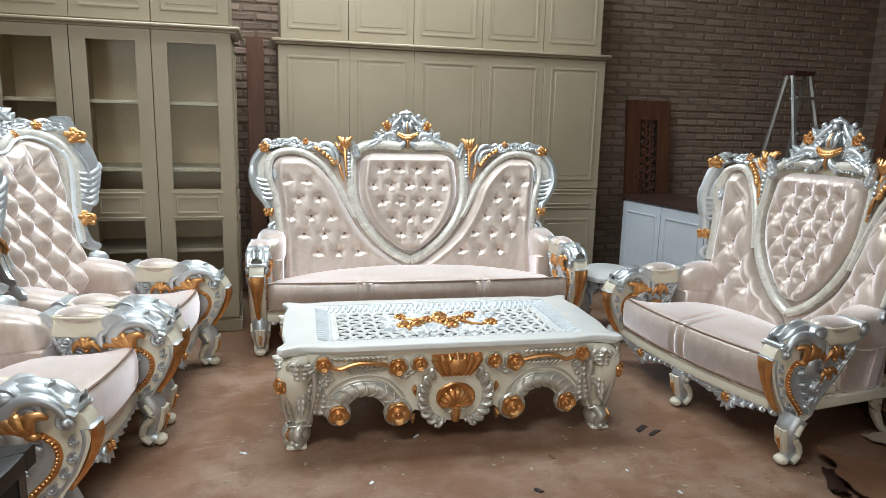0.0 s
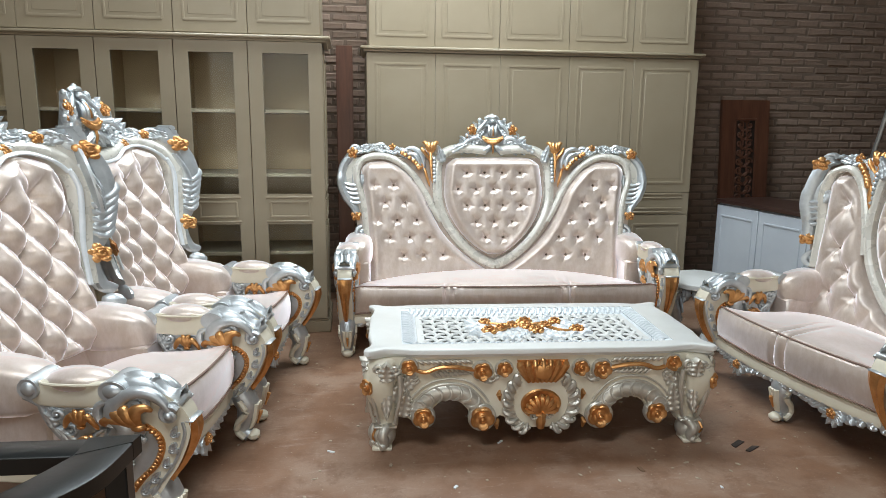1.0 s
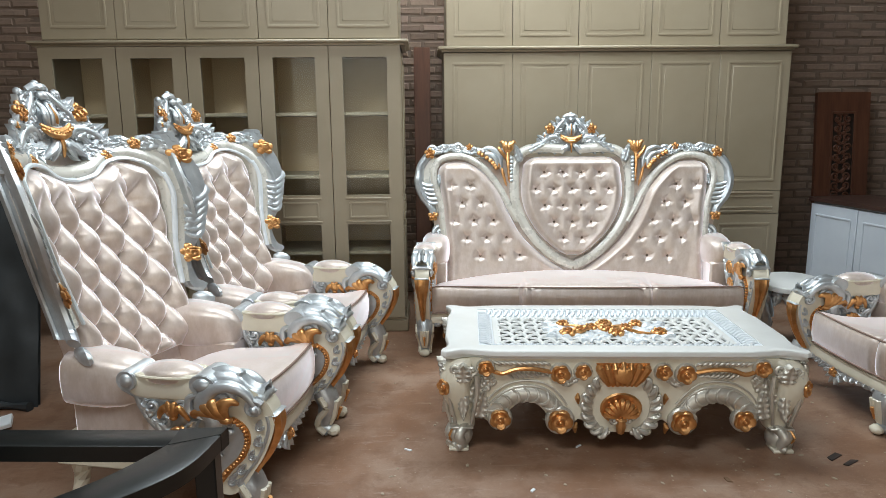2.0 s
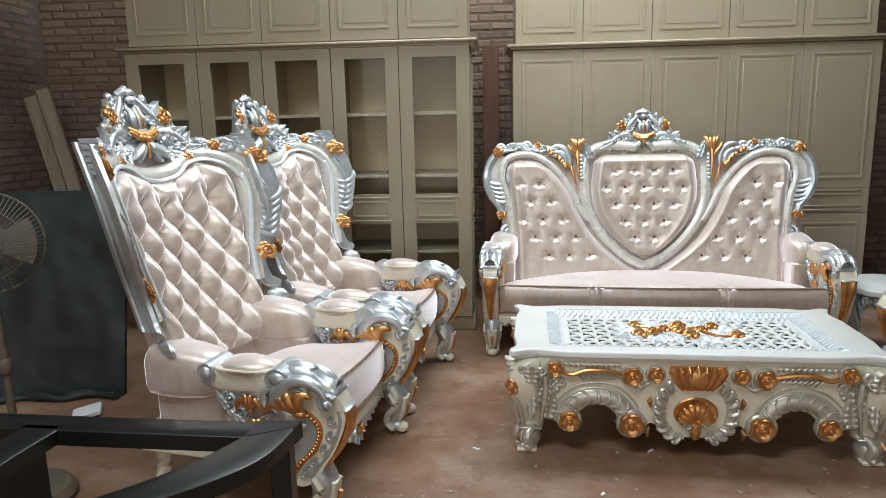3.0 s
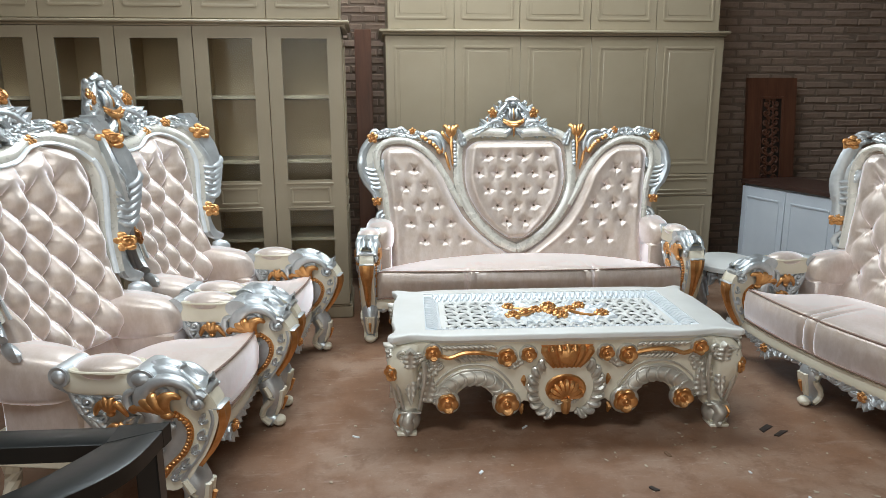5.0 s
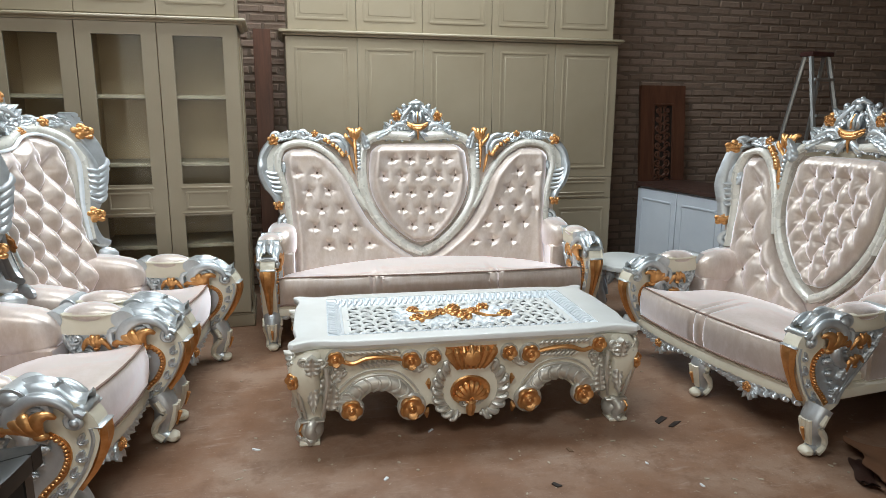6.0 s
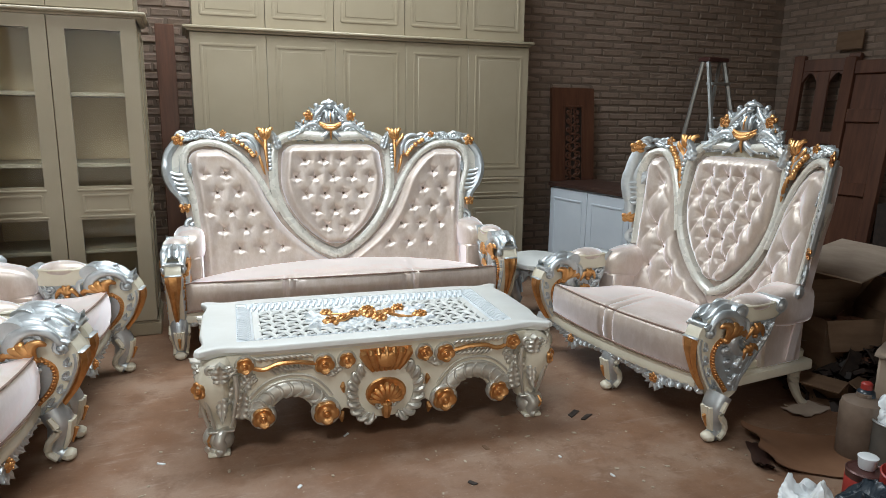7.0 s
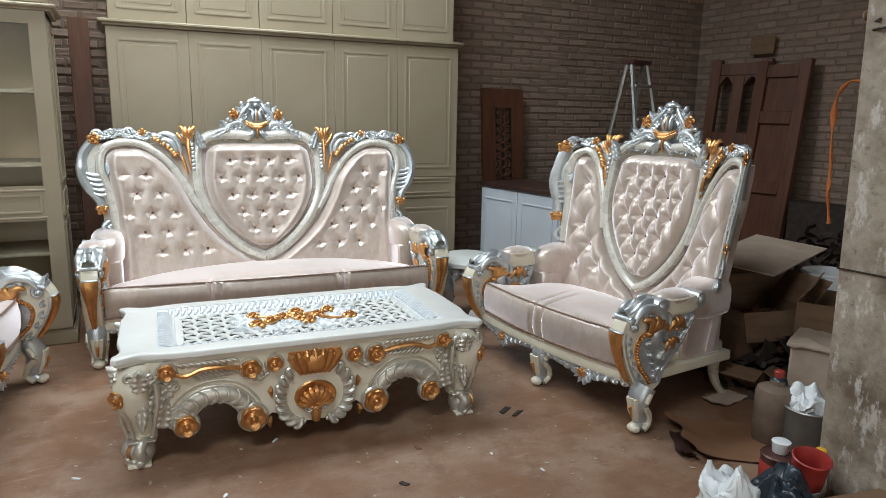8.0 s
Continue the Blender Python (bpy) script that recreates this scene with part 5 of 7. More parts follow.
        for u, v, r in ((e + 0.065, 1.255, 0.04), (-wx(-0.73), 1.295, 0.026), (e + 0.04, 0.82, 0.037), (-wx(-0.52), 1.16, 0.024)):
            q = Geo()
            q.rose(s * u, v, 0.022, r, b)
            part("rose", q, gold, t, "gilt carved rose")
        q = Geo()
        q.beads(smooth_path([(s * -wx(-0.66), 1.255), (s * -wx(-0.58), 1.20), (s * -wx(-0.54), 1.15)], 3), 0.018, 0.045, b)
        q.curl([(s * -wx(-0.50), 1.15, 0.05), (s * -wx(-0.485), 1.09, 0.05), (s * -wx(-0.465), 1.02, 0.04)], 0.011, 0.003, b, 7)
        part("gilt_berry_spray", q, gold, t, "gilt berries")
        cup_flower(t, b, s * (-wx(-0.455) if k > 0.7 else 0.44 * sk), 1.285, -s)
    crown(t, b, 1.33, 0.93)
    SHAPE[0] = None
    return t


def armchair(m, label):
    W, DB = 0.44, 0.06
    t = thing("armchair", m, label, "armchair", "matching carved living room suite")

    def yf(x):
        return -0.345 - 0.05 * max(0.0, 1 - (x / W) ** 2)
    seating_base(t, W, yf, (0.0,), (), (9,), -0.08, 0.065, 0.042)
    lean = 0.30
    b = back_plane(0.25, lean)
    SHAPE[0] = wrap_ear(0.17, 0.49, 0.36, 0.28)
    tab = [(1.20, -0.30, 0.30), (1.185, -0.345, 0.345), (1.12, -0.37, 0.37), (1.0, -0.36, 0.36), (0.85, -0.335, 0.335), (0.65, -0.325, 0.325), (0.44, -0.33, 0.33)]
    tab = smooth_path(tab, 5)
    bt = []
    for r in range(6):
        z = 1.06 - r * 0.105
        cnt = 4 if r % 2 == 0 else 5
        bt += [((i - (cnt - 1) / 2) * 0.145, z) for i in range(cnt)]
    pleats = [((x, z), (x, 1.19)) for x, z in bt[:4]] + [((x, z), (x * 1.35, z + 0.01)) for x, z in bt if abs(x) > 0.2]

    def lobes(x, z):
        return z + (0.035 * math.exp(-((abs(x) - 0.235) / 0.085) ** 2) - 0.030 * math.exp(-(x / 0.11) ** 2)) * ease((z - 0.95) / 0.25)
    part("back_cushion", tufted(tab, 0.44, 1.205, bt, 0.100, 0.022, 0.0, b, 112, 116, 0.08, 0.135, 0.010, pleats, plump=0.060, warp=lobes, lattice=(0.145, 0.105, 0.0725, 1.06)), velvet, t, "deep buttoned blush velvet back")
    buttons_on(t, bt, 0.026, b, 0.007)
    tb = [(0.28, 0.36), (0.5, 0.36), (0.8, 0.375), (0.9, 0.41), (1.0, 0.455), (1.2, 0.475), (1.27, 0.44)]
    part("back_body", back_shell([(z, -w, w) for z, w in tb], 0.28, 1.27, -0.06, -0.006, b), velvet, t)
    tc = [(1.27, 0.42), (1.30, 0.30), (1.34, 0.22)]
    part("crest_board", back_shell([(z, -w, w) for z, w in tc], 1.27, 1.34, -0.07, 0.0, b, 8, 4), silver, t)
    for s in (-1, 1):
        path = smooth_path([(s * 0.345, 0.70), (s * 0.37, 0.85), (s * 0.41, 1.0), (s * 0.43, 1.12), (s * 0.395, 1.225), (s * 0.30, 1.272), (s * 0.20, 1.262), (s * 0.11, 1.215), (s * 0.0, 1.20)], 6)
        mould = part("back_moulding", Geo().band(path, 0.060, -0.01, 0.050, b), pearl, t, "pearly silver moulding")
        lip = [(u - s * 0.026 * min(1.0, abs(u) / 0.2), v - (0.024 if v > 1.19 else 0.0)) for u, v in path]
        part("cord_moulding", Geo().tube([(u, v, 0.050) for u, v in lip], 0.0085, 7, b), pale_silver, mould, "slim silver cord along the cushion")
        q = Geo()
        side = smooth_path([(s * 0.465, 1.33, 0.0), (s * 0.515, 1.19, 0.0), (s * 0.505, 1.03, 0.0), (s * 0.445, 0.90, 0.0), (s * 0.385, 0.80, 0.0), (s * 0.385, 0.70, 0.0), (s * 0.42, 0.66, 0)], 5)
        q.tube(side, 0.028, 8, b)
        outer = smooth_path([(s * 0.465, 1.345, 0), (s * 0.505, 1.17, 0), (s * 0.49, 1.02, 0), (s * 0.43, 0.90, 0), (s * 0.392, 0.80, 0), (s * 0.39, 0.70, 0), (s * 0.40, 0.665, 0)], 5)
        for i in range(len(outer) - 1):
            (u, v, _), (u2, v2, _) = outer[i], outer[i + 1]
            q.add([(u, v, 0.03), (u2, v2, 0.03), (u2, v2, -DB), (u, v, -DB), (u - s * 0.025, v, 0.03), (u2 - s * 0.025, v2, 0.03), (u2 - s * 0.025, v2, -DB), (u - s * 0.025, v, -DB)], [(0, 1, 2, 3), (4, 5, 6, 7), (0, 1, 5, 4), (3, 2, 6, 7)], b)
        q.tube([(u, v, -DB) for u, v, _ in outer], 0.014, 6, b)
        for i in range(6):
            q.tube([(s * (0.475 + 0.006 * i), 1.345 - i * 0.021, 0.035 - 0.004 * i), (s * (0.475 + 0.006 * i), 1.345 - i * 0.021, -0.04)], 0.013, 7, b)
        wing = [(0.84, 0.36, 0.40), (0.92, 0.37, 0.44), (1.02, 0.40, 0.495), (1.15, 0.41, 0.51), (1.26, 0.36, 0.475), (1.31, 0.26, 0.45)]
        wing = smooth_path(wing, 4)
        part("wing_panel", back_shell([(z, s * a_ if s > 0 else -c_, c_ if s > 0 else -a_) for z, a_, c_ in wing], 0.84, 1.31, -0.03, 0.014, b, 16, 18), pearl, t, "pearly silver side panel")
        inner = smooth_path([(s * 0.445, 1.20, 0.02), (s * 0.475, 1.10, 0.02), (s * 0.465, 1.0, 0.02), (s * 0.42, 0.92, 0.02)], 5)
        q.tube(inner, 0.018, 7, b)
        feathers(q, s, 0.485, 1.02, b, 6, 1.05, 0.10)
        q.blob(s * 0.40, 0.61, 0.02, 0.036, 0.036, 0.036, b)
        top = smooth_path([(s * 0.48, 1.285), (s * 0.39, 1.31), (s * 0.27, 1.315), (s * 0.15, 1.29)], 4)
        running_leaves(q, top, b)
        part("side_carving", q, silver, t, "silver painted leaf and scroll carving")
        for u, v, r in ((0.48, 1.255, 0.042), (0.34, 1.31, 0.026), (0.20, 1.26, 0.026), (0.40, 0.82, 0.042)):
            q = Geo()
            q.rose(s * u, v, 0.03, r, b)
            part("rose", q, gold, t, "gilt carved rose")
    crown(t, b, 1.345, 0.95)
    SHAPE[0] = None
    return t


sofa = settle("sofa", pose(0.909, 4.67, 0, 0, 0, -3.6), "ornate blush velvet three seat sofa with ivory, silver and gilt carving", 1.085, (0.37,), (), (-0.55, 0.0, 0.55), 0.05, "sofa")
settee = settle("settee", pose(2.475, 3.138, 0, 0, 0, -84.0), "ornate blush velvet two seat settee with silver and gilt carving", 0.66, (0.0,), (0.0,), (-0.33, 0.33), 0.07, "settee", 0.80, 0.66, 0.235, 0.19, 0.085, -0.045, -0.01, 0.03)
chair_near = armchair(pose(-1.12, 2.897, 0, 0, 0, 78.4) @ Matrix.Diagonal((1.06, 1.06, 1.06, 1)), "ornate blush velvet wing armchair beside a black frame")
chair_far = copy_thing(chair_near, pose(-0.95, 3.887, 0, 0, 0, 78.6))
chair_far["label"] = "ornate blush velvet wing armchair beside the glazed bookcase"


# ---------------- carved coffee table ----------------
def coffee_table(m):
    t = thing("coffee_table", m, "long ivory carved coffee table with silver and gilt ornament", "coffee table")
    L, D, H = 0.79, 0.385, 0.48
    corner = [(L - 0.32, D), (L - 0.24, D - 0.002), (L - 0.17, D - 0.014), (L - 0.115, D - 0.026), (L - 0.07, D - 0.021), (L - 0.035, D - 0.002), (L - 0.008, D + 0.008), (L + 0.014, D - 0.004), (L + 0.013, D - 0.028), (L - 0.006, D - 0.058), (L - 0.016, D - 0.10), (L - 0.010, D - 0.16), (L, D - 0.22)]
    o = []
    for sx, sy in ((1, -1), (1, 1), (-1, 1), (-1, -1)):
        c = [(sx * a_, sy * b_) for a_, b_ in corner]
        o += c[::-1] if sx * sy > 0 else c
    a, c = L - 0.155, D - 0.085
    n = len(o)
    inn = [(max(-a, min(a, u)), max(-c, min(c, v))) for u, v in o]
    zt = H

    def ring(z, k, dz=0.0):
        return [(u - math.copysign(k, u), v - math.copysign(k, v), z) for u, v in o]
    lay = [ring(zt - 0.044, 0.03), ring(zt - 0.040, 0.014), ring(zt - 0.028, 0.008), ring(zt - 0.024, 0.0), ring(zt - 0.008, 0.0), ring(zt - 0.002, 0.003), ring(zt, 0.008), [(u, v, zt) for u, v in inn], [(u, v, zt - 0.02) for u, v in inn]]
    q = Geo().add([p for r in lay for p in r], [(r * n + i, r * n + (i + 1) % n, (r + 1) * n + (i + 1) % n, (r + 1) * n + i) for r in range(len(lay) - 1) for i in range(n)])
    q.box(-L + 0.06, L - 0.06, -D + 0.05, D - 0.05, zt - 0.075, zt - 0.05)
    top = part("tabletop", q, white_top, t, "ivory lacquered top with eared corners")
    q = Geo()
    band = 0.075
    for sv in (-1, 1):
        q.add([(-a, sv * c, zt - 0.003), (a, sv * c, zt - 0.003), (a - band, sv * (c - band * 0.85), zt - 0.026), (-a + band, sv * (c - band * 0.85), zt - 0.026)], [(0, 1, 2, 3)])
        q.add([(sv * a, -c, zt - 0.003), (sv * a, c, zt - 0.003), (sv * (a - band), c - band * 0.85, zt - 0.026), (sv * (a - band), -c + band * 0.85, zt - 0.026)], [(0, 1, 2, 3)])
    nx, ny = 40, 18
    for i in range(nx):
        u = -a + 0.04 + (2 * a - 0.08) * (i + 0.5) / nx
        for sv in (-1, 1):
            q.tube([(u, sv * (c - 0.005), zt - 0.004), (u + 0.010, sv * (c - 0.03), zt - 0.008), (u + 0.002, sv * (c - 0.055), zt - 0.020)], [0.008, 0.013, 0.008], 6, None, 0.7)
            q.blob(u, sv * (c - 0.064), zt - 0.021, 0.008, 0.007, 0.006, None, 6, 4)
    for i in range(ny):
        v = -c + 0.04 + (2 * c - 0.08) * (i + 0.5) / ny
        for su in (-1, 1):
            q.tube([(su * (a - 0.005), v, zt - 0.004), (su * (a - 0.035), v + 0.010, zt - 0.008), (su * (a - 0.062), v + 0.002, zt - 0.020)], [0.008, 0.013, 0.008], 6, None, 0.7)
    part("gadroon_border", q, pale_silver, top, "silver painted gadrooned border")
    a2, c2 = a - band, c - band * 0.85
    q = Geo()
    for su in (-1, 1):
        q.box(min(su * a2, su * (a2 - 0.035)), max(su * a2, su * (a2 - 0.035)), -c2, c2, zt - 0.036, zt - 0.024, 0.003)
        q.box(-a2 + 0.035, a2 - 0.035, min(su * c2, su * (c2 - 0.022)), max(su * c2, su * (c2 - 0.022)), zt - 0.036, zt - 0.0245, 0.003)
    part("inner_frame", q, white_top, top)
    q = Geo()
    a3, c3 = a2 - 0.03, c2 - 0.018
    step = 0.092
    slope = 1.42
    for k in range(-16, 17):
        for sl in (1, -1):
            pts = []
            for i in range(121):
                x = -a3 + 2 * a3 * i / 120
                y = sl * (x * slope) + k * step
                if -c3 <= y <= c3:
                    pts.append((x, y, zt - 0.030 + 0.005 * sl * math.cos(2 * math.pi * x * slope / step)))
            if len(pts) > 1:
                q.tube(pts, 0.0125, 6, None, 0.6)
    part("lattice", q, white_top, top, "woven ivory lattice panel")
    # shade in the gaps, put in as a near-black sheet
    part("lattice_shade", Geo().box(-a2, a2, -c2, c2, zt - 0.050, zt - 0.046), scrap_and_shade, top, "near-black sheet for the shade in the lattice gaps")
    up = Matrix.Identity(4)
    q = Geo()
    for s in (-1, 1):
        for x, y, ln, wd, an in ((0.10, 0.03, 0.22, 0.125, 0.30), (0.10, -0.03, 0.22, 0.125, -0.34), (0.05, 0.06, 0.17, 0.105, 0.85), (0.05, -0.06, 0.16, 0.105, -0.90), (0.15, 0.0, 0.17, 0.10, 0.0)):
            q.leaf(s * x, y, zt - 0.036, ln, wd, an if s > 0 else math.pi - an, up, 4, 0.17)
    for i in range(6):
        q.leaf(0.0, 0.0, zt - 0.032, 0.11, 0.08, i * 1.047 + 0.5, up, 3, 0.2)
    part("bouquet_leaves", q, pale_silver, top, "silver painted carved leaves")
    for x, y in ((0.23, -0.07), (-0.23, -0.07), (0.17, 0.09), (-0.20, 0.08)):
        q = Geo()
        q.tube(smooth_path([(0.0, 0.0, zt - 0.014), (x * 0.3, y * 0.1 + 0.022, zt - 0.012), (x * 0.65, y * 0.7 - 0.016, zt - 0.015), (x, y, zt - 0.020)], 5), 0.008, 7)
        part("gilt_stem", q, gold, top, "gilt carved stem")
    for u, v, r in ((0.0, 0.075, 0.042), (0.0, -0.005, 0.040), (0.035, -0.065, 0.040), (-0.075, 0.02, 0.036), (0.095, 0.015, 0.036), (-0.135, -0.015, 0.032), (-0.20, -0.065, 0.042), (0.24, -0.06, 0.040), (0.16, 0.085, 0.034), (-0.205, 0.085, 0.032)):
        q = Geo()
        q.rose(u, v, zt - 0.017, r, up)
        part("table_rose", q, gold, top, "gilt carved rose")
    # long aprons with two arches and a shell cartouche
    for sy in (-1, 1):
        y0 = sy * (D - 0.035)
        m2 = Matrix(((-sy, 0, 0, 0), (0, 0, sy, y0), (0, 1, 0, 0), (0, 0, 0, 1)))
        lowt = [(0.0, 0.085), (0.10, 0.088), (0.15, 0.12), (0.18, 0.155), (0.21, 0.13), (0.26, 0.105), (0.31, 0.13), (0.345, 0.195), (0.38, 0.222), (0.42, 0.23), (0.46, 0.222), (0.495, 0.19), (0.515, 0.14), (0.545, 0.115), (0.59, 0.13), (0.64, 0.17), (0.68, 0.20)]
        K = 72
        vs, fs = [], []
        for i in range(K + 1):
            u = -0.68 + 1.36 * i / K
            z = interp(lowt, abs(u))[0]
            vs += [(u, z, -0.03), (u, z, -0.004), (u, z + 0.004, 0.0), (u, H - 0.04, 0.014), (u, H - 0.04, -0.03)]
        for i in range(K):
            for j in range(5):
                fs.append((i * 5 + j, i * 5 + (j + 1) % 5, i * 5 + 5 + (j + 1) % 5, i * 5 + 5 + j))
        fs += [tuple(range(5)), tuple(K * 5 + j for j in range(5))]
        ap = part("apron", Geo().add(vs, fs, m2), cream, t, "ivory carved apron with two arches")
        for s in (-1, 1):
            q = Geo()
            arch = smooth_path([(s * 0.575, 0.165), (s * 0.54, 0.218), (s * 0.485, 0.258), (s * 0.42, 0.270), (s * 0.355, 0.258), (s * 0.305, 0.215), (s * 0.275, 0.165)], 6)
            q.band(arch, 0.078, 0.0, 0.026, m2, ((-1, 0), (-0.92, 0.45), (-0.7, 0.72), (-0.35, 0.94), (0, 1), (0.35, 0.94), (0.7, 0.72), (0.92, 0.45), (1, 0)))
            # broad overlapping gadroons along the arch, each with a sunk line at its side
            ne = len(arch) - 1
            for i in range(9):
                a0, a1 = arch[int(ne * i / 9)], arch[min(ne, int(ne * (i + 1.25) / 9))]
                an = math.atan2(a1[1] - a0[1], a1[0] - a0[0])
                nx_, ny_ = -math.sin(an), math.cos(an)
                pts = [(a0[0] + nx_ * d * s + (a1[0] - a0[0]) * f, a0[1] + ny_ * d * s + (a1[1] - a0[1]) * f, h) for d, f, h in ((0.037, 0.0, 0.010), (0.020, 0.40, 0.022), (0.0, 0.52, 0.026), (-0.020, 0.42, 0.022), (-0.037, 0.05, 0.010))]
                q.curl(pts, 0.0075, 0.005, m2, 6)
            rim = [(u + (u - s * 0.42) * 0.24, v + (v - 0.16) * 0.36) for u, v in arch]
            q.band(rim[1:-1], 0.014, 0.0, 0.016, m2)
            rim = [(u + (u - s * 0.42) * 0.40, v + (v - 0.16) * 0.58) for u, v in arch]
            q.band(rim[4:-4], 0.010, 0.004, 0.010, m2)
            # slanting leaflets over and under the gilt rod
            for i in range(10):
                u = 0.32 + 0.024 * i
                q.curl([(s * u, 0.404, 0.008), (s * (u + 0.012), 0.416, 0.016), (s * (u + 0.040), 0.426, 0.012)], 0.0080, 0.003, m2, 7)
            for i in range(8):
                u = 0.36 + 0.022 * i
                q.curl([(s * u, 0.376, 0.006), (s * (u - 0.010), 0.364, 0.014), (s * (u - 0.036), 0.354 - 0.002 * i, 0.010)], 0.0080, 0.003, m2, 7)
            for u, v, ln, wd, a_, lb in ((0.225, 0.325, 0.10, 0.055, 0.35, 4), (0.635, 0.165, 0.13, 0.075, 1.75, 5), (0.665, 0.235, 0.13, 0.075, 1.9, 5), (0.625, 0.285, 0.09, 0.060, 2.3, 4), (0.575, 0.325, 0.08, 0.05, 0.9, 3), (0.20, 0.345, 0.07, 0.04, -0.5, 3)):
                q.leaf(s * u, v, 0.004, ln, wd, (a_ if s > 0 else math.pi - a_), m2, lb, 0.28)
            q.scroll(s * 0.585, 0.335, 0.006, 0.024, 1.2, 0, s, 0.009, m2)
            for v, r in ((0.22, 0.016), (0.19, 0.014), (0.162, 0.012)):
                q.scroll(s * 0.598, v, 0.004, r, 1.1, 1.0, -s, r * 0.4, m2)
            part("arch_carving", q, shaded_silver, ap, "silver painted arch with acanthus leaves")
            q = Geo()
            spine = smooth_path([(s * 0.105, 0.325), (s * 0.142, 0.27), (s * 0.152, 0.205), (s * 0.135, 0.14), (s * 0.09, 0.095), (s * 0.045, 0.088)], 5)
            q.band(spine, [0.05] * 18 + [0.045, 0.042, 0.038, 0.034, 0.03, 0.026, 0.02, 0.016], -0.002, 0.016, m2)
            for i in range(8):
                u, v = spine[1 + i * 3]
                u2, v2 = spine[2 + i * 3]
                an = math.atan2(v - v2, u - u2)
                ca, sa = math.cos(an), math.sin(an)
                r_ = 0.016 - 0.0006 * i
                no = (sa * s, -ca * s)
                p = [(u - no[0] * 0.024 - ca * 0.012, v - no[1] * 0.024 - sa * 0.012, 0.008), (u - no[0] * 0.004 - ca * 0.004, v - no[1] * 0.004 - sa * 0.004, 0.018), (u + no[0] * 0.014 + ca * 0.006, v + no[1] * 0.014 + sa * 0.006, 0.020), (u + no[0] * 0.020 + ca * 0.020, v + no[1] * 0.020 + sa * 0.020, 0.016), (u + no[0] * 0.012 + ca * 0.028, v + no[1] * 0.012 + sa * 0.028, 0.016)]
                q.tube(smooth_path(p, 3), [r_ * f for f in (0.4, 0.55, 0.75, 0.9, 1.0, 1.0, 1.0, 0.95, 0.9, 0.8, 0.75, 0.7, 0.6)], 7, m2)
            q.scroll(s * 0.036, 0.155, 0.02, 0.018, 1.2, 0, s, 0.008, m2)
            part("feather_scroll", q, shaded_silver, ap, "silver painted feather scroll")
        q = Geo()
        q.lathe([(0.092, 0.0), (0.094, 0.010), (0.086, 0.015), (0.08, 0.012), (0.02, 0.016)], 28, m2 @ Matrix.Translation((0, 0.205, 0.0)) @ Matrix.Diagonal((1, 0.78, 1, 1)))
        q.shell(0, 0.165, 0.012, 0.088, m2, 9, 2.7, 1, 1.05)
        q.tube([(0, 0.165, 0.024), (0, 0.13, 0.026), (0, 0.095, 0.016)], [0.014, 0.024, 0.018], 8, m2)
        q.tube([(-0.034, 0.162, 0.022), (0, 0.150, 0.034), (0.034, 0.162, 0.022)], [0.006, 0.010, 0.006], 7, m2)
        part("shell", q, gold, ap, "gilt shell in a round cartouche")
        q = Geo()
        q.plate([(-0.066, 0.312), (0.066, 0.312), (0.105, 0.37), (0.118, 0.42), (-0.118, 0.42), (-0.105, 0.37)], 0.0, 0.016, m2)
        for i in range(7):
            t_ = (i - 3) / 3
            q.tube([(t_ * 0.058, 0.315, 0.014), (t_ * 0.082, 0.355, 0.026), (t_ * 0.105, 0.40, 0.030), (t_ * 0.11, 0.425 - 0.018 * abs(t_), 0.020)], [0.010, 0.017, 0.020, 0.011], 8, m2)
        q.plate([(-0.036, 0.345), (0.0, 0.33), (0.036, 0.345), (0.045, 0.395), (0.02, 0.408), (0.0, 0.40), (-0.02, 0.408), (-0.045, 0.395)], 0.02, 0.046, m2, 0.006)
        part("shell_crown", q, gold, ap, "gilt scallop under the table edge")
        for s in (-1, 1):
            for u, v, r in ((0.54, 0.158, 0.048), (0.272, 0.150, 0.056), (0.605, 0.398, 0.037), (0.275, 0.372, 0.043), (0.176, 0.382, 0.036)):
                q = Geo()
                q.lathe([(r * 1.16, 0.0), (r * 1.18, 0.02), (r * 1.05, 0.028), (0.01, 0.028)], 20, m2 @ Matrix.Translation((s * u, v, 0.0)))
                part("rosette_disc", q, shaded_silver, ap, "silver disc behind a rosette")
                q = Geo()
                q.disc_rose(s * u, v, 0.027, r, m2)
                part("rosette", q, gold, ap, "gilt rosette")
            q = Geo()
            q.tube(smooth_path([(s * 0.58, 0.385, 0.02), (s * 0.53, 0.372, 0.024), (s * 0.47, 0.392, 0.024), (s * 0.39, 0.393, 0.024), (s * 0.31, 0.378, 0.02)], 4), 0.010, 7, m2)
            part("gilt_rod", q, gold, ap)
            q = Geo()
            q.tube([(s * 0.192, 0.275, 0.006), (s * 0.196, 0.255, 0.012), (s * 0.190, 0.225, 0.008)], [0.004, 0.013, 0.004], 6, m2)
            part("gilt_drop", q, gold, ap)
            q = Geo()
            q.tube([(s * 0.195, 0.135, 0.004), (s * 0.205, 0.115, 0.010), (s * 0.200, 0.085, 0.004)], [0.006, 0.015, 0.004], 6, m2)
            part("gilt_drop", q, gold, ap)
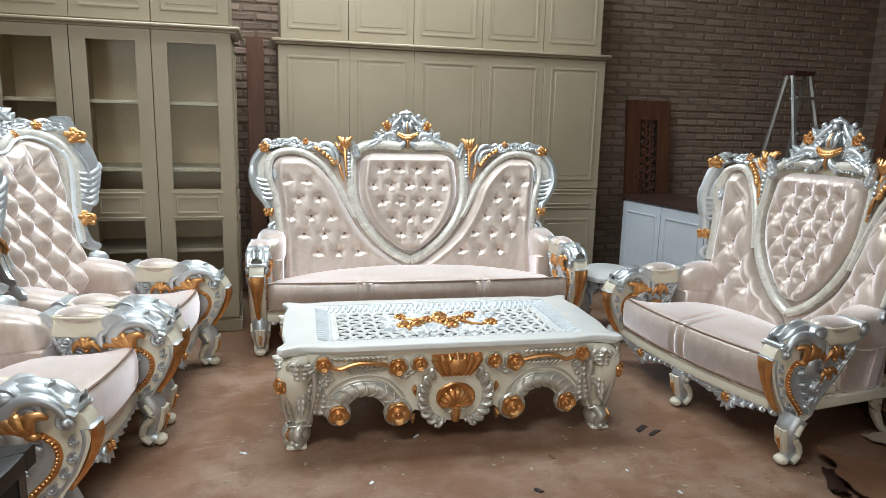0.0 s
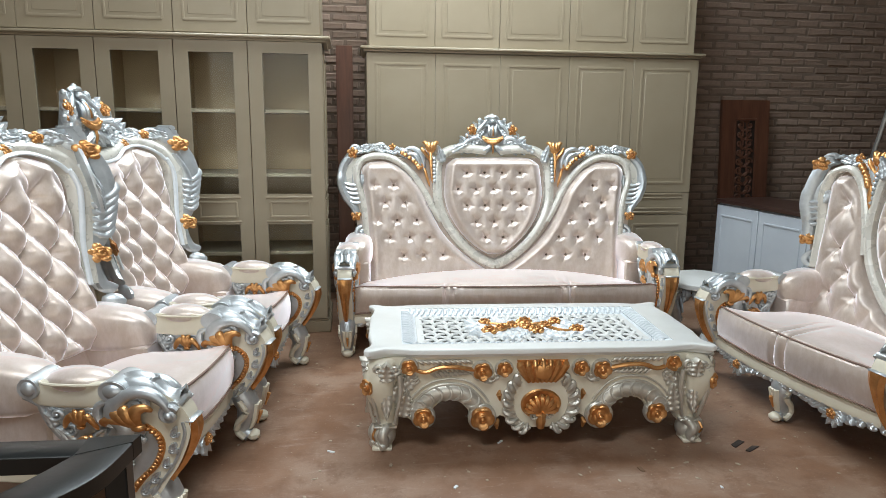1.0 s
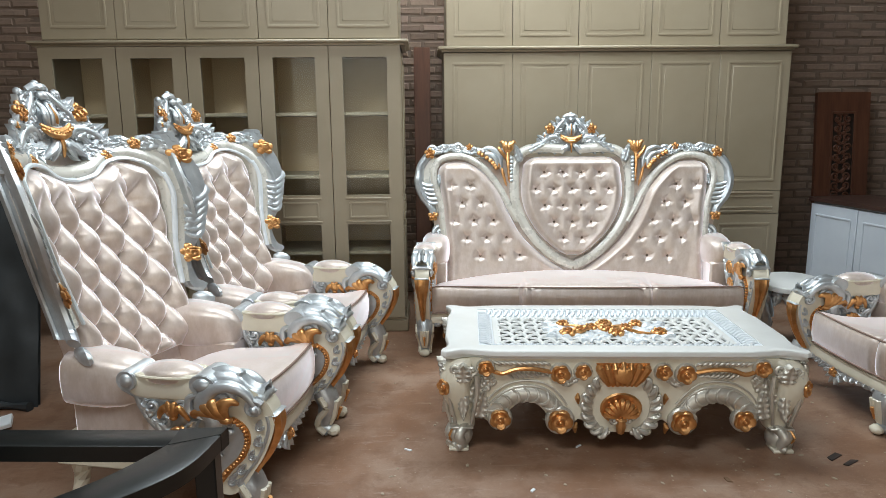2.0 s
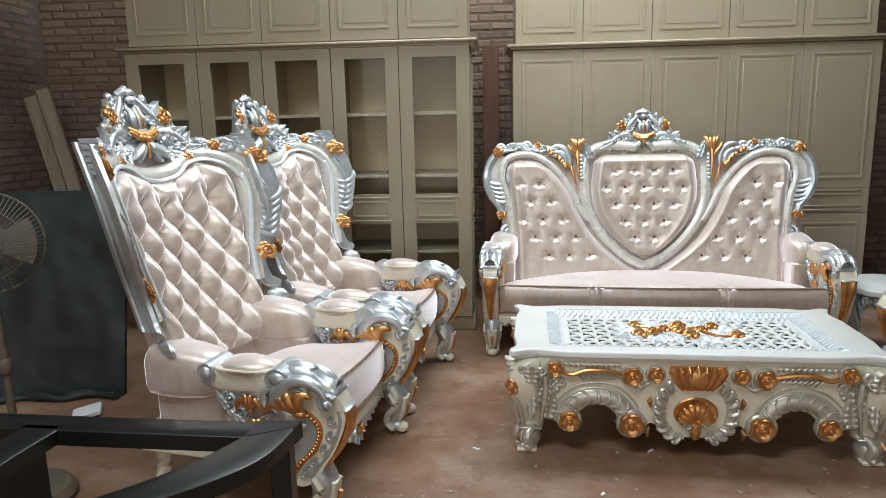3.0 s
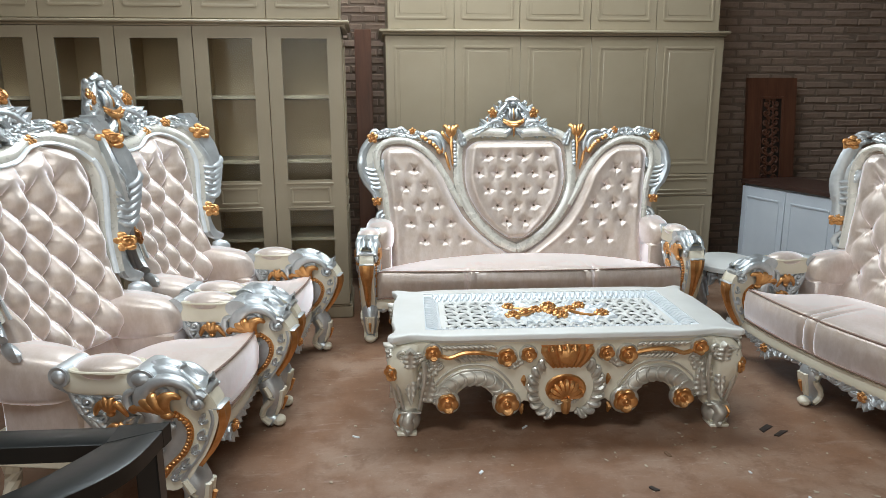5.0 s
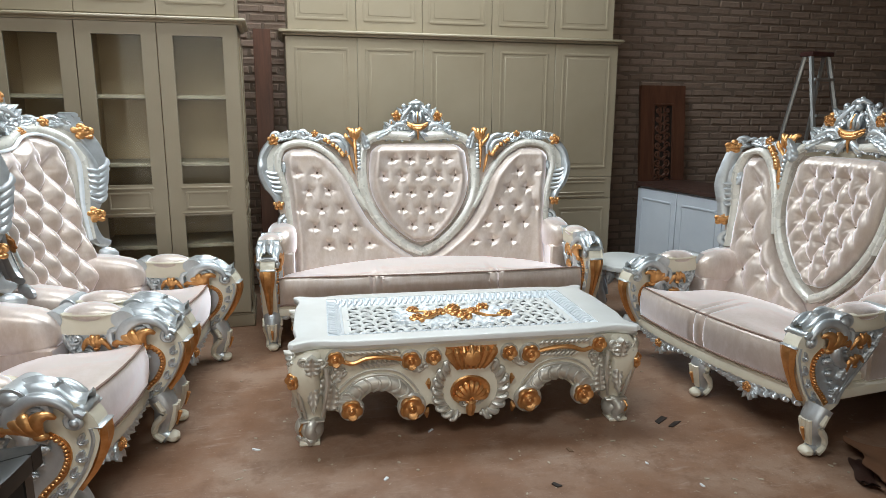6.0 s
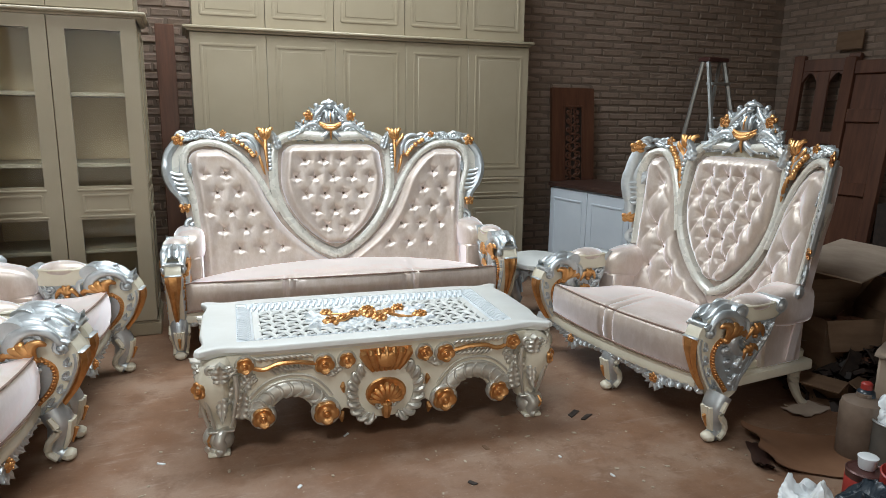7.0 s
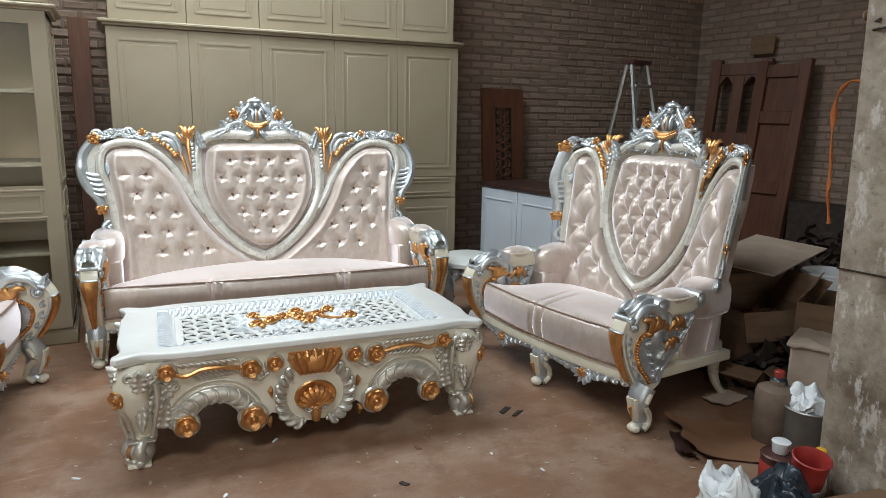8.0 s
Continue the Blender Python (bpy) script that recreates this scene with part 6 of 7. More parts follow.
    for sx in (-1, 1):
        x0 = sx * (L - 0.055)
        m3 = Matrix(((0, 0, sx, x0), (sx, 0, 0, 0), (0, 1, 0, 0), (0, 0, 0, 1)))
        q = Geo().box(min(x0, x0 - sx * 0.03), max(x0, x0 - sx * 0.03), -D + 0.10, D - 0.10, 0.24, H - 0.05, 0.004)
        en = part("end_apron", q, cream, t)
        q = Geo()
        for i in range(9):
            u = -0.24 + i * 0.06
            q.leaf(u, 0.27, 0.0, 0.09, 0.05, math.pi / 2 + (0.4 if u > 0 else -0.4), m3, 3, 0.45)
            q.blob(u, 0.245, 0.0, 0.03, 0.022, 0.018, m3)
        part("end_carving", q, shaded_silver, en, "silver painted leaves")
        q = Geo()
        q.disc_rose(0, 0.34, 0.012, 0.042, m3)
        part("rosette", q, gold, en, "gilt rosette")
    for sx in (-1, 1):
        for sy in (-1, 1):
            x, y = sx * (L - 0.085), sy * (D - 0.075)
            d = Vector((sx * 0.72, sy * 0.69, 0))
            prof = [(0.000, H - 0.045, 0.056), (0.030, 0.40, 0.064), (0.050, 0.33, 0.070), (0.038, 0.25, 0.062), (0.004, 0.17, 0.049), (-0.010, 0.13, 0.046), (-0.002, 0.105, 0.050)]
            pp = smooth_path([(o_, z, r) for o_, z, r in prof], 4)
            vs, fs = [], []
            N = 16
            for o_, z, r in pp:
                for j in range(N):
                    an = 2 * math.pi * j / N
                    cx = math.copysign(abs(math.cos(an)) ** 0.7, math.cos(an)) * r
                    cy = math.copysign(abs(math.sin(an)) ** 0.7, math.sin(an)) * r
                    vs.append((x + d.x * o_ + cx, y + d.y * o_ + cy, z))
            for i in range(len(pp) - 1):
                for j in range(N):
                    fs.append((i * N + j, i * N + (j + 1) % N, i * N + N + (j + 1) % N, i * N + N + j))
            fs += [tuple(range(N)), tuple((len(pp) - 1) * N + j for j in range(N))]
            lg = part("leg", Geo().add(vs, fs), cream, t, "ivory cabriole leg")
            # scrolled foot under a flat ledge
            q = Geo()
            for k_ in (-0.031, 0.0, 0.031):
                ox, oy = -d.y * k_, d.x * k_
                pts = smooth_path([(x + d.x * o_ + ox, y + d.y * o_ + oy, z_) for o_, z_ in ((0.008, 0.108), (0.040, 0.098), (0.058, 0.072), (0.046, 0.044), (0.050, 0.024), (0.070, 0.018))], 4)
                q.tube(pts, [0.020 + 0.006 * math.sin(math.pi * i / (len(pts) - 1)) - 0.004 * i / len(pts) for i in range(len(pts))], 10, None, 1.0, (-d.y, d.x, 0))
            q.blob(x + d.x * 0.010, y + d.y * 0.010, 0.058, 0.050, 0.050, 0.055, None, 14, 8)
            q.box(x + d.x * 0.012 - 0.054, x + d.x * 0.012 + 0.054, y + d.y * 0.012 - 0.054, y + d.y * 0.012 + 0.054, 0.106, 0.116, 0.003)
            part("foot", q, shaded_silver, lg, "silver scrolled foot")
            q = Geo().curl([(x + d.x * 0.064, y + d.y * 0.064, 0.108), (x + d.x * 0.088, y + d.y * 0.088, 0.074), (x + d.x * 0.076, y + d.y * 0.076, 0.044)], 0.006, 0.003, None, 6)
            part("gilt_line", q, gold, lg)
            q = Geo().box(x + d.x * 0.03 - 0.045, x + d.x * 0.03 + 0.045, y + d.y * 0.03 - 0.045, y + d.y * 0.03 + 0.045, 0.0, 0.016, 0.004)
            part("foot_pad", q, cream, lg)
            q = Geo()
            for mm in (Matrix(((-sy, 0, 0, x), (0, 0, sy, y + sy * 0.080), (0, 1, 0, 0), (0, 0, 0, 1))), Matrix(((0, 0, sx, x + sx * 0.080), (sx, 0, 0, y), (0, 1, 0, 0), (0, 0, 0, 1)))):
                for i in range(3):
                    q.leaf(-0.035 + 0.035 * i, 0.36, 0.0, 0.06, 0.042, 1.1 + 0.45 * i, mm, 3, 0.4)
                q.scroll(-0.04, 0.395, 0.0, 0.022, 1.1, 0, 1, 0.009, mm)
                q.scroll(0.04, 0.395, 0.0, 0.022, 1.1, 0, -1, 0.009, mm)
                q.tube(smooth_path([(0.058, 0.37, 0.004), (0.062, 0.29, 0.004), (0.05, 0.21, -0.004), (0.036, 0.13, -0.022)], 4), [0.012] * 5 + [0.010] * 4 + [0.008] * 4, 7, mm)
                q.tube(smooth_path([(-0.058, 0.37, 0.004), (-0.064, 0.29, 0.004), (-0.05, 0.21, -0.008), (-0.034, 0.13, -0.026)], 4), [0.010] * 5 + [0.009] * 4 + [0.007] * 4, 7, mm)
                q.leaf(0.0, 0.27, -0.004, 0.11, 0.05, -math.pi / 2, mm, 4, 0.35)
                q.leaf(0.0, 0.345, 0.002, 0.085, 0.075, math.pi / 2, mm, 4, 0.40)
            part("leg_carving", q, shaded_silver, lg, "silver painted leg carving")
            q = Geo()
            mm = Matrix.Translation((x + d.x * 0.118, y + d.y * 0.118, 0.315)) @ Vector((0, 0, 1)).rotation_difference(d).to_matrix().to_4x4()
            q.disc_rose(0, 0, 0, 0.038, mm)
            part("leg_rosette", q, gold, lg, "gilt rosette on the knee")
    return t


coffee_table(pose(0.765, 3.33, 0, 0, 0, -3.5))

# ---------------- furniture and clutter along the walls ----------------
def side_table():
    t = thing("corner_table", pose(2.24, 4.36, 0, 0, 0, -30), "small ivory topped corner table with dark silver legs", "side table")
    o = []
    for i in range(40):
        a = 2 * math.pi * i / 40
        r = 0.25 + 0.02 * math.cos(4 * a)
        o.append((r * math.cos(a), r * math.sin(a)))
    part("tabletop", Geo().plate(o, 0.415, 0.45, None, 0.008), white_top, t, "ivory lacquered top")
    for i in range(4):
        a = math.pi / 4 + i * math.pi / 2
        c, s = math.cos(a), math.sin(a)
        pts = smooth_path([(c * 0.2, s * 0.2, 0.415), (c * 0.24, s * 0.24, 0.34), (c * 0.17, s * 0.17, 0.16), (c * 0.2, s * 0.2, 0.05), (c * 0.25, s * 0.25, 0.015)], 4)
        q = Geo().tube(pts, [float(v) for v in np.interp(np.linspace(0, 1, len(pts)), [0, 0.3, 0.7, 1], [0.05, 0.05, 0.026, 0.03])], 9)
        part("leg", q, silver, t, "silver carved leg")
    q = Geo()
    for i in range(20):
        a = 2 * math.pi * i / 20
        m = Matrix.Rotation(a, 4, "Z") @ Matrix.Translation((0.215, 0, 0)) @ Matrix(((0, 0, 1, 0), (1, 0, 0, 0), (0, 1, 0, 0), (0, 0, 0, 1)))
        q.leaf(0, 0.40, 0, 0.08, 0.06, -math.pi / 2, m, 3, 0.5)
    part("skirt_carving", q, silver, t, "silver leaf skirt")


side_table()


def leaning_board():
    q = Geo().box(-0.065, 0.065, -0.02, 0.02, 0, 2.06, 0.004)
    ob = part("leaning_board", q, red_wood, None)
    ob.matrix_world = pose(-0.135, 5.62, 0, -2.5, 0, 0)
    tagged(ob, "long reddish brown board leaning on the brick wall", "board")


leaning_board()


def carved_panel():
    t = thing("carved_door_panel", pose(3.40, 5.74, 0, -5.0, 0, 0), "dark mahogany door leaf with a fretwork panel, leaning", "door panel")
    w, h = 0.225, 1.70
    q = Geo().grid_frame([-w, -0.10, 0.10, w], [0.0, 0.16, h - 0.17, h], {(1, 1)}, -0.02, 0.02)
    part("door_frame", q, red_wood, t, smooth=False)
    part("panel_back", Geo().box(-0.105, 0.105, 0.0, 0.012, 0.155, h - 0.165), scrap_and_shade, t, "dark panel behind the fretwork")
    q = Geo()
    m = Matrix.Translation((0, -0.004, 0)) @ FRONT
    for j in range(17):
        z = 0.20 + j * 0.08
        for s in (-1, 1):
            q.scroll(s * 0.045, z, 0, 0.036, 1.2, 0.5 * j, s, 0.009, m)
            q.leaf(s * 0.01, z + 0.03, 0, 0.06, 0.03, math.pi / 2 - s * 0.7, m, 2, 0.4)
    part("fretwork", q, red_wood, t, "carved scrolling fretwork")
    q = Geo()
    for lp in ([(-0.10, 0.16), (-0.10, h - 0.17)], [(0.10, 0.16), (0.10, h - 0.17)], [(-0.10, 0.16), (0.10, 0.16)], [(-0.10, h - 0.17), (0.10, h - 0.17)]):
        q.band(lp, 0.02, 0.022, 0.008, FRONT)
    part("panel_bead", q, red_wood, t)


carved_panel()


def white_cabinet():
    m = pose(2.955, 5.44, 0, 0, 0, -83)
    c = thing("white_cabinet", m, "low white cabinet with a dark worktop beside the brick wall", "cabinet")
    L = 1.5
    part("body", Geo().box(0, L, 0.022, 0.5, 0.0, 0.835, 0.003), white_paint, c)
    part("worktop", Geo().box(-0.012, L + 0.012, -0.015, 0.52, 0.835, 0.87, 0.004), dark_top, c, "dark stained worktop")
    n = 3
    for i in range(n):
        x0, x1 = L * i / n + 0.004, L * (i + 1) / n - 0.004
        d = part("door", Geo().box(x0, x1, 0.0, 0.02, 0.06, 0.82, 0.003), white_paint, c)
        q = Geo()
        mm = FRONT
        a, b_, e, f = x0 + 0.06, x1 - 0.06, 0.13, 0.735
        lp = [(a, e), (b_, e), (b_, f), (a, f), (a, e)]
        for k in range(4):
            q.band([lp[k], lp[k + 1]], 0.016, 0, 0.006, mm)
        part("door_moulding", q, white_paint, d)


white_cabinet()


def ladder():
    t = thing("step_ladder", pose(4.50, 5.28, 0, 0, 0, 8), "dull aluminium folding step ladder", "ladder")
    h = 1.95
    for s in (-1, 1):
        part("front_rail", Geo().tube([(s * 0.24, -0.45, 0), (s * 0.10, -0.02, h)], 0.022, 6), alu, t)
        part("rear_rail", Geo().tube([(s * 0.24, 0.38, 0), (s * 0.11, 0.03, h - 0.02)], 0.018, 6), alu, t)
    for i in range(6):
        k = (i + 0.7) / 6.4
        w = 0.24 - 0.14 * k
        y = -0.45 + 0.43 * k
        part("step", Geo().box(-w, w, y - 0.04, y + 0.04, h * k - 0.012, h * k + 0.012, 0.003), alu, t)
    part("top_cap", Geo().box(-0.13, 0.13, -0.06, 0.07, h - 0.02, h + 0.02, 0.006), dark_tin, t, "dark plastic top cap")


ladder()


def timber_frame(name, m, w, h, bars, arch, label):
    """A tall joined frame with rails, leaning on the wall."""
    t = thing(name, m, label, "furniture part")
    part("stile", Geo().box(-w, -w + 0.11, -0.03, 0.03, 0, h, 0.005), red_wood, t)
    part("stile", Geo().box(w - 0.11, w, -0.03, 0.03, 0, h, 0.005), red_wood, t)
    for z in bars:
        part("rail", Geo().box(-w + 0.111, w - 0.111, -0.026, 0.026, z, z + 0.12, 0.005), red_wood, t)
    top = bars[-2] if arch else bars[-1]
    part("back_panel", Geo().box(-w + 0.112, w - 0.112, 0.010, 0.024, bars[0] + 0.121, top - 0.002), red_wood, t, "thin dark back panel", False)
    if arch:
        part("mid_stile", Geo().box(-0.06, 0.06, -0.027, 0.008, bars[0] + 0.121, bars[-1] - 0.001, 0.005), red_wood, t)
        q = Geo()
        for s in (-1, 1):
            x0, x1 = (0.061, w - 0.111)
            pts = [(s * (x0 + (x1 - x0) * i / 8), bars[-1] - 0.001) for i in range(9)]
            low = [(s * (x0 + (x1 - x0) * i / 8), bars[-1] - 0.10 + 0.085 * math.sin(math.pi * i / 8)) for i in range(8, -1, -1)]
            q.plate(pts + low, -0.02, 0.02, FRONT)
        part("arched_head", q, red_wood, t)
    return t


timber_frame("timber_door_frame", pose(5.66, 5.22, 0, -6, 0, -78), 0.32, 2.06, (0.05, 0.62, 1.2, 1.90), True, "tall reddish timber frame with an arched opening, leaning")
timber_frame("timber_shelf_frame", pose(5.58, 4.70, 0, -7, 0, -84), 0.27, 2.02, (0.03, 0.75, 1.42, 1.86), False, "dark reddish timber shelf side, leaning on the wall")
ob = part("pale_board", Geo().box(-0.14, 0.14, -0.008, 0.008, 0, 0.17, 0.003), card)
ob.matrix_world = pose(5.93, 5.10, 2.09, -3, 0, -90)
tagged(ob, "small pale board resting on the timber frame", "board")
# plain near-black box in place of the dark brown shadow by the wall
ob = part("wall_shadow_box", Geo().box(-0.5, 0.5, -0.1, 0.1, 0, 0.75, 0.01), scrap_and_shade)
ob.matrix_world = pose(5.5, 3.7, 0, 0, 0, -86)
tagged(ob, "dark box standing in for the brown shadow by the wall", "timber")


def post():
    t = thing("roof_post", pose(2.44, 1.75, 0, 0, -2.4, 6), "weathered whitewashed roof post with peeling paint", "post")
    o = [(0, 0), (0.28, 0), (0.30, 0.02), (0.30, 0.24), (0.28, 0.26), (0.02, 0.26), (0, 0.24)]

    def fn(i, z):
        u, v = o[i]
        k = noise.noise((u * 5, v * 5 + i, z * 2.2)) * 0.010
        return (u + k, -v + 0.0 + k, z)
    zs = [4.0 * j / 46 for j in range(47)]
    n = len(o)
    q = Geo().add([fn(i, z) for z in zs for i in range(n)], [(j * n + i, j * n + (i + 1) % n, (j + 1) * n + (i + 1) % n, (j + 1) * n + i) for j in range(46) for i in range(n)])
    part("shaft", q, post_mat, t)
    q = Geo()
    q.tube(smooth_path([(-0.01, -0.05, 1.78), (0.05, 0.012, 1.77), (0.2, 0.012, 1.785), (0.31, 0.01, 1.80)], 4), 0.006, 6)
    q.tube(smooth_path([(-0.012, -0.2, 1.76), (-0.012, -0.05, 1.75), (0.05, 0.015, 1.745)], 4), 0.005, 6)
    part("wire", q, scrap_and_shade, t, "black wire tied round the post")
    q = Geo()
    for i in range(4):
        q.blob(0.03 + 0.05 * i, 0.012, 1.80 + 0.02 * (i % 2), 0.03, 0.014, 0.02)
    part("rag_knot", q, card, t, "knotted rag")
    q = Geo()
    for z in (0.9,):
        q.box(-0.006, 0.306, -0.27, 0.006, z, z + 0.006)
    part("joint", q, scrap_and_shade, t)


post()


def strap():
    pts = smooth_path([(4.50, 3.10, 1.70), (4.46, 3.17, 1.70), (4.45, 3.235, 1.60), (4.46, 3.25, 1.40), (4.47, 3.235, 1.15), (4.48, 3.235, 0.95), (4.48, 3.20, 0.74)], 6)
    t = thing("hanging_strap", pose(0, 0, 0), "frayed orange cloth strap hanging from a beam", "strap")
    part("cloth", Geo().tube(pts, [0.016 + 0.006 * math.sin(i * 0.9) for i in range(len(pts))], 8, None, 0.6), orange_rope, t)
    part("cord", Geo().tube([(4.50, 3.10, 1.70), (4.5, 2.6, 1.85), (4.52, 1.9, 2.2), (4.55, 1.6, 4.0)], 0.006, 5), scrap_and_shade, t)


strap()


def open_box(m, w, d, h, label, flaps=((0, -110), (1, -60)), tint=None):
    """A cardboard box with walls and bent flaps."""
    t = thing("cardboard_box", m, label, "box", "cardboard boxes by the post")
    e = 0.006
    part("base", Geo().box(-w, w, -d, d, 0, e), card, t, smooth=False)
    for s in (-1, 1):
        part("side", Geo().box(min(s * w, s * (w - e)), max(s * w, s * (w - e)), -d, d, e, h), card, t, smooth=False)
        part("side", Geo().box(-w + e, w - e, min(s * d, s * (d - e)), max(s * d, s * (d - e)), e, h), card, t, smooth=False)
    for which, ang in flaps:
        q = Geo().box(-w, w, -0.003, 0.003, 0, d * 0.95) if which < 2 else Geo().box(-d, d, -0.003, 0.003, 0, w * 0.9)
        f = part("flap", q, card, t, smooth=False)
        if which == 0:
            f.matrix_local = pose(0, -d, h, -ang, 0, 0)
        elif which == 1:
            f.matrix_local = pose(0, d, h, ang, 0, 0)
        elif which == 2:
            f.matrix_local = pose(w, 0, h, 0, 0, 90) @ pose(0, 0, 0, -ang, 0, 0)
        else:
            f.matrix_local = pose(-w, 0, h, 0, 0, 90) @ pose(0, 0, 0, ang, 0, 0)
    return t


open_box(pose(3.30, 2.785, 0, 0, 0, -12), 0.22, 0.17, 0.40, "open brown cardboard box with raised flaps", ((0, -160), (1, 20), (2, -40)))
open_box(pose(3.62, 3.20, 0, 0, 0, 18), 0.24, 0.20, 0.575, "large brown cardboard box under a flat sheet", ((0, -170),))
open_box(pose(3.52, 2.50, 0, 0, 0, 28), 0.20, 0.13, 0.48, "tall open cardboard box standing before a bucket", ((0, -150), (1, 35)))
open_box(pose(3.08, 2.60, 0, 0, 0, 20), 0.14, 0.11, 0.15, "torn low cardboard box full of scraps", ((0, -120), (3, -100)))
t = thing("cardboard_sheet", pose(3.56, 2.97, 0.64, 4, -3, 18), "flat cardboard sheet lying on a box", "cardboard")
part("sheet", Geo().box(-0.43, 0.43, -0.22, 0.22, -0.004, 0.004), pale_card, t, smooth=False)
t = thing("tall_cardboard_box", pose(3.06, 2.21, 0, 0, 0, 25), "upright closed cardboard box with a torn pale top", "box", "cardboard boxes by the post")
part("body", Geo().box(-0.13, 0.13, -0.11, 0.11, 0, 0.385, 0.012), pale_card, t)
wv = Geo().sheet(lambda u, v: (-0.145 + 0.29 * u, -0.125 + 0.25 * v, 0.392 + 0.012 * noise.noise((u * 4, v * 4, 3.0)) - 0.05 * max(0.0, 0.14 - v) * 4 - 0.03 * max(0.0, 0.12 - u) * 4), 14, 14)
wv.sheet(lambda u, v: (-0.145 + 0.29 * u, -0.125 + 0.25 * v, 0.386 + 0.012 * noise.noise((u * 4, v * 4, 3.0)) - 0.05 * max(0.0, 0.14 - v) * 4 - 0.03 * max(0.0, 0.12 - u) * 4), 14, 14)
part("torn_top", wv, pale_card, t, "torn pale paper top")
part("tape", Geo().box(-0.01, 0.03, -0.114, -0.1105, 0.16, 0.36), card, t)


def scraps(name, m, n, sx, sy, h, mat, label, seed):
    """A heap of crumpled offcuts."""
    rnd = random.Random(seed)
    q = Geo()
    for i in range(n):
        x, y = rnd.gauss(0, sx), rnd.gauss(0, sy)
        z = max(0.0, h * (1 - (x / (2 * sx)) ** 2 - (y / (2 * sy)) ** 2)) * rnd.random()
        r = Euler((rnd.uniform(-1, 1), rnd.uniform(-1, 1), rnd.uniform(0, 6))).to_matrix().to_4x4()
        a, b_ = rnd.uniform(0.03, 0.09), rnd.uniform(0.012, 0.04)
        q.add([(-a, -b_, 0), (0, -b_ * 1.1, 0.02), (a, -b_, 0), (a, b_, 0.004), (0, b_ * 0.9, 0.024), (-a, b_, 0), (-a, -b_, 0.006), (0, -b_, 0.028), (a, -b_, 0.008)], [(0, 1, 4, 5), (1, 2, 3, 4), (0, 6, 7, 1), (1, 7, 8, 2)], Matrix.Translation((x, y, z + 0.03)) @ r)
    ob = part(name, q, mat)
    ob.matrix_world = m
    tagged(ob, label, "scraps", kind="stuff")


scraps("scrap_heap", pose(3.25, 2.52, 0, 0, 0, -40), 190, 0.17, 0.10, 0.24, scrap_and_shade, "dark heap of crumpled offcuts beside the boxes", 3)
scraps("scrap_heap", pose(3.30, 2.785, 0.18, 0, 0, -12), 90, 0.09, 0.07, 0.14, red_wood, "brown offcuts filling an open box", 4)
scraps("scrap_heap", pose(4.45, 3.2, 0.0, 0, 0, -30), 200, 0.26, 0.2, 0.7, scrap_and_shade, "dark tangle of scrap by the wall", 8)


def bucket():
    t = thing("white_bucket", pose(4.0, 2.84, 0.0), "white plastic bucket of offcuts standing among boxes", "bucket")
    part("body", Geo().lathe([(0.12, 0), (0.125, 0.02), (0.15, 0.50), (0.158, 0.505), (0.158, 0.52), (0.145, 0.52), (0.14, 0.46), (0.02, 0.45)], 24), plastic_white, t)
    part("handle", Geo().tube([(0.16 * math.cos(a), 0.16 * math.sin(a) * 0.4 - 0.1, 0.47 - 0.12 * math.sin(a)) for a in [math.pi * i / 12 for i in range(13)]], 0.004, 6), alu, t)


bucket()


def jerrycan():
    t = thing("water_container", pose(2.62, 2.10, 0, 0, 0, 20), "dusty brown plastic water container with a red cap", "container")
    prof = [(0.075, 0.0), (0.083, 0.012), (0.086, 0.1), (0.083, 0.13), (0.087, 0.15), (0.087, 0.23), (0.08, 0.255), (0.05, 0.27), (0.03, 0.275), (0.03, 0.29)]
    part("body", Geo().lathe(prof, 28), beige_plastic, t)
    part("neck", Geo().lathe([(0.04, 0.268), (0.034, 0.295), (0.022, 0.305)], 18, Matrix.Translation((0.02, 0, 0))), navy, t, "dark plastic neck")
    part("cap", Geo().lathe([(0.022, 0.30), (0.023, 0.304), (0.023, 0.328), (0.017, 0.334)], 18, Matrix.Translation((0.02, 0, 0))), red_plastic, t, "red screw cap")


jerrycan()


def crumpled_bag(name, m, r, h, mat, label, seed, cat="plastic bag"):
    """A thin crumpled bag: a closed skin with sharp irregular folds."""
    def fn(s, t):
        a = 2 * math.pi * s
        v = t * math.pi
        rr = math.sin(v) ** 0.6
        p = Vector((math.cos(a) * rr, math.sin(a) * rr, 0.5 - 0.5 * math.cos(v)))
        o = Vector((seed, 0.3 * seed, 0))
        k = 1 + 0.32 * noise.noise(p * 1.9 + o) + 0.30 * (0.4 - abs(noise.noise(p * 4.2 + o))) + 0.12 * (0.3 - abs(noise.noise(p * 9.0 - o)))
        z = p.z * h * (1 + 0.55 * noise.noise(p * 1.7 - o)) + 0.10 * h * abs(noise.noise(p * 6.0 + o)) * p.z
        lean = 0.25 * r * p.z * noise.noise(o)
        return (p.x * r * k + lean, p.y * r * k, max(0.0, z))
    ob = part(name, Geo().sheet(fn, 64, 40), mat)
    ob.matrix_world = m
    return tagged(ob, label, cat)


crumpled_bag("plastic_bag", pose(1.95, 1.77, 0, 0, 0, 30), 0.095, 0.16, plastic_white, "crumpled thin white plastic bag on the floor", 2.0)
crumpled_bag("plastic_bag", pose(2.13, 1.68, 0, 0, 0, 10), 0.10, 0.14, navy, "blue black plastic bag with a knotted top", 7.0)


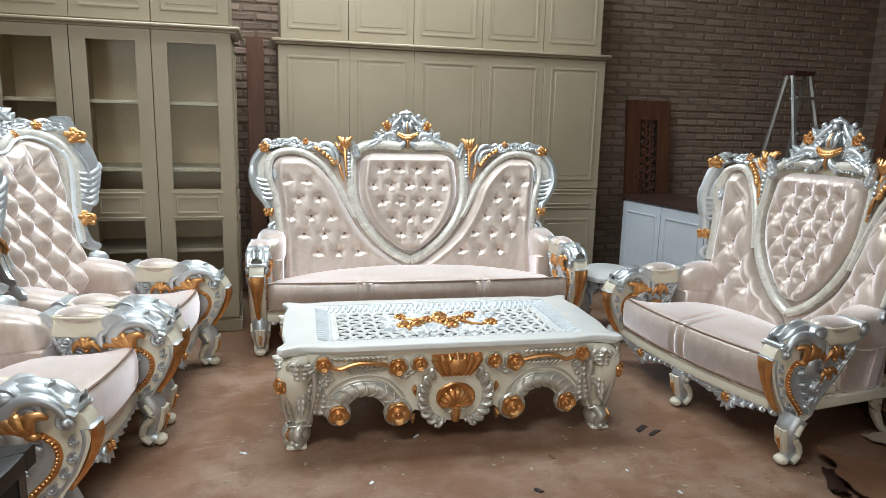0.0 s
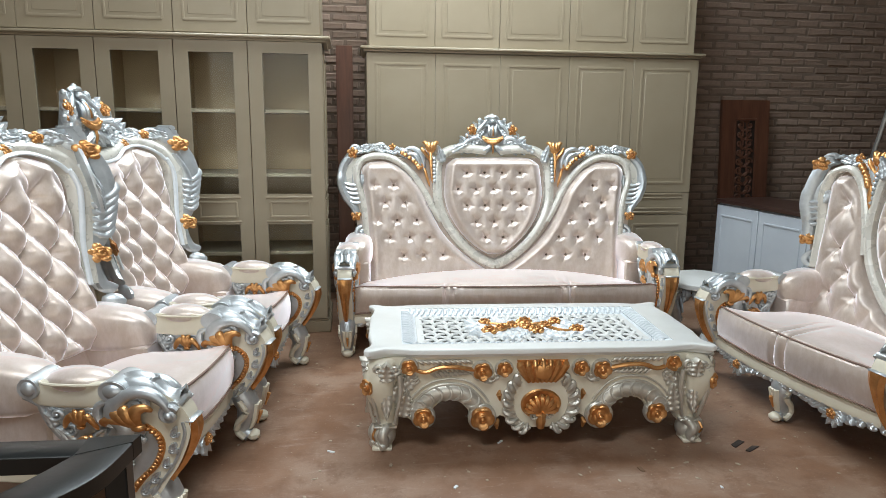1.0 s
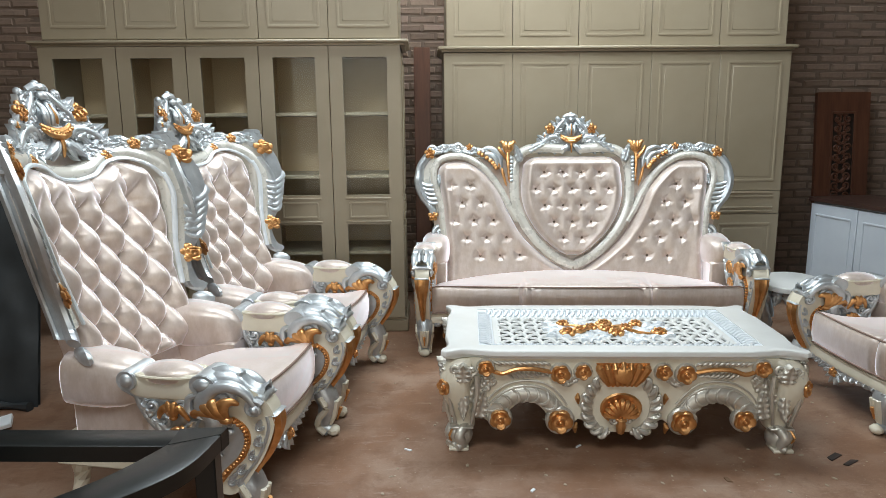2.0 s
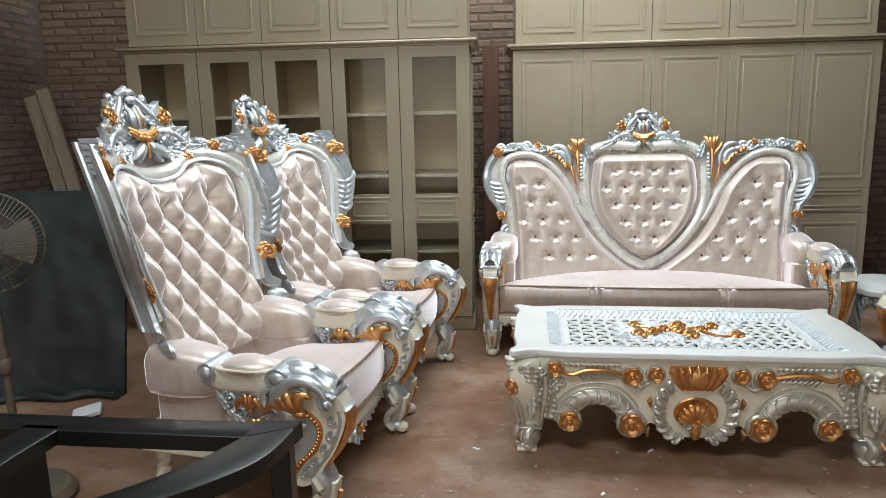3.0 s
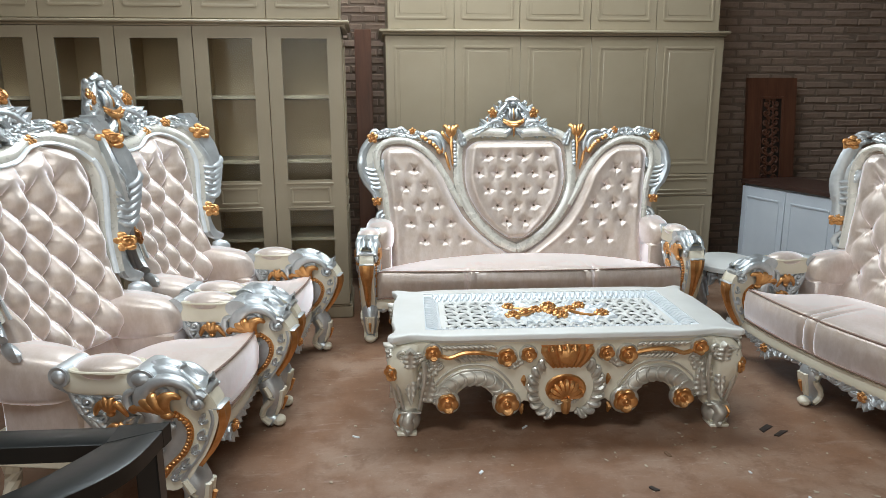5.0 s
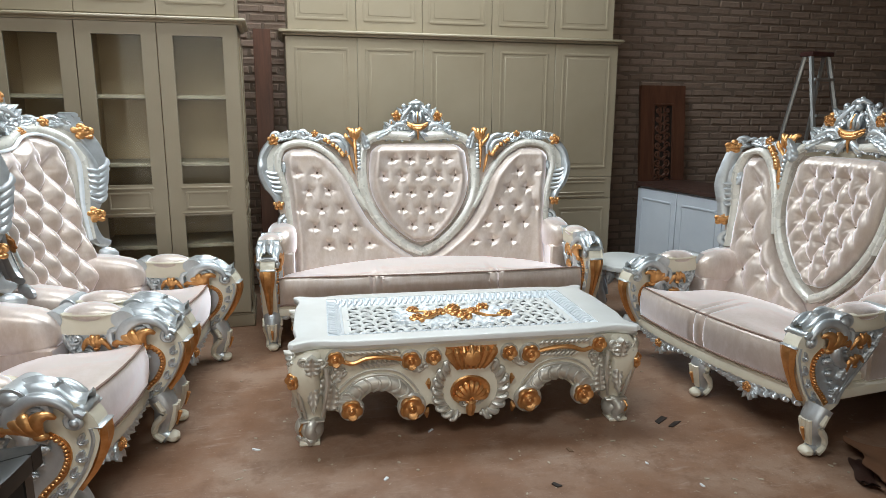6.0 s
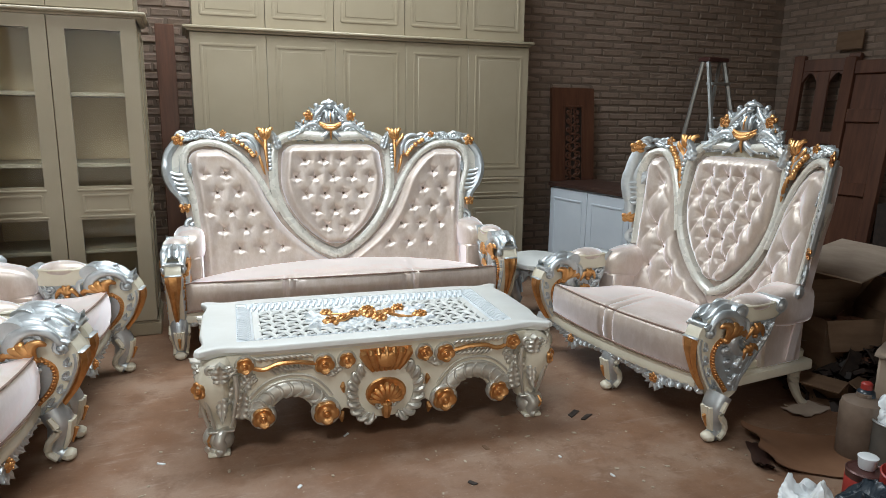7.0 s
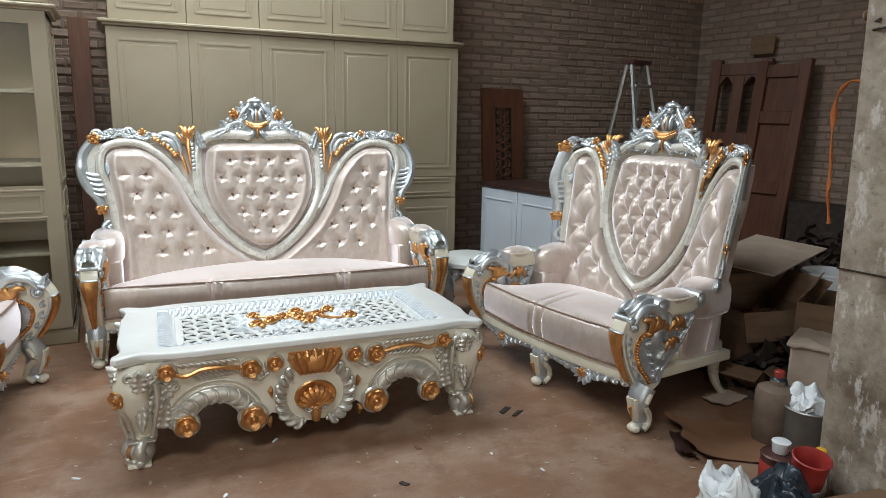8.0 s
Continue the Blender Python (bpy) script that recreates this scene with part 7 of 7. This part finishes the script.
def drum():
    t = thing("paint_drum", pose(2.67, 1.97, 0, 0, 0, 0), "dusty open paint tin stuffed with a white plastic bag", "tin")
    part("body", Geo().lathe([(0.095, 0), (0.1, 0.01), (0.1, 0.2), (0.103, 0.205), (0.1, 0.212), (0.09, 0.21), (0.088, 0.15), (0.01, 0.14)], 26), grey_plastic, t)
    part("rim", Geo().tube([(0.102 * math.cos(a), 0.102 * math.sin(a), 0.21) for a in [2 * math.pi * i / 26 for i in range(27)]], 0.005, 6), alu, t)


drum()
crumpled_bag("plastic_bag", pose(2.67, 1.97, 0.15, 0, 0, 80), 0.086, 0.12, plastic_white, "white plastic bag stuffed into an open tin", 11.0)


def tin_and_bottles():
    t = thing("paint_tin", pose(2.27, 1.80, 0), "small dark red paint tin", "tin")
    part("body", Geo().lathe([(0.066, 0), (0.07, 0.006), (0.068, 0.012), (0.068, 0.15), (0.071, 0.155), (0.066, 0.16), (0.06, 0.154), (0.01, 0.153)], 26), dark_tin, t)
    part("label_band", Geo().lathe([(0.0685, 0.03), (0.0695, 0.032), (0.0695, 0.125), (0.0685, 0.127)], 26), red_plastic, t, "dark red label")
    c = thing("white_cup", pose(2.285, 1.81, 0.156), "small white plastic cup standing on a tin", "cup")
    part("body", Geo().lathe([(0.028, 0), (0.03, 0.004), (0.034, 0.04), (0.036, 0.046), (0.03, 0.05), (0.01, 0.049)], 22), plastic_white, c)
    b = thing("red_cup", pose(2.30, 1.71, 0, 6, -9, 30), "torn red plastic tub with stained sides", "tub")
    part("body", Geo().lathe([(0.05, 0), (0.052, 0.01), (0.066, 0.19), (0.071, 0.2), (0.066, 0.204), (0.06, 0.19), (0.05, 0.04), (0.005, 0.03)], 24), red_plastic, b)
    part("label_patch", Geo().lathe([(0.0545, 0.03), (0.0585, 0.08), (0.0568, 0.082), (0.0535, 0.03)], 24), plastic_white, b, "worn white print")
    y = thing("yellow_cap_bottle", pose(2.40, 1.72, 0), "white bottle with a yellow cap", "bottle")
    part("body", Geo().lathe([(0.03, 0), (0.033, 0.01), (0.033, 0.12), (0.02, 0.15), (0.014, 0.16)], 18), plastic_white, y)
    part("cap", Geo().lathe([(0.016, 0.158), (0.02, 0.162), (0.02, 0.185), (0.014, 0.19)], 16), yellow_plastic, y, "yellow cap")
    k = thing("tape_roll", pose(2.02, 1.60, 0.03, 70, 20, 0), "roll of brown tape", "tape roll")
    part("ring", Geo().lathe([(0.03, -0.02), (0.045, -0.02), (0.045, 0.02), (0.03, 0.02), (0.03, -0.02)], 24), card, k)


tin_and_bottles()
part_ob = part("cardboard_offcut", Geo().box(-0.20, 0.20, -0.09, 0.09, 0, 0.11, 0.006), card, None, "", False)
part_ob.matrix_world = pose(2.34, 1.46, 0, 0, 0, -10)
tagged(part_ob, "flattened cardboard carton on the floor by the post", "cardboard")


def floor_sheet(m, w, d, curl, label, mat, seed):
    """A flat torn sheet on the floor with a curled edge."""

    def fn(s, t):
        x = (s - 0.5) * 2 * w + 0.22 * w * noise.noise((t * 3.0, seed, 0.5)) * abs(2 * s - 1)
        y = (t - 0.5) * 2 * d + 0.22 * d * noise.noise((s * 3.0, seed, 4.5)) * abs(2 * t - 1)
        z = 0.006 + curl * max(0.0, 1 - s * 3.0) ** 2 + 0.006 * noise.noise((x * 6, y * 6, seed))
        return (x + 0.5 * curl * max(0.0, 1 - s * 3.0) ** 2, y, max(0.003, z))
    q = Geo().sheet(fn, 24, 24)
    q.sheet(lambda s, t: tuple(Vector(fn(s, t)) + Vector((0, 0, 0.004))), 24, 24)
    ob = part("torn_cardboard", q, mat)
    ob.matrix_world = m
    tagged(ob, label, "cardboard")


floor_sheet(pose(2.46, 2.14, 0, 0, 0, -28), 0.29, 0.19, 0.05, "large torn reddish cardboard sheet lying flat with a curled edge", kraft, 5)
floor_sheet(pose(2.20, 2.22, 0, 0, 0, 55), 0.13, 0.035, 0.025, "dark brown torn scrap with a curled edge on the floor", dark_top, 6)
floor_sheet(pose(2.80, 2.52, 0, 0, 0, 10), 0.12, 0.06, 0.01, "pale cardboard piece under the settee's back leg", pale_card, 7)
floor_sheet(pose(3.05, 2.95, 0, 0, 0, 40), 0.12, 0.10, 0.03, "cardboard piece lying behind the settee", card, 9)


def black_frame():
    """The bent front frame of an unfinished black table."""
    t = thing("black_table_frame", pose(-0.038, -0.03, 0), "unfinished black painted curved wooden table frame", "table frame")
    zt = 0.60

    def bar(name, pts, w, h, lab=""):
        q = Geo()
        prof = ((-1, 0), (-1, 0.92), (-0.9, 1), (0.9, 1), (1, 0.92), (1, 0))
        q.band(pts, w, zt - h, h, None, prof)
        part(name, q, black_paint, t, lab)
    bar("rear_rail", [(-2.7, 2.095), (-1.70, 2.025), (-1.2, 1.998), (-0.80, 1.978)], 0.10, 0.05)
    inner = smooth_path([(-0.80, 1.945), (-0.882, 1.79), (-0.986, 1.666), (-1.094, 1.573), (-1.3, 1.46), (-1.7, 1.37)], 5)
    outer = smooth_path([(-0.668, 2.03), (-0.704, 1.821), (-0.811, 1.671), (-0.971, 1.552), (-1.22, 1.42), (-1.65, 1.30)], 5)
    vs, fs = [], []
    for (xa, ya), (xb, yb_) in zip(inner, outer):
        vs += [(xa, ya, zt - 0.048), (xa, ya, zt - 0.003), (xa + (xb - xa) * 0.05, ya + (yb_ - ya) * 0.05, zt), (xb - (xb - xa) * 0.05, yb_ - (yb_ - ya) * 0.05, zt), (xb, yb_, zt - 0.003), (xb, yb_, zt - 0.048)]
    k6 = len(inner)
    fs = [(i * 6 + j, i * 6 + (j + 1) % 6, i * 6 + 6 + (j + 1) % 6, i * 6 + 6 + j) for i in range(k6 - 1) for j in range(6)] + [tuple(range(6)), tuple((k6 - 1) * 6 + j for j in range(6))]
    part("curved_rail", Geo().add(vs, fs), black_paint, t, "curved front rail")
    part("corner_block", Geo().plate([(-0.80, 1.932), (-0.672, 1.99), (-0.664, 2.036), (-0.80, 2.032)], zt - 0.052, zt + 0.001), black_paint, t, smooth=False)
    bar("cross_rail", [(-1.44, 1.985), (-1.46, 1.80), (-1.47, 1.42)], 0.125, 0.046)
    bar("cross_rail", [(-2.2, 2.03), (-2.2, 1.40)], 0.125, 0.046)
    for x, y in ((-0.715, 1.99), (-2.2, 2.0), (-1.60, 1.37)):
        part("leg", Geo().box(x - 0.03, x + 0.03, y - 0.03, y + 0.03, 0, zt - 0.051, 0.004), black_paint, t)
    part("end_board", Geo().box(-1.47, -1.43, 1.50, 1.97, 0.0, 0.553, 0.004), black_paint, t)


black_frame()


def pedestal_fan():
    t = thing("pedestal_fan", pose(-2.02, 2.52, 0.025, 0, 0, 32), "dusty grey pedestal fan with a wire cage, switched off", "fan")
    part("base", Geo().lathe([(0.19, -0.025), (0.195, 0.0), (0.17, 0.03), (0.05, 0.045), (0.025, 0.06)], 28), fan_grey, t)
    part("pole", Geo().tube([(0, 0, 0.05), (0, 0, 0.95)], [0.017, 0.013], 12), fan_grey, t)
    part("collar", Geo().lathe([(0.02, 0.52), (0.026, 0.53), (0.026, 0.57), (0.018, 0.58)], 14), fan_grey, t)
    part("motor", Geo().blob(0, 0.05, 1.04, 0.06, 0.10, 0.06, None, 16, 10), fan_grey, t)
    part("neck", Geo().box(-0.03, 0.03, -0.01, 0.06, 0.92, 1.0, 0.008), fan_grey, t)
    q = Geo()
    R, zc = 0.19, 1.04
    part("hub", Geo().lathe([(0.04, 0.0), (0.045, 0.01), (0.035, 0.035), (0.01, 0.04)], 18, Matrix.Translation((0, -0.09, zc)) @ Matrix.Rotation(math.pi / 2, 4, "X")), fan_grey, t)
    for i in range(72):
        a = 2 * math.pi * i / 72
        c, s = math.cos(a), math.sin(a)
        q.tube([(c * 0.045, -0.125, zc + s * 0.045), (c * 0.13, -0.12, zc + s * 0.13), (c * R, -0.045, zc + s * R), (c * 0.14, 0.03, zc + s * 0.14), (c * 0.06, 0.045, zc + s * 0.06)], 0.0013, 3)
    for r, y in ((R, -0.045), (0.13, -0.12), (0.06, -0.126)):
        q.tube([(r * math.cos(2 * math.pi * i / 40), y, zc + r * math.sin(2 * math.pi * i / 40)) for i in range(41)], 0.004 if r == R else 0.002, 5)
    part("cage", q, fan_grey, t, "wire cage")
    for i in range(3):
        a0 = 2 * math.pi * i / 3

        def fn(s, tt, a0=a0):
            r = 0.03 + 0.135 * s
            a = a0 + (tt - 0.5) * (1.3 - 0.2 * s)
            return (r * math.cos(a), -0.07 + 0.04 * (tt - 0.5), zc + r * math.sin(a))
        q = Geo().sheet(fn, 8, 6)
        q.sheet(lambda s, tt, f=fn: tuple(Vector(f(s, tt)) + Vector((0, 0.003, 0))), 8, 6)
        part("blade", q, fan_grey, t, "dusty grey blade")


pedestal_fan()


def sheeted_board():
    """A tall board wrapped in black sheet leaning behind the armchair."""
    t = thing("black_sheeted_board", pose(-2.76, 3.52, 0, 0, 0, 8), "large board wrapped in dull black plastic sheet, leaning", "board")

    def fn(s, tt):
        x = -0.85 + 1.42 * s
        z = 1.13 * tt
        y = 0.30 * tt + 0.018 * noise.noise((x * 3.2, z * 3.2, 4.0)) + 0.01 * noise.noise((x * 9, z * 9, 1.0)) + 0.10 * max(0, 0.25 - tt) * math.sin(x * 7)
        return (x, y, z)
    q = Geo().sheet(fn, 48, 48)
    q.sheet(lambda s, tt: (fn(s, tt)[0], fn(s, tt)[1] + 0.03, fn(s, tt)[2]), 2, 2)
    part("sheet", q, black_cloth, t)
    hem = smooth_path([(-0.85 + 0.10 * i, -0.03 - 0.025 * math.sin(i * 1.9), 0.022 + 0.006 * math.sin(i * 2.7)) for i in range(15)], 4)
    part("gathered_hem", Geo().tube(hem, [0.022 + 0.006 * math.sin(i * 0.7) for i in range(len(hem))], 8), black_cloth, t)


sheeted_board()
for x, y, z0, h, lab, rot in ((-3.50, 5.22, 0, 1.90, "pale raw timber plank leaning on the wall", 15.5), (-3.66, 5.28, 0, 1.84, "narrow raw timber plank leaning on the wall", 15.5)):
    ob = part("timber_plank", Geo().box(-0.05, 0.05, -0.018, 0.018, 0, h, 0.004), raw_wood)
    ob.matrix_world = pose(x + 0.34, y, z0, -10, -rot, 10)
    tagged(ob, lab, "plank", "planks leaning on the west wall")
q = Geo().box(-0.06, 0.06, -0.03, 0.03, 0, 1.80, 0.006).box(-0.068, 0.068, -0.038, 0.038, 1.80, 1.825, 0.004).box(-0.062, 0.062, -0.032, 0.032, 1.825, 1.85, 0.004).box(-0.072, 0.072, -0.04, 0.04, 1.85, 1.885, 0.006)
ob = part("pale_post", q, white_paint)
ob.matrix_world = pose(-3.27, 4.20, 0, -4, -3.5, 20)
tagged(ob, "pale grey painted post with a moulded cap, leaning by the wall", "post")
ob = part("folded_paper", Geo().box(-0.07, 0.07, -0.05, 0.05, 0, 0.025, 0.004), plastic_white)
ob.matrix_world = pose(-2.25, 3.33, 0.01, 8, -10, 24)
tagged(ob, "crumpled white paper on the floor", "paper")
floor_sheet(pose(-2.42, 3.33, 0, 0, 0, 15), 0.10, 0.06, 0.02, "brown cardboard scrap on the floor by the sheeted board", card, 12)

# chips and crumbs on the floor
rnd = random.Random(21)
for x, y, w, d, mat, lab in ((1.671, 2.873, 0.045, 0.016, scrap_and_shade, "dark splinter of wood on the floor"), (1.712, 2.82, 0.012, 0.045, scrap_and_shade, "dark splinter of wood on the floor"), (0.951, 2.45, 0.02, 0.012, scrap_and_shade, "small dark chip on the floor"), (1.39, 2.52, 0.012, 0.008, plastic_white, "white chip on the floor"), (0.567, 3.02, 0.03, 0.008, plastic_white, "pale wood shaving on the floor"), (-0.214, 3.02, 0.03, 0.01, plastic_white, "pale wood shaving on the floor"), (-0.45, 4.45, 0.035, 0.02, plastic_white, "scrap of paper on the floor"), (1.12, 2.70, 0.02, 0.01, card, "brown chip on the floor"), (1.515, 2.314, 0.02, 0.008, plastic_white, "white splinter on the floor"), (0.3, 2.65, 0.02, 0.012, plastic_white, "white chip on the floor")):
    if mat == plastic_white:
        w, d = w * 0.65, d * 0.6
    q = Geo().add([(-w, -d, 0), (w, -d * 0.6, 0), (w * 0.8, d, 0), (-w * 0.7, d * 0.8, 0), (-w, -d, 0.005), (w, -d * 0.6, 0.004), (w * 0.8, d, 0.007), (-w * 0.7, d * 0.8, 0.004)], [(0, 1, 2, 3), (4, 5, 6, 7), (0, 1, 5, 4), (1, 2, 6, 5), (2, 3, 7, 6), (3, 0, 4, 7)])
    ob = part("floor_chip", q, mat, None, "", False)
    ob.matrix_world = pose(x, y, 0.0, 0, 0, rnd.uniform(0, 180))
    tagged(ob, lab, "debris", "chips on the floor")
q = Geo()
for i in range(1700):
    x, y = rnd.uniform(-1.8, 3.2), rnd.uniform(1.4, 4.6)
    r = 0.0016 + 0.0070 * rnd.random() ** 4
    q.blob(x, y, r * 0.2, r * rnd.uniform(0.6, 2.4), r, r * 0.35, None, 5, 3, Matrix.Rotation(rnd.uniform(0, 3.1), 4, "Z"))
tagged(part("floor_crumbs", q, raw_wood), "scattered pale wood dust and crumbs on the floor", "debris", kind="stuff")

# ---------------- bricks ----------------
def brick_mesh(seed):
    rnd = random.Random(seed)
    q = Geo()
    a, c = 0.104, 0.0275
    d = 0.010
    f = [(u + rnd.uniform(-0.004, 0.004), v + rnd.uniform(-0.003, 0.003)) for u, v in ((-a, -c), (a, -c), (a, c), (-a, c))]
    q.add([(u, 0.0, v) for u, v in f] + [(u * (1 - d / a), -0.007 + rnd.uniform(-0.005, 0.004), v * (1 - d / c)) for u, v in f], [(4, 5, 6, 7), (0, 1, 5, 4), (1, 2, 6, 5), (2, 3, 7, 6), (3, 0, 4, 7)])
    return q


brick_data = []
for i in range(6):
    q = brick_mesh(i)
    me = bpy.data.meshes.new("brick")
    me.from_pydata(q.v, [], q.f)
    me.materials.append(brick_m)
    brick_data.append(me)


def lay_bricks(wall, m, u0, u1, z0, z1, near, seed):
    """Courses of bricks on a wall face; those in the stretch near are objects of their own."""
    rnd = random.Random(seed)
    rest = Geo()
    count = 0
    z, row = z0, 0
    while z < z1:
        u = u0 + (0.11 if row % 2 else 0.0)
        while u < u1:
            k = m @ pose(u + rnd.uniform(-0.005, 0.005), rnd.uniform(-0.003, 0.004), z + rnd.uniform(-0.002, 0.002), rnd.uniform(-2, 2), rnd.uniform(-0.8, 0.8), rnd.uniform(-1.5, 1.5))
            if near and near[0] < u < near[1] and near[2] < z < near[3] and count < 300:
                ob = new("brick", brick_data[rnd.randrange(6)])
                ob.parent = wall
                ob.matrix_world = k
                count += 1
            else:
                b_ = brick_mesh(rnd.randrange(6))
                rest.add(b_.v, b_.f, k)
            u += 0.222
        z += 0.067
        row += 1
    r = part("brickwork", rest, brick_m, wall, "", False)
    r["kind"] = "stuff"


lay_bricks(wall_north, Matrix.Translation((0, WALL_Y, 0)), 2.55, 5.98, 0.03, 3.2, (2.6, 4.2, 0.55, 3.0), 1)
lay_bricks(wall_west, Matrix.Translation((-4.0, 0, 0)) @ Matrix.Rotation(math.pi / 2, 4, "Z"), 2.6, 5.9, 0.03, 3.0, None, 3)
lay_bricks(wall_east, Matrix.Translation((6.0, 0, 0)) @ Matrix.Rotation(-math.pi / 2, 4, "Z"), -5.9, -2.2, 0.03, 3.0, None, 4)
q = Geo()
rnd = random.Random(9)
for u0, u1 in ((-4.0, -2.6), (-0.35, 0.12)):
    for j in range(46):
        u = u0 + (0.11 if j % 2 else 0)
        while u < u1:
            b_ = brick_mesh(rnd.randrange(6))
            q.add(b_.v, b_.f, pose(u, WALL_Y + rnd.uniform(-0.003, 0.004), 0.03 + j * 0.067, rnd.uniform(-2, 2), 0, rnd.uniform(-1.5, 1.5)))
            u += 0.222
r = part("brickwork", q, brick_m, wall_north, "", False)
r["kind"] = "stuff"
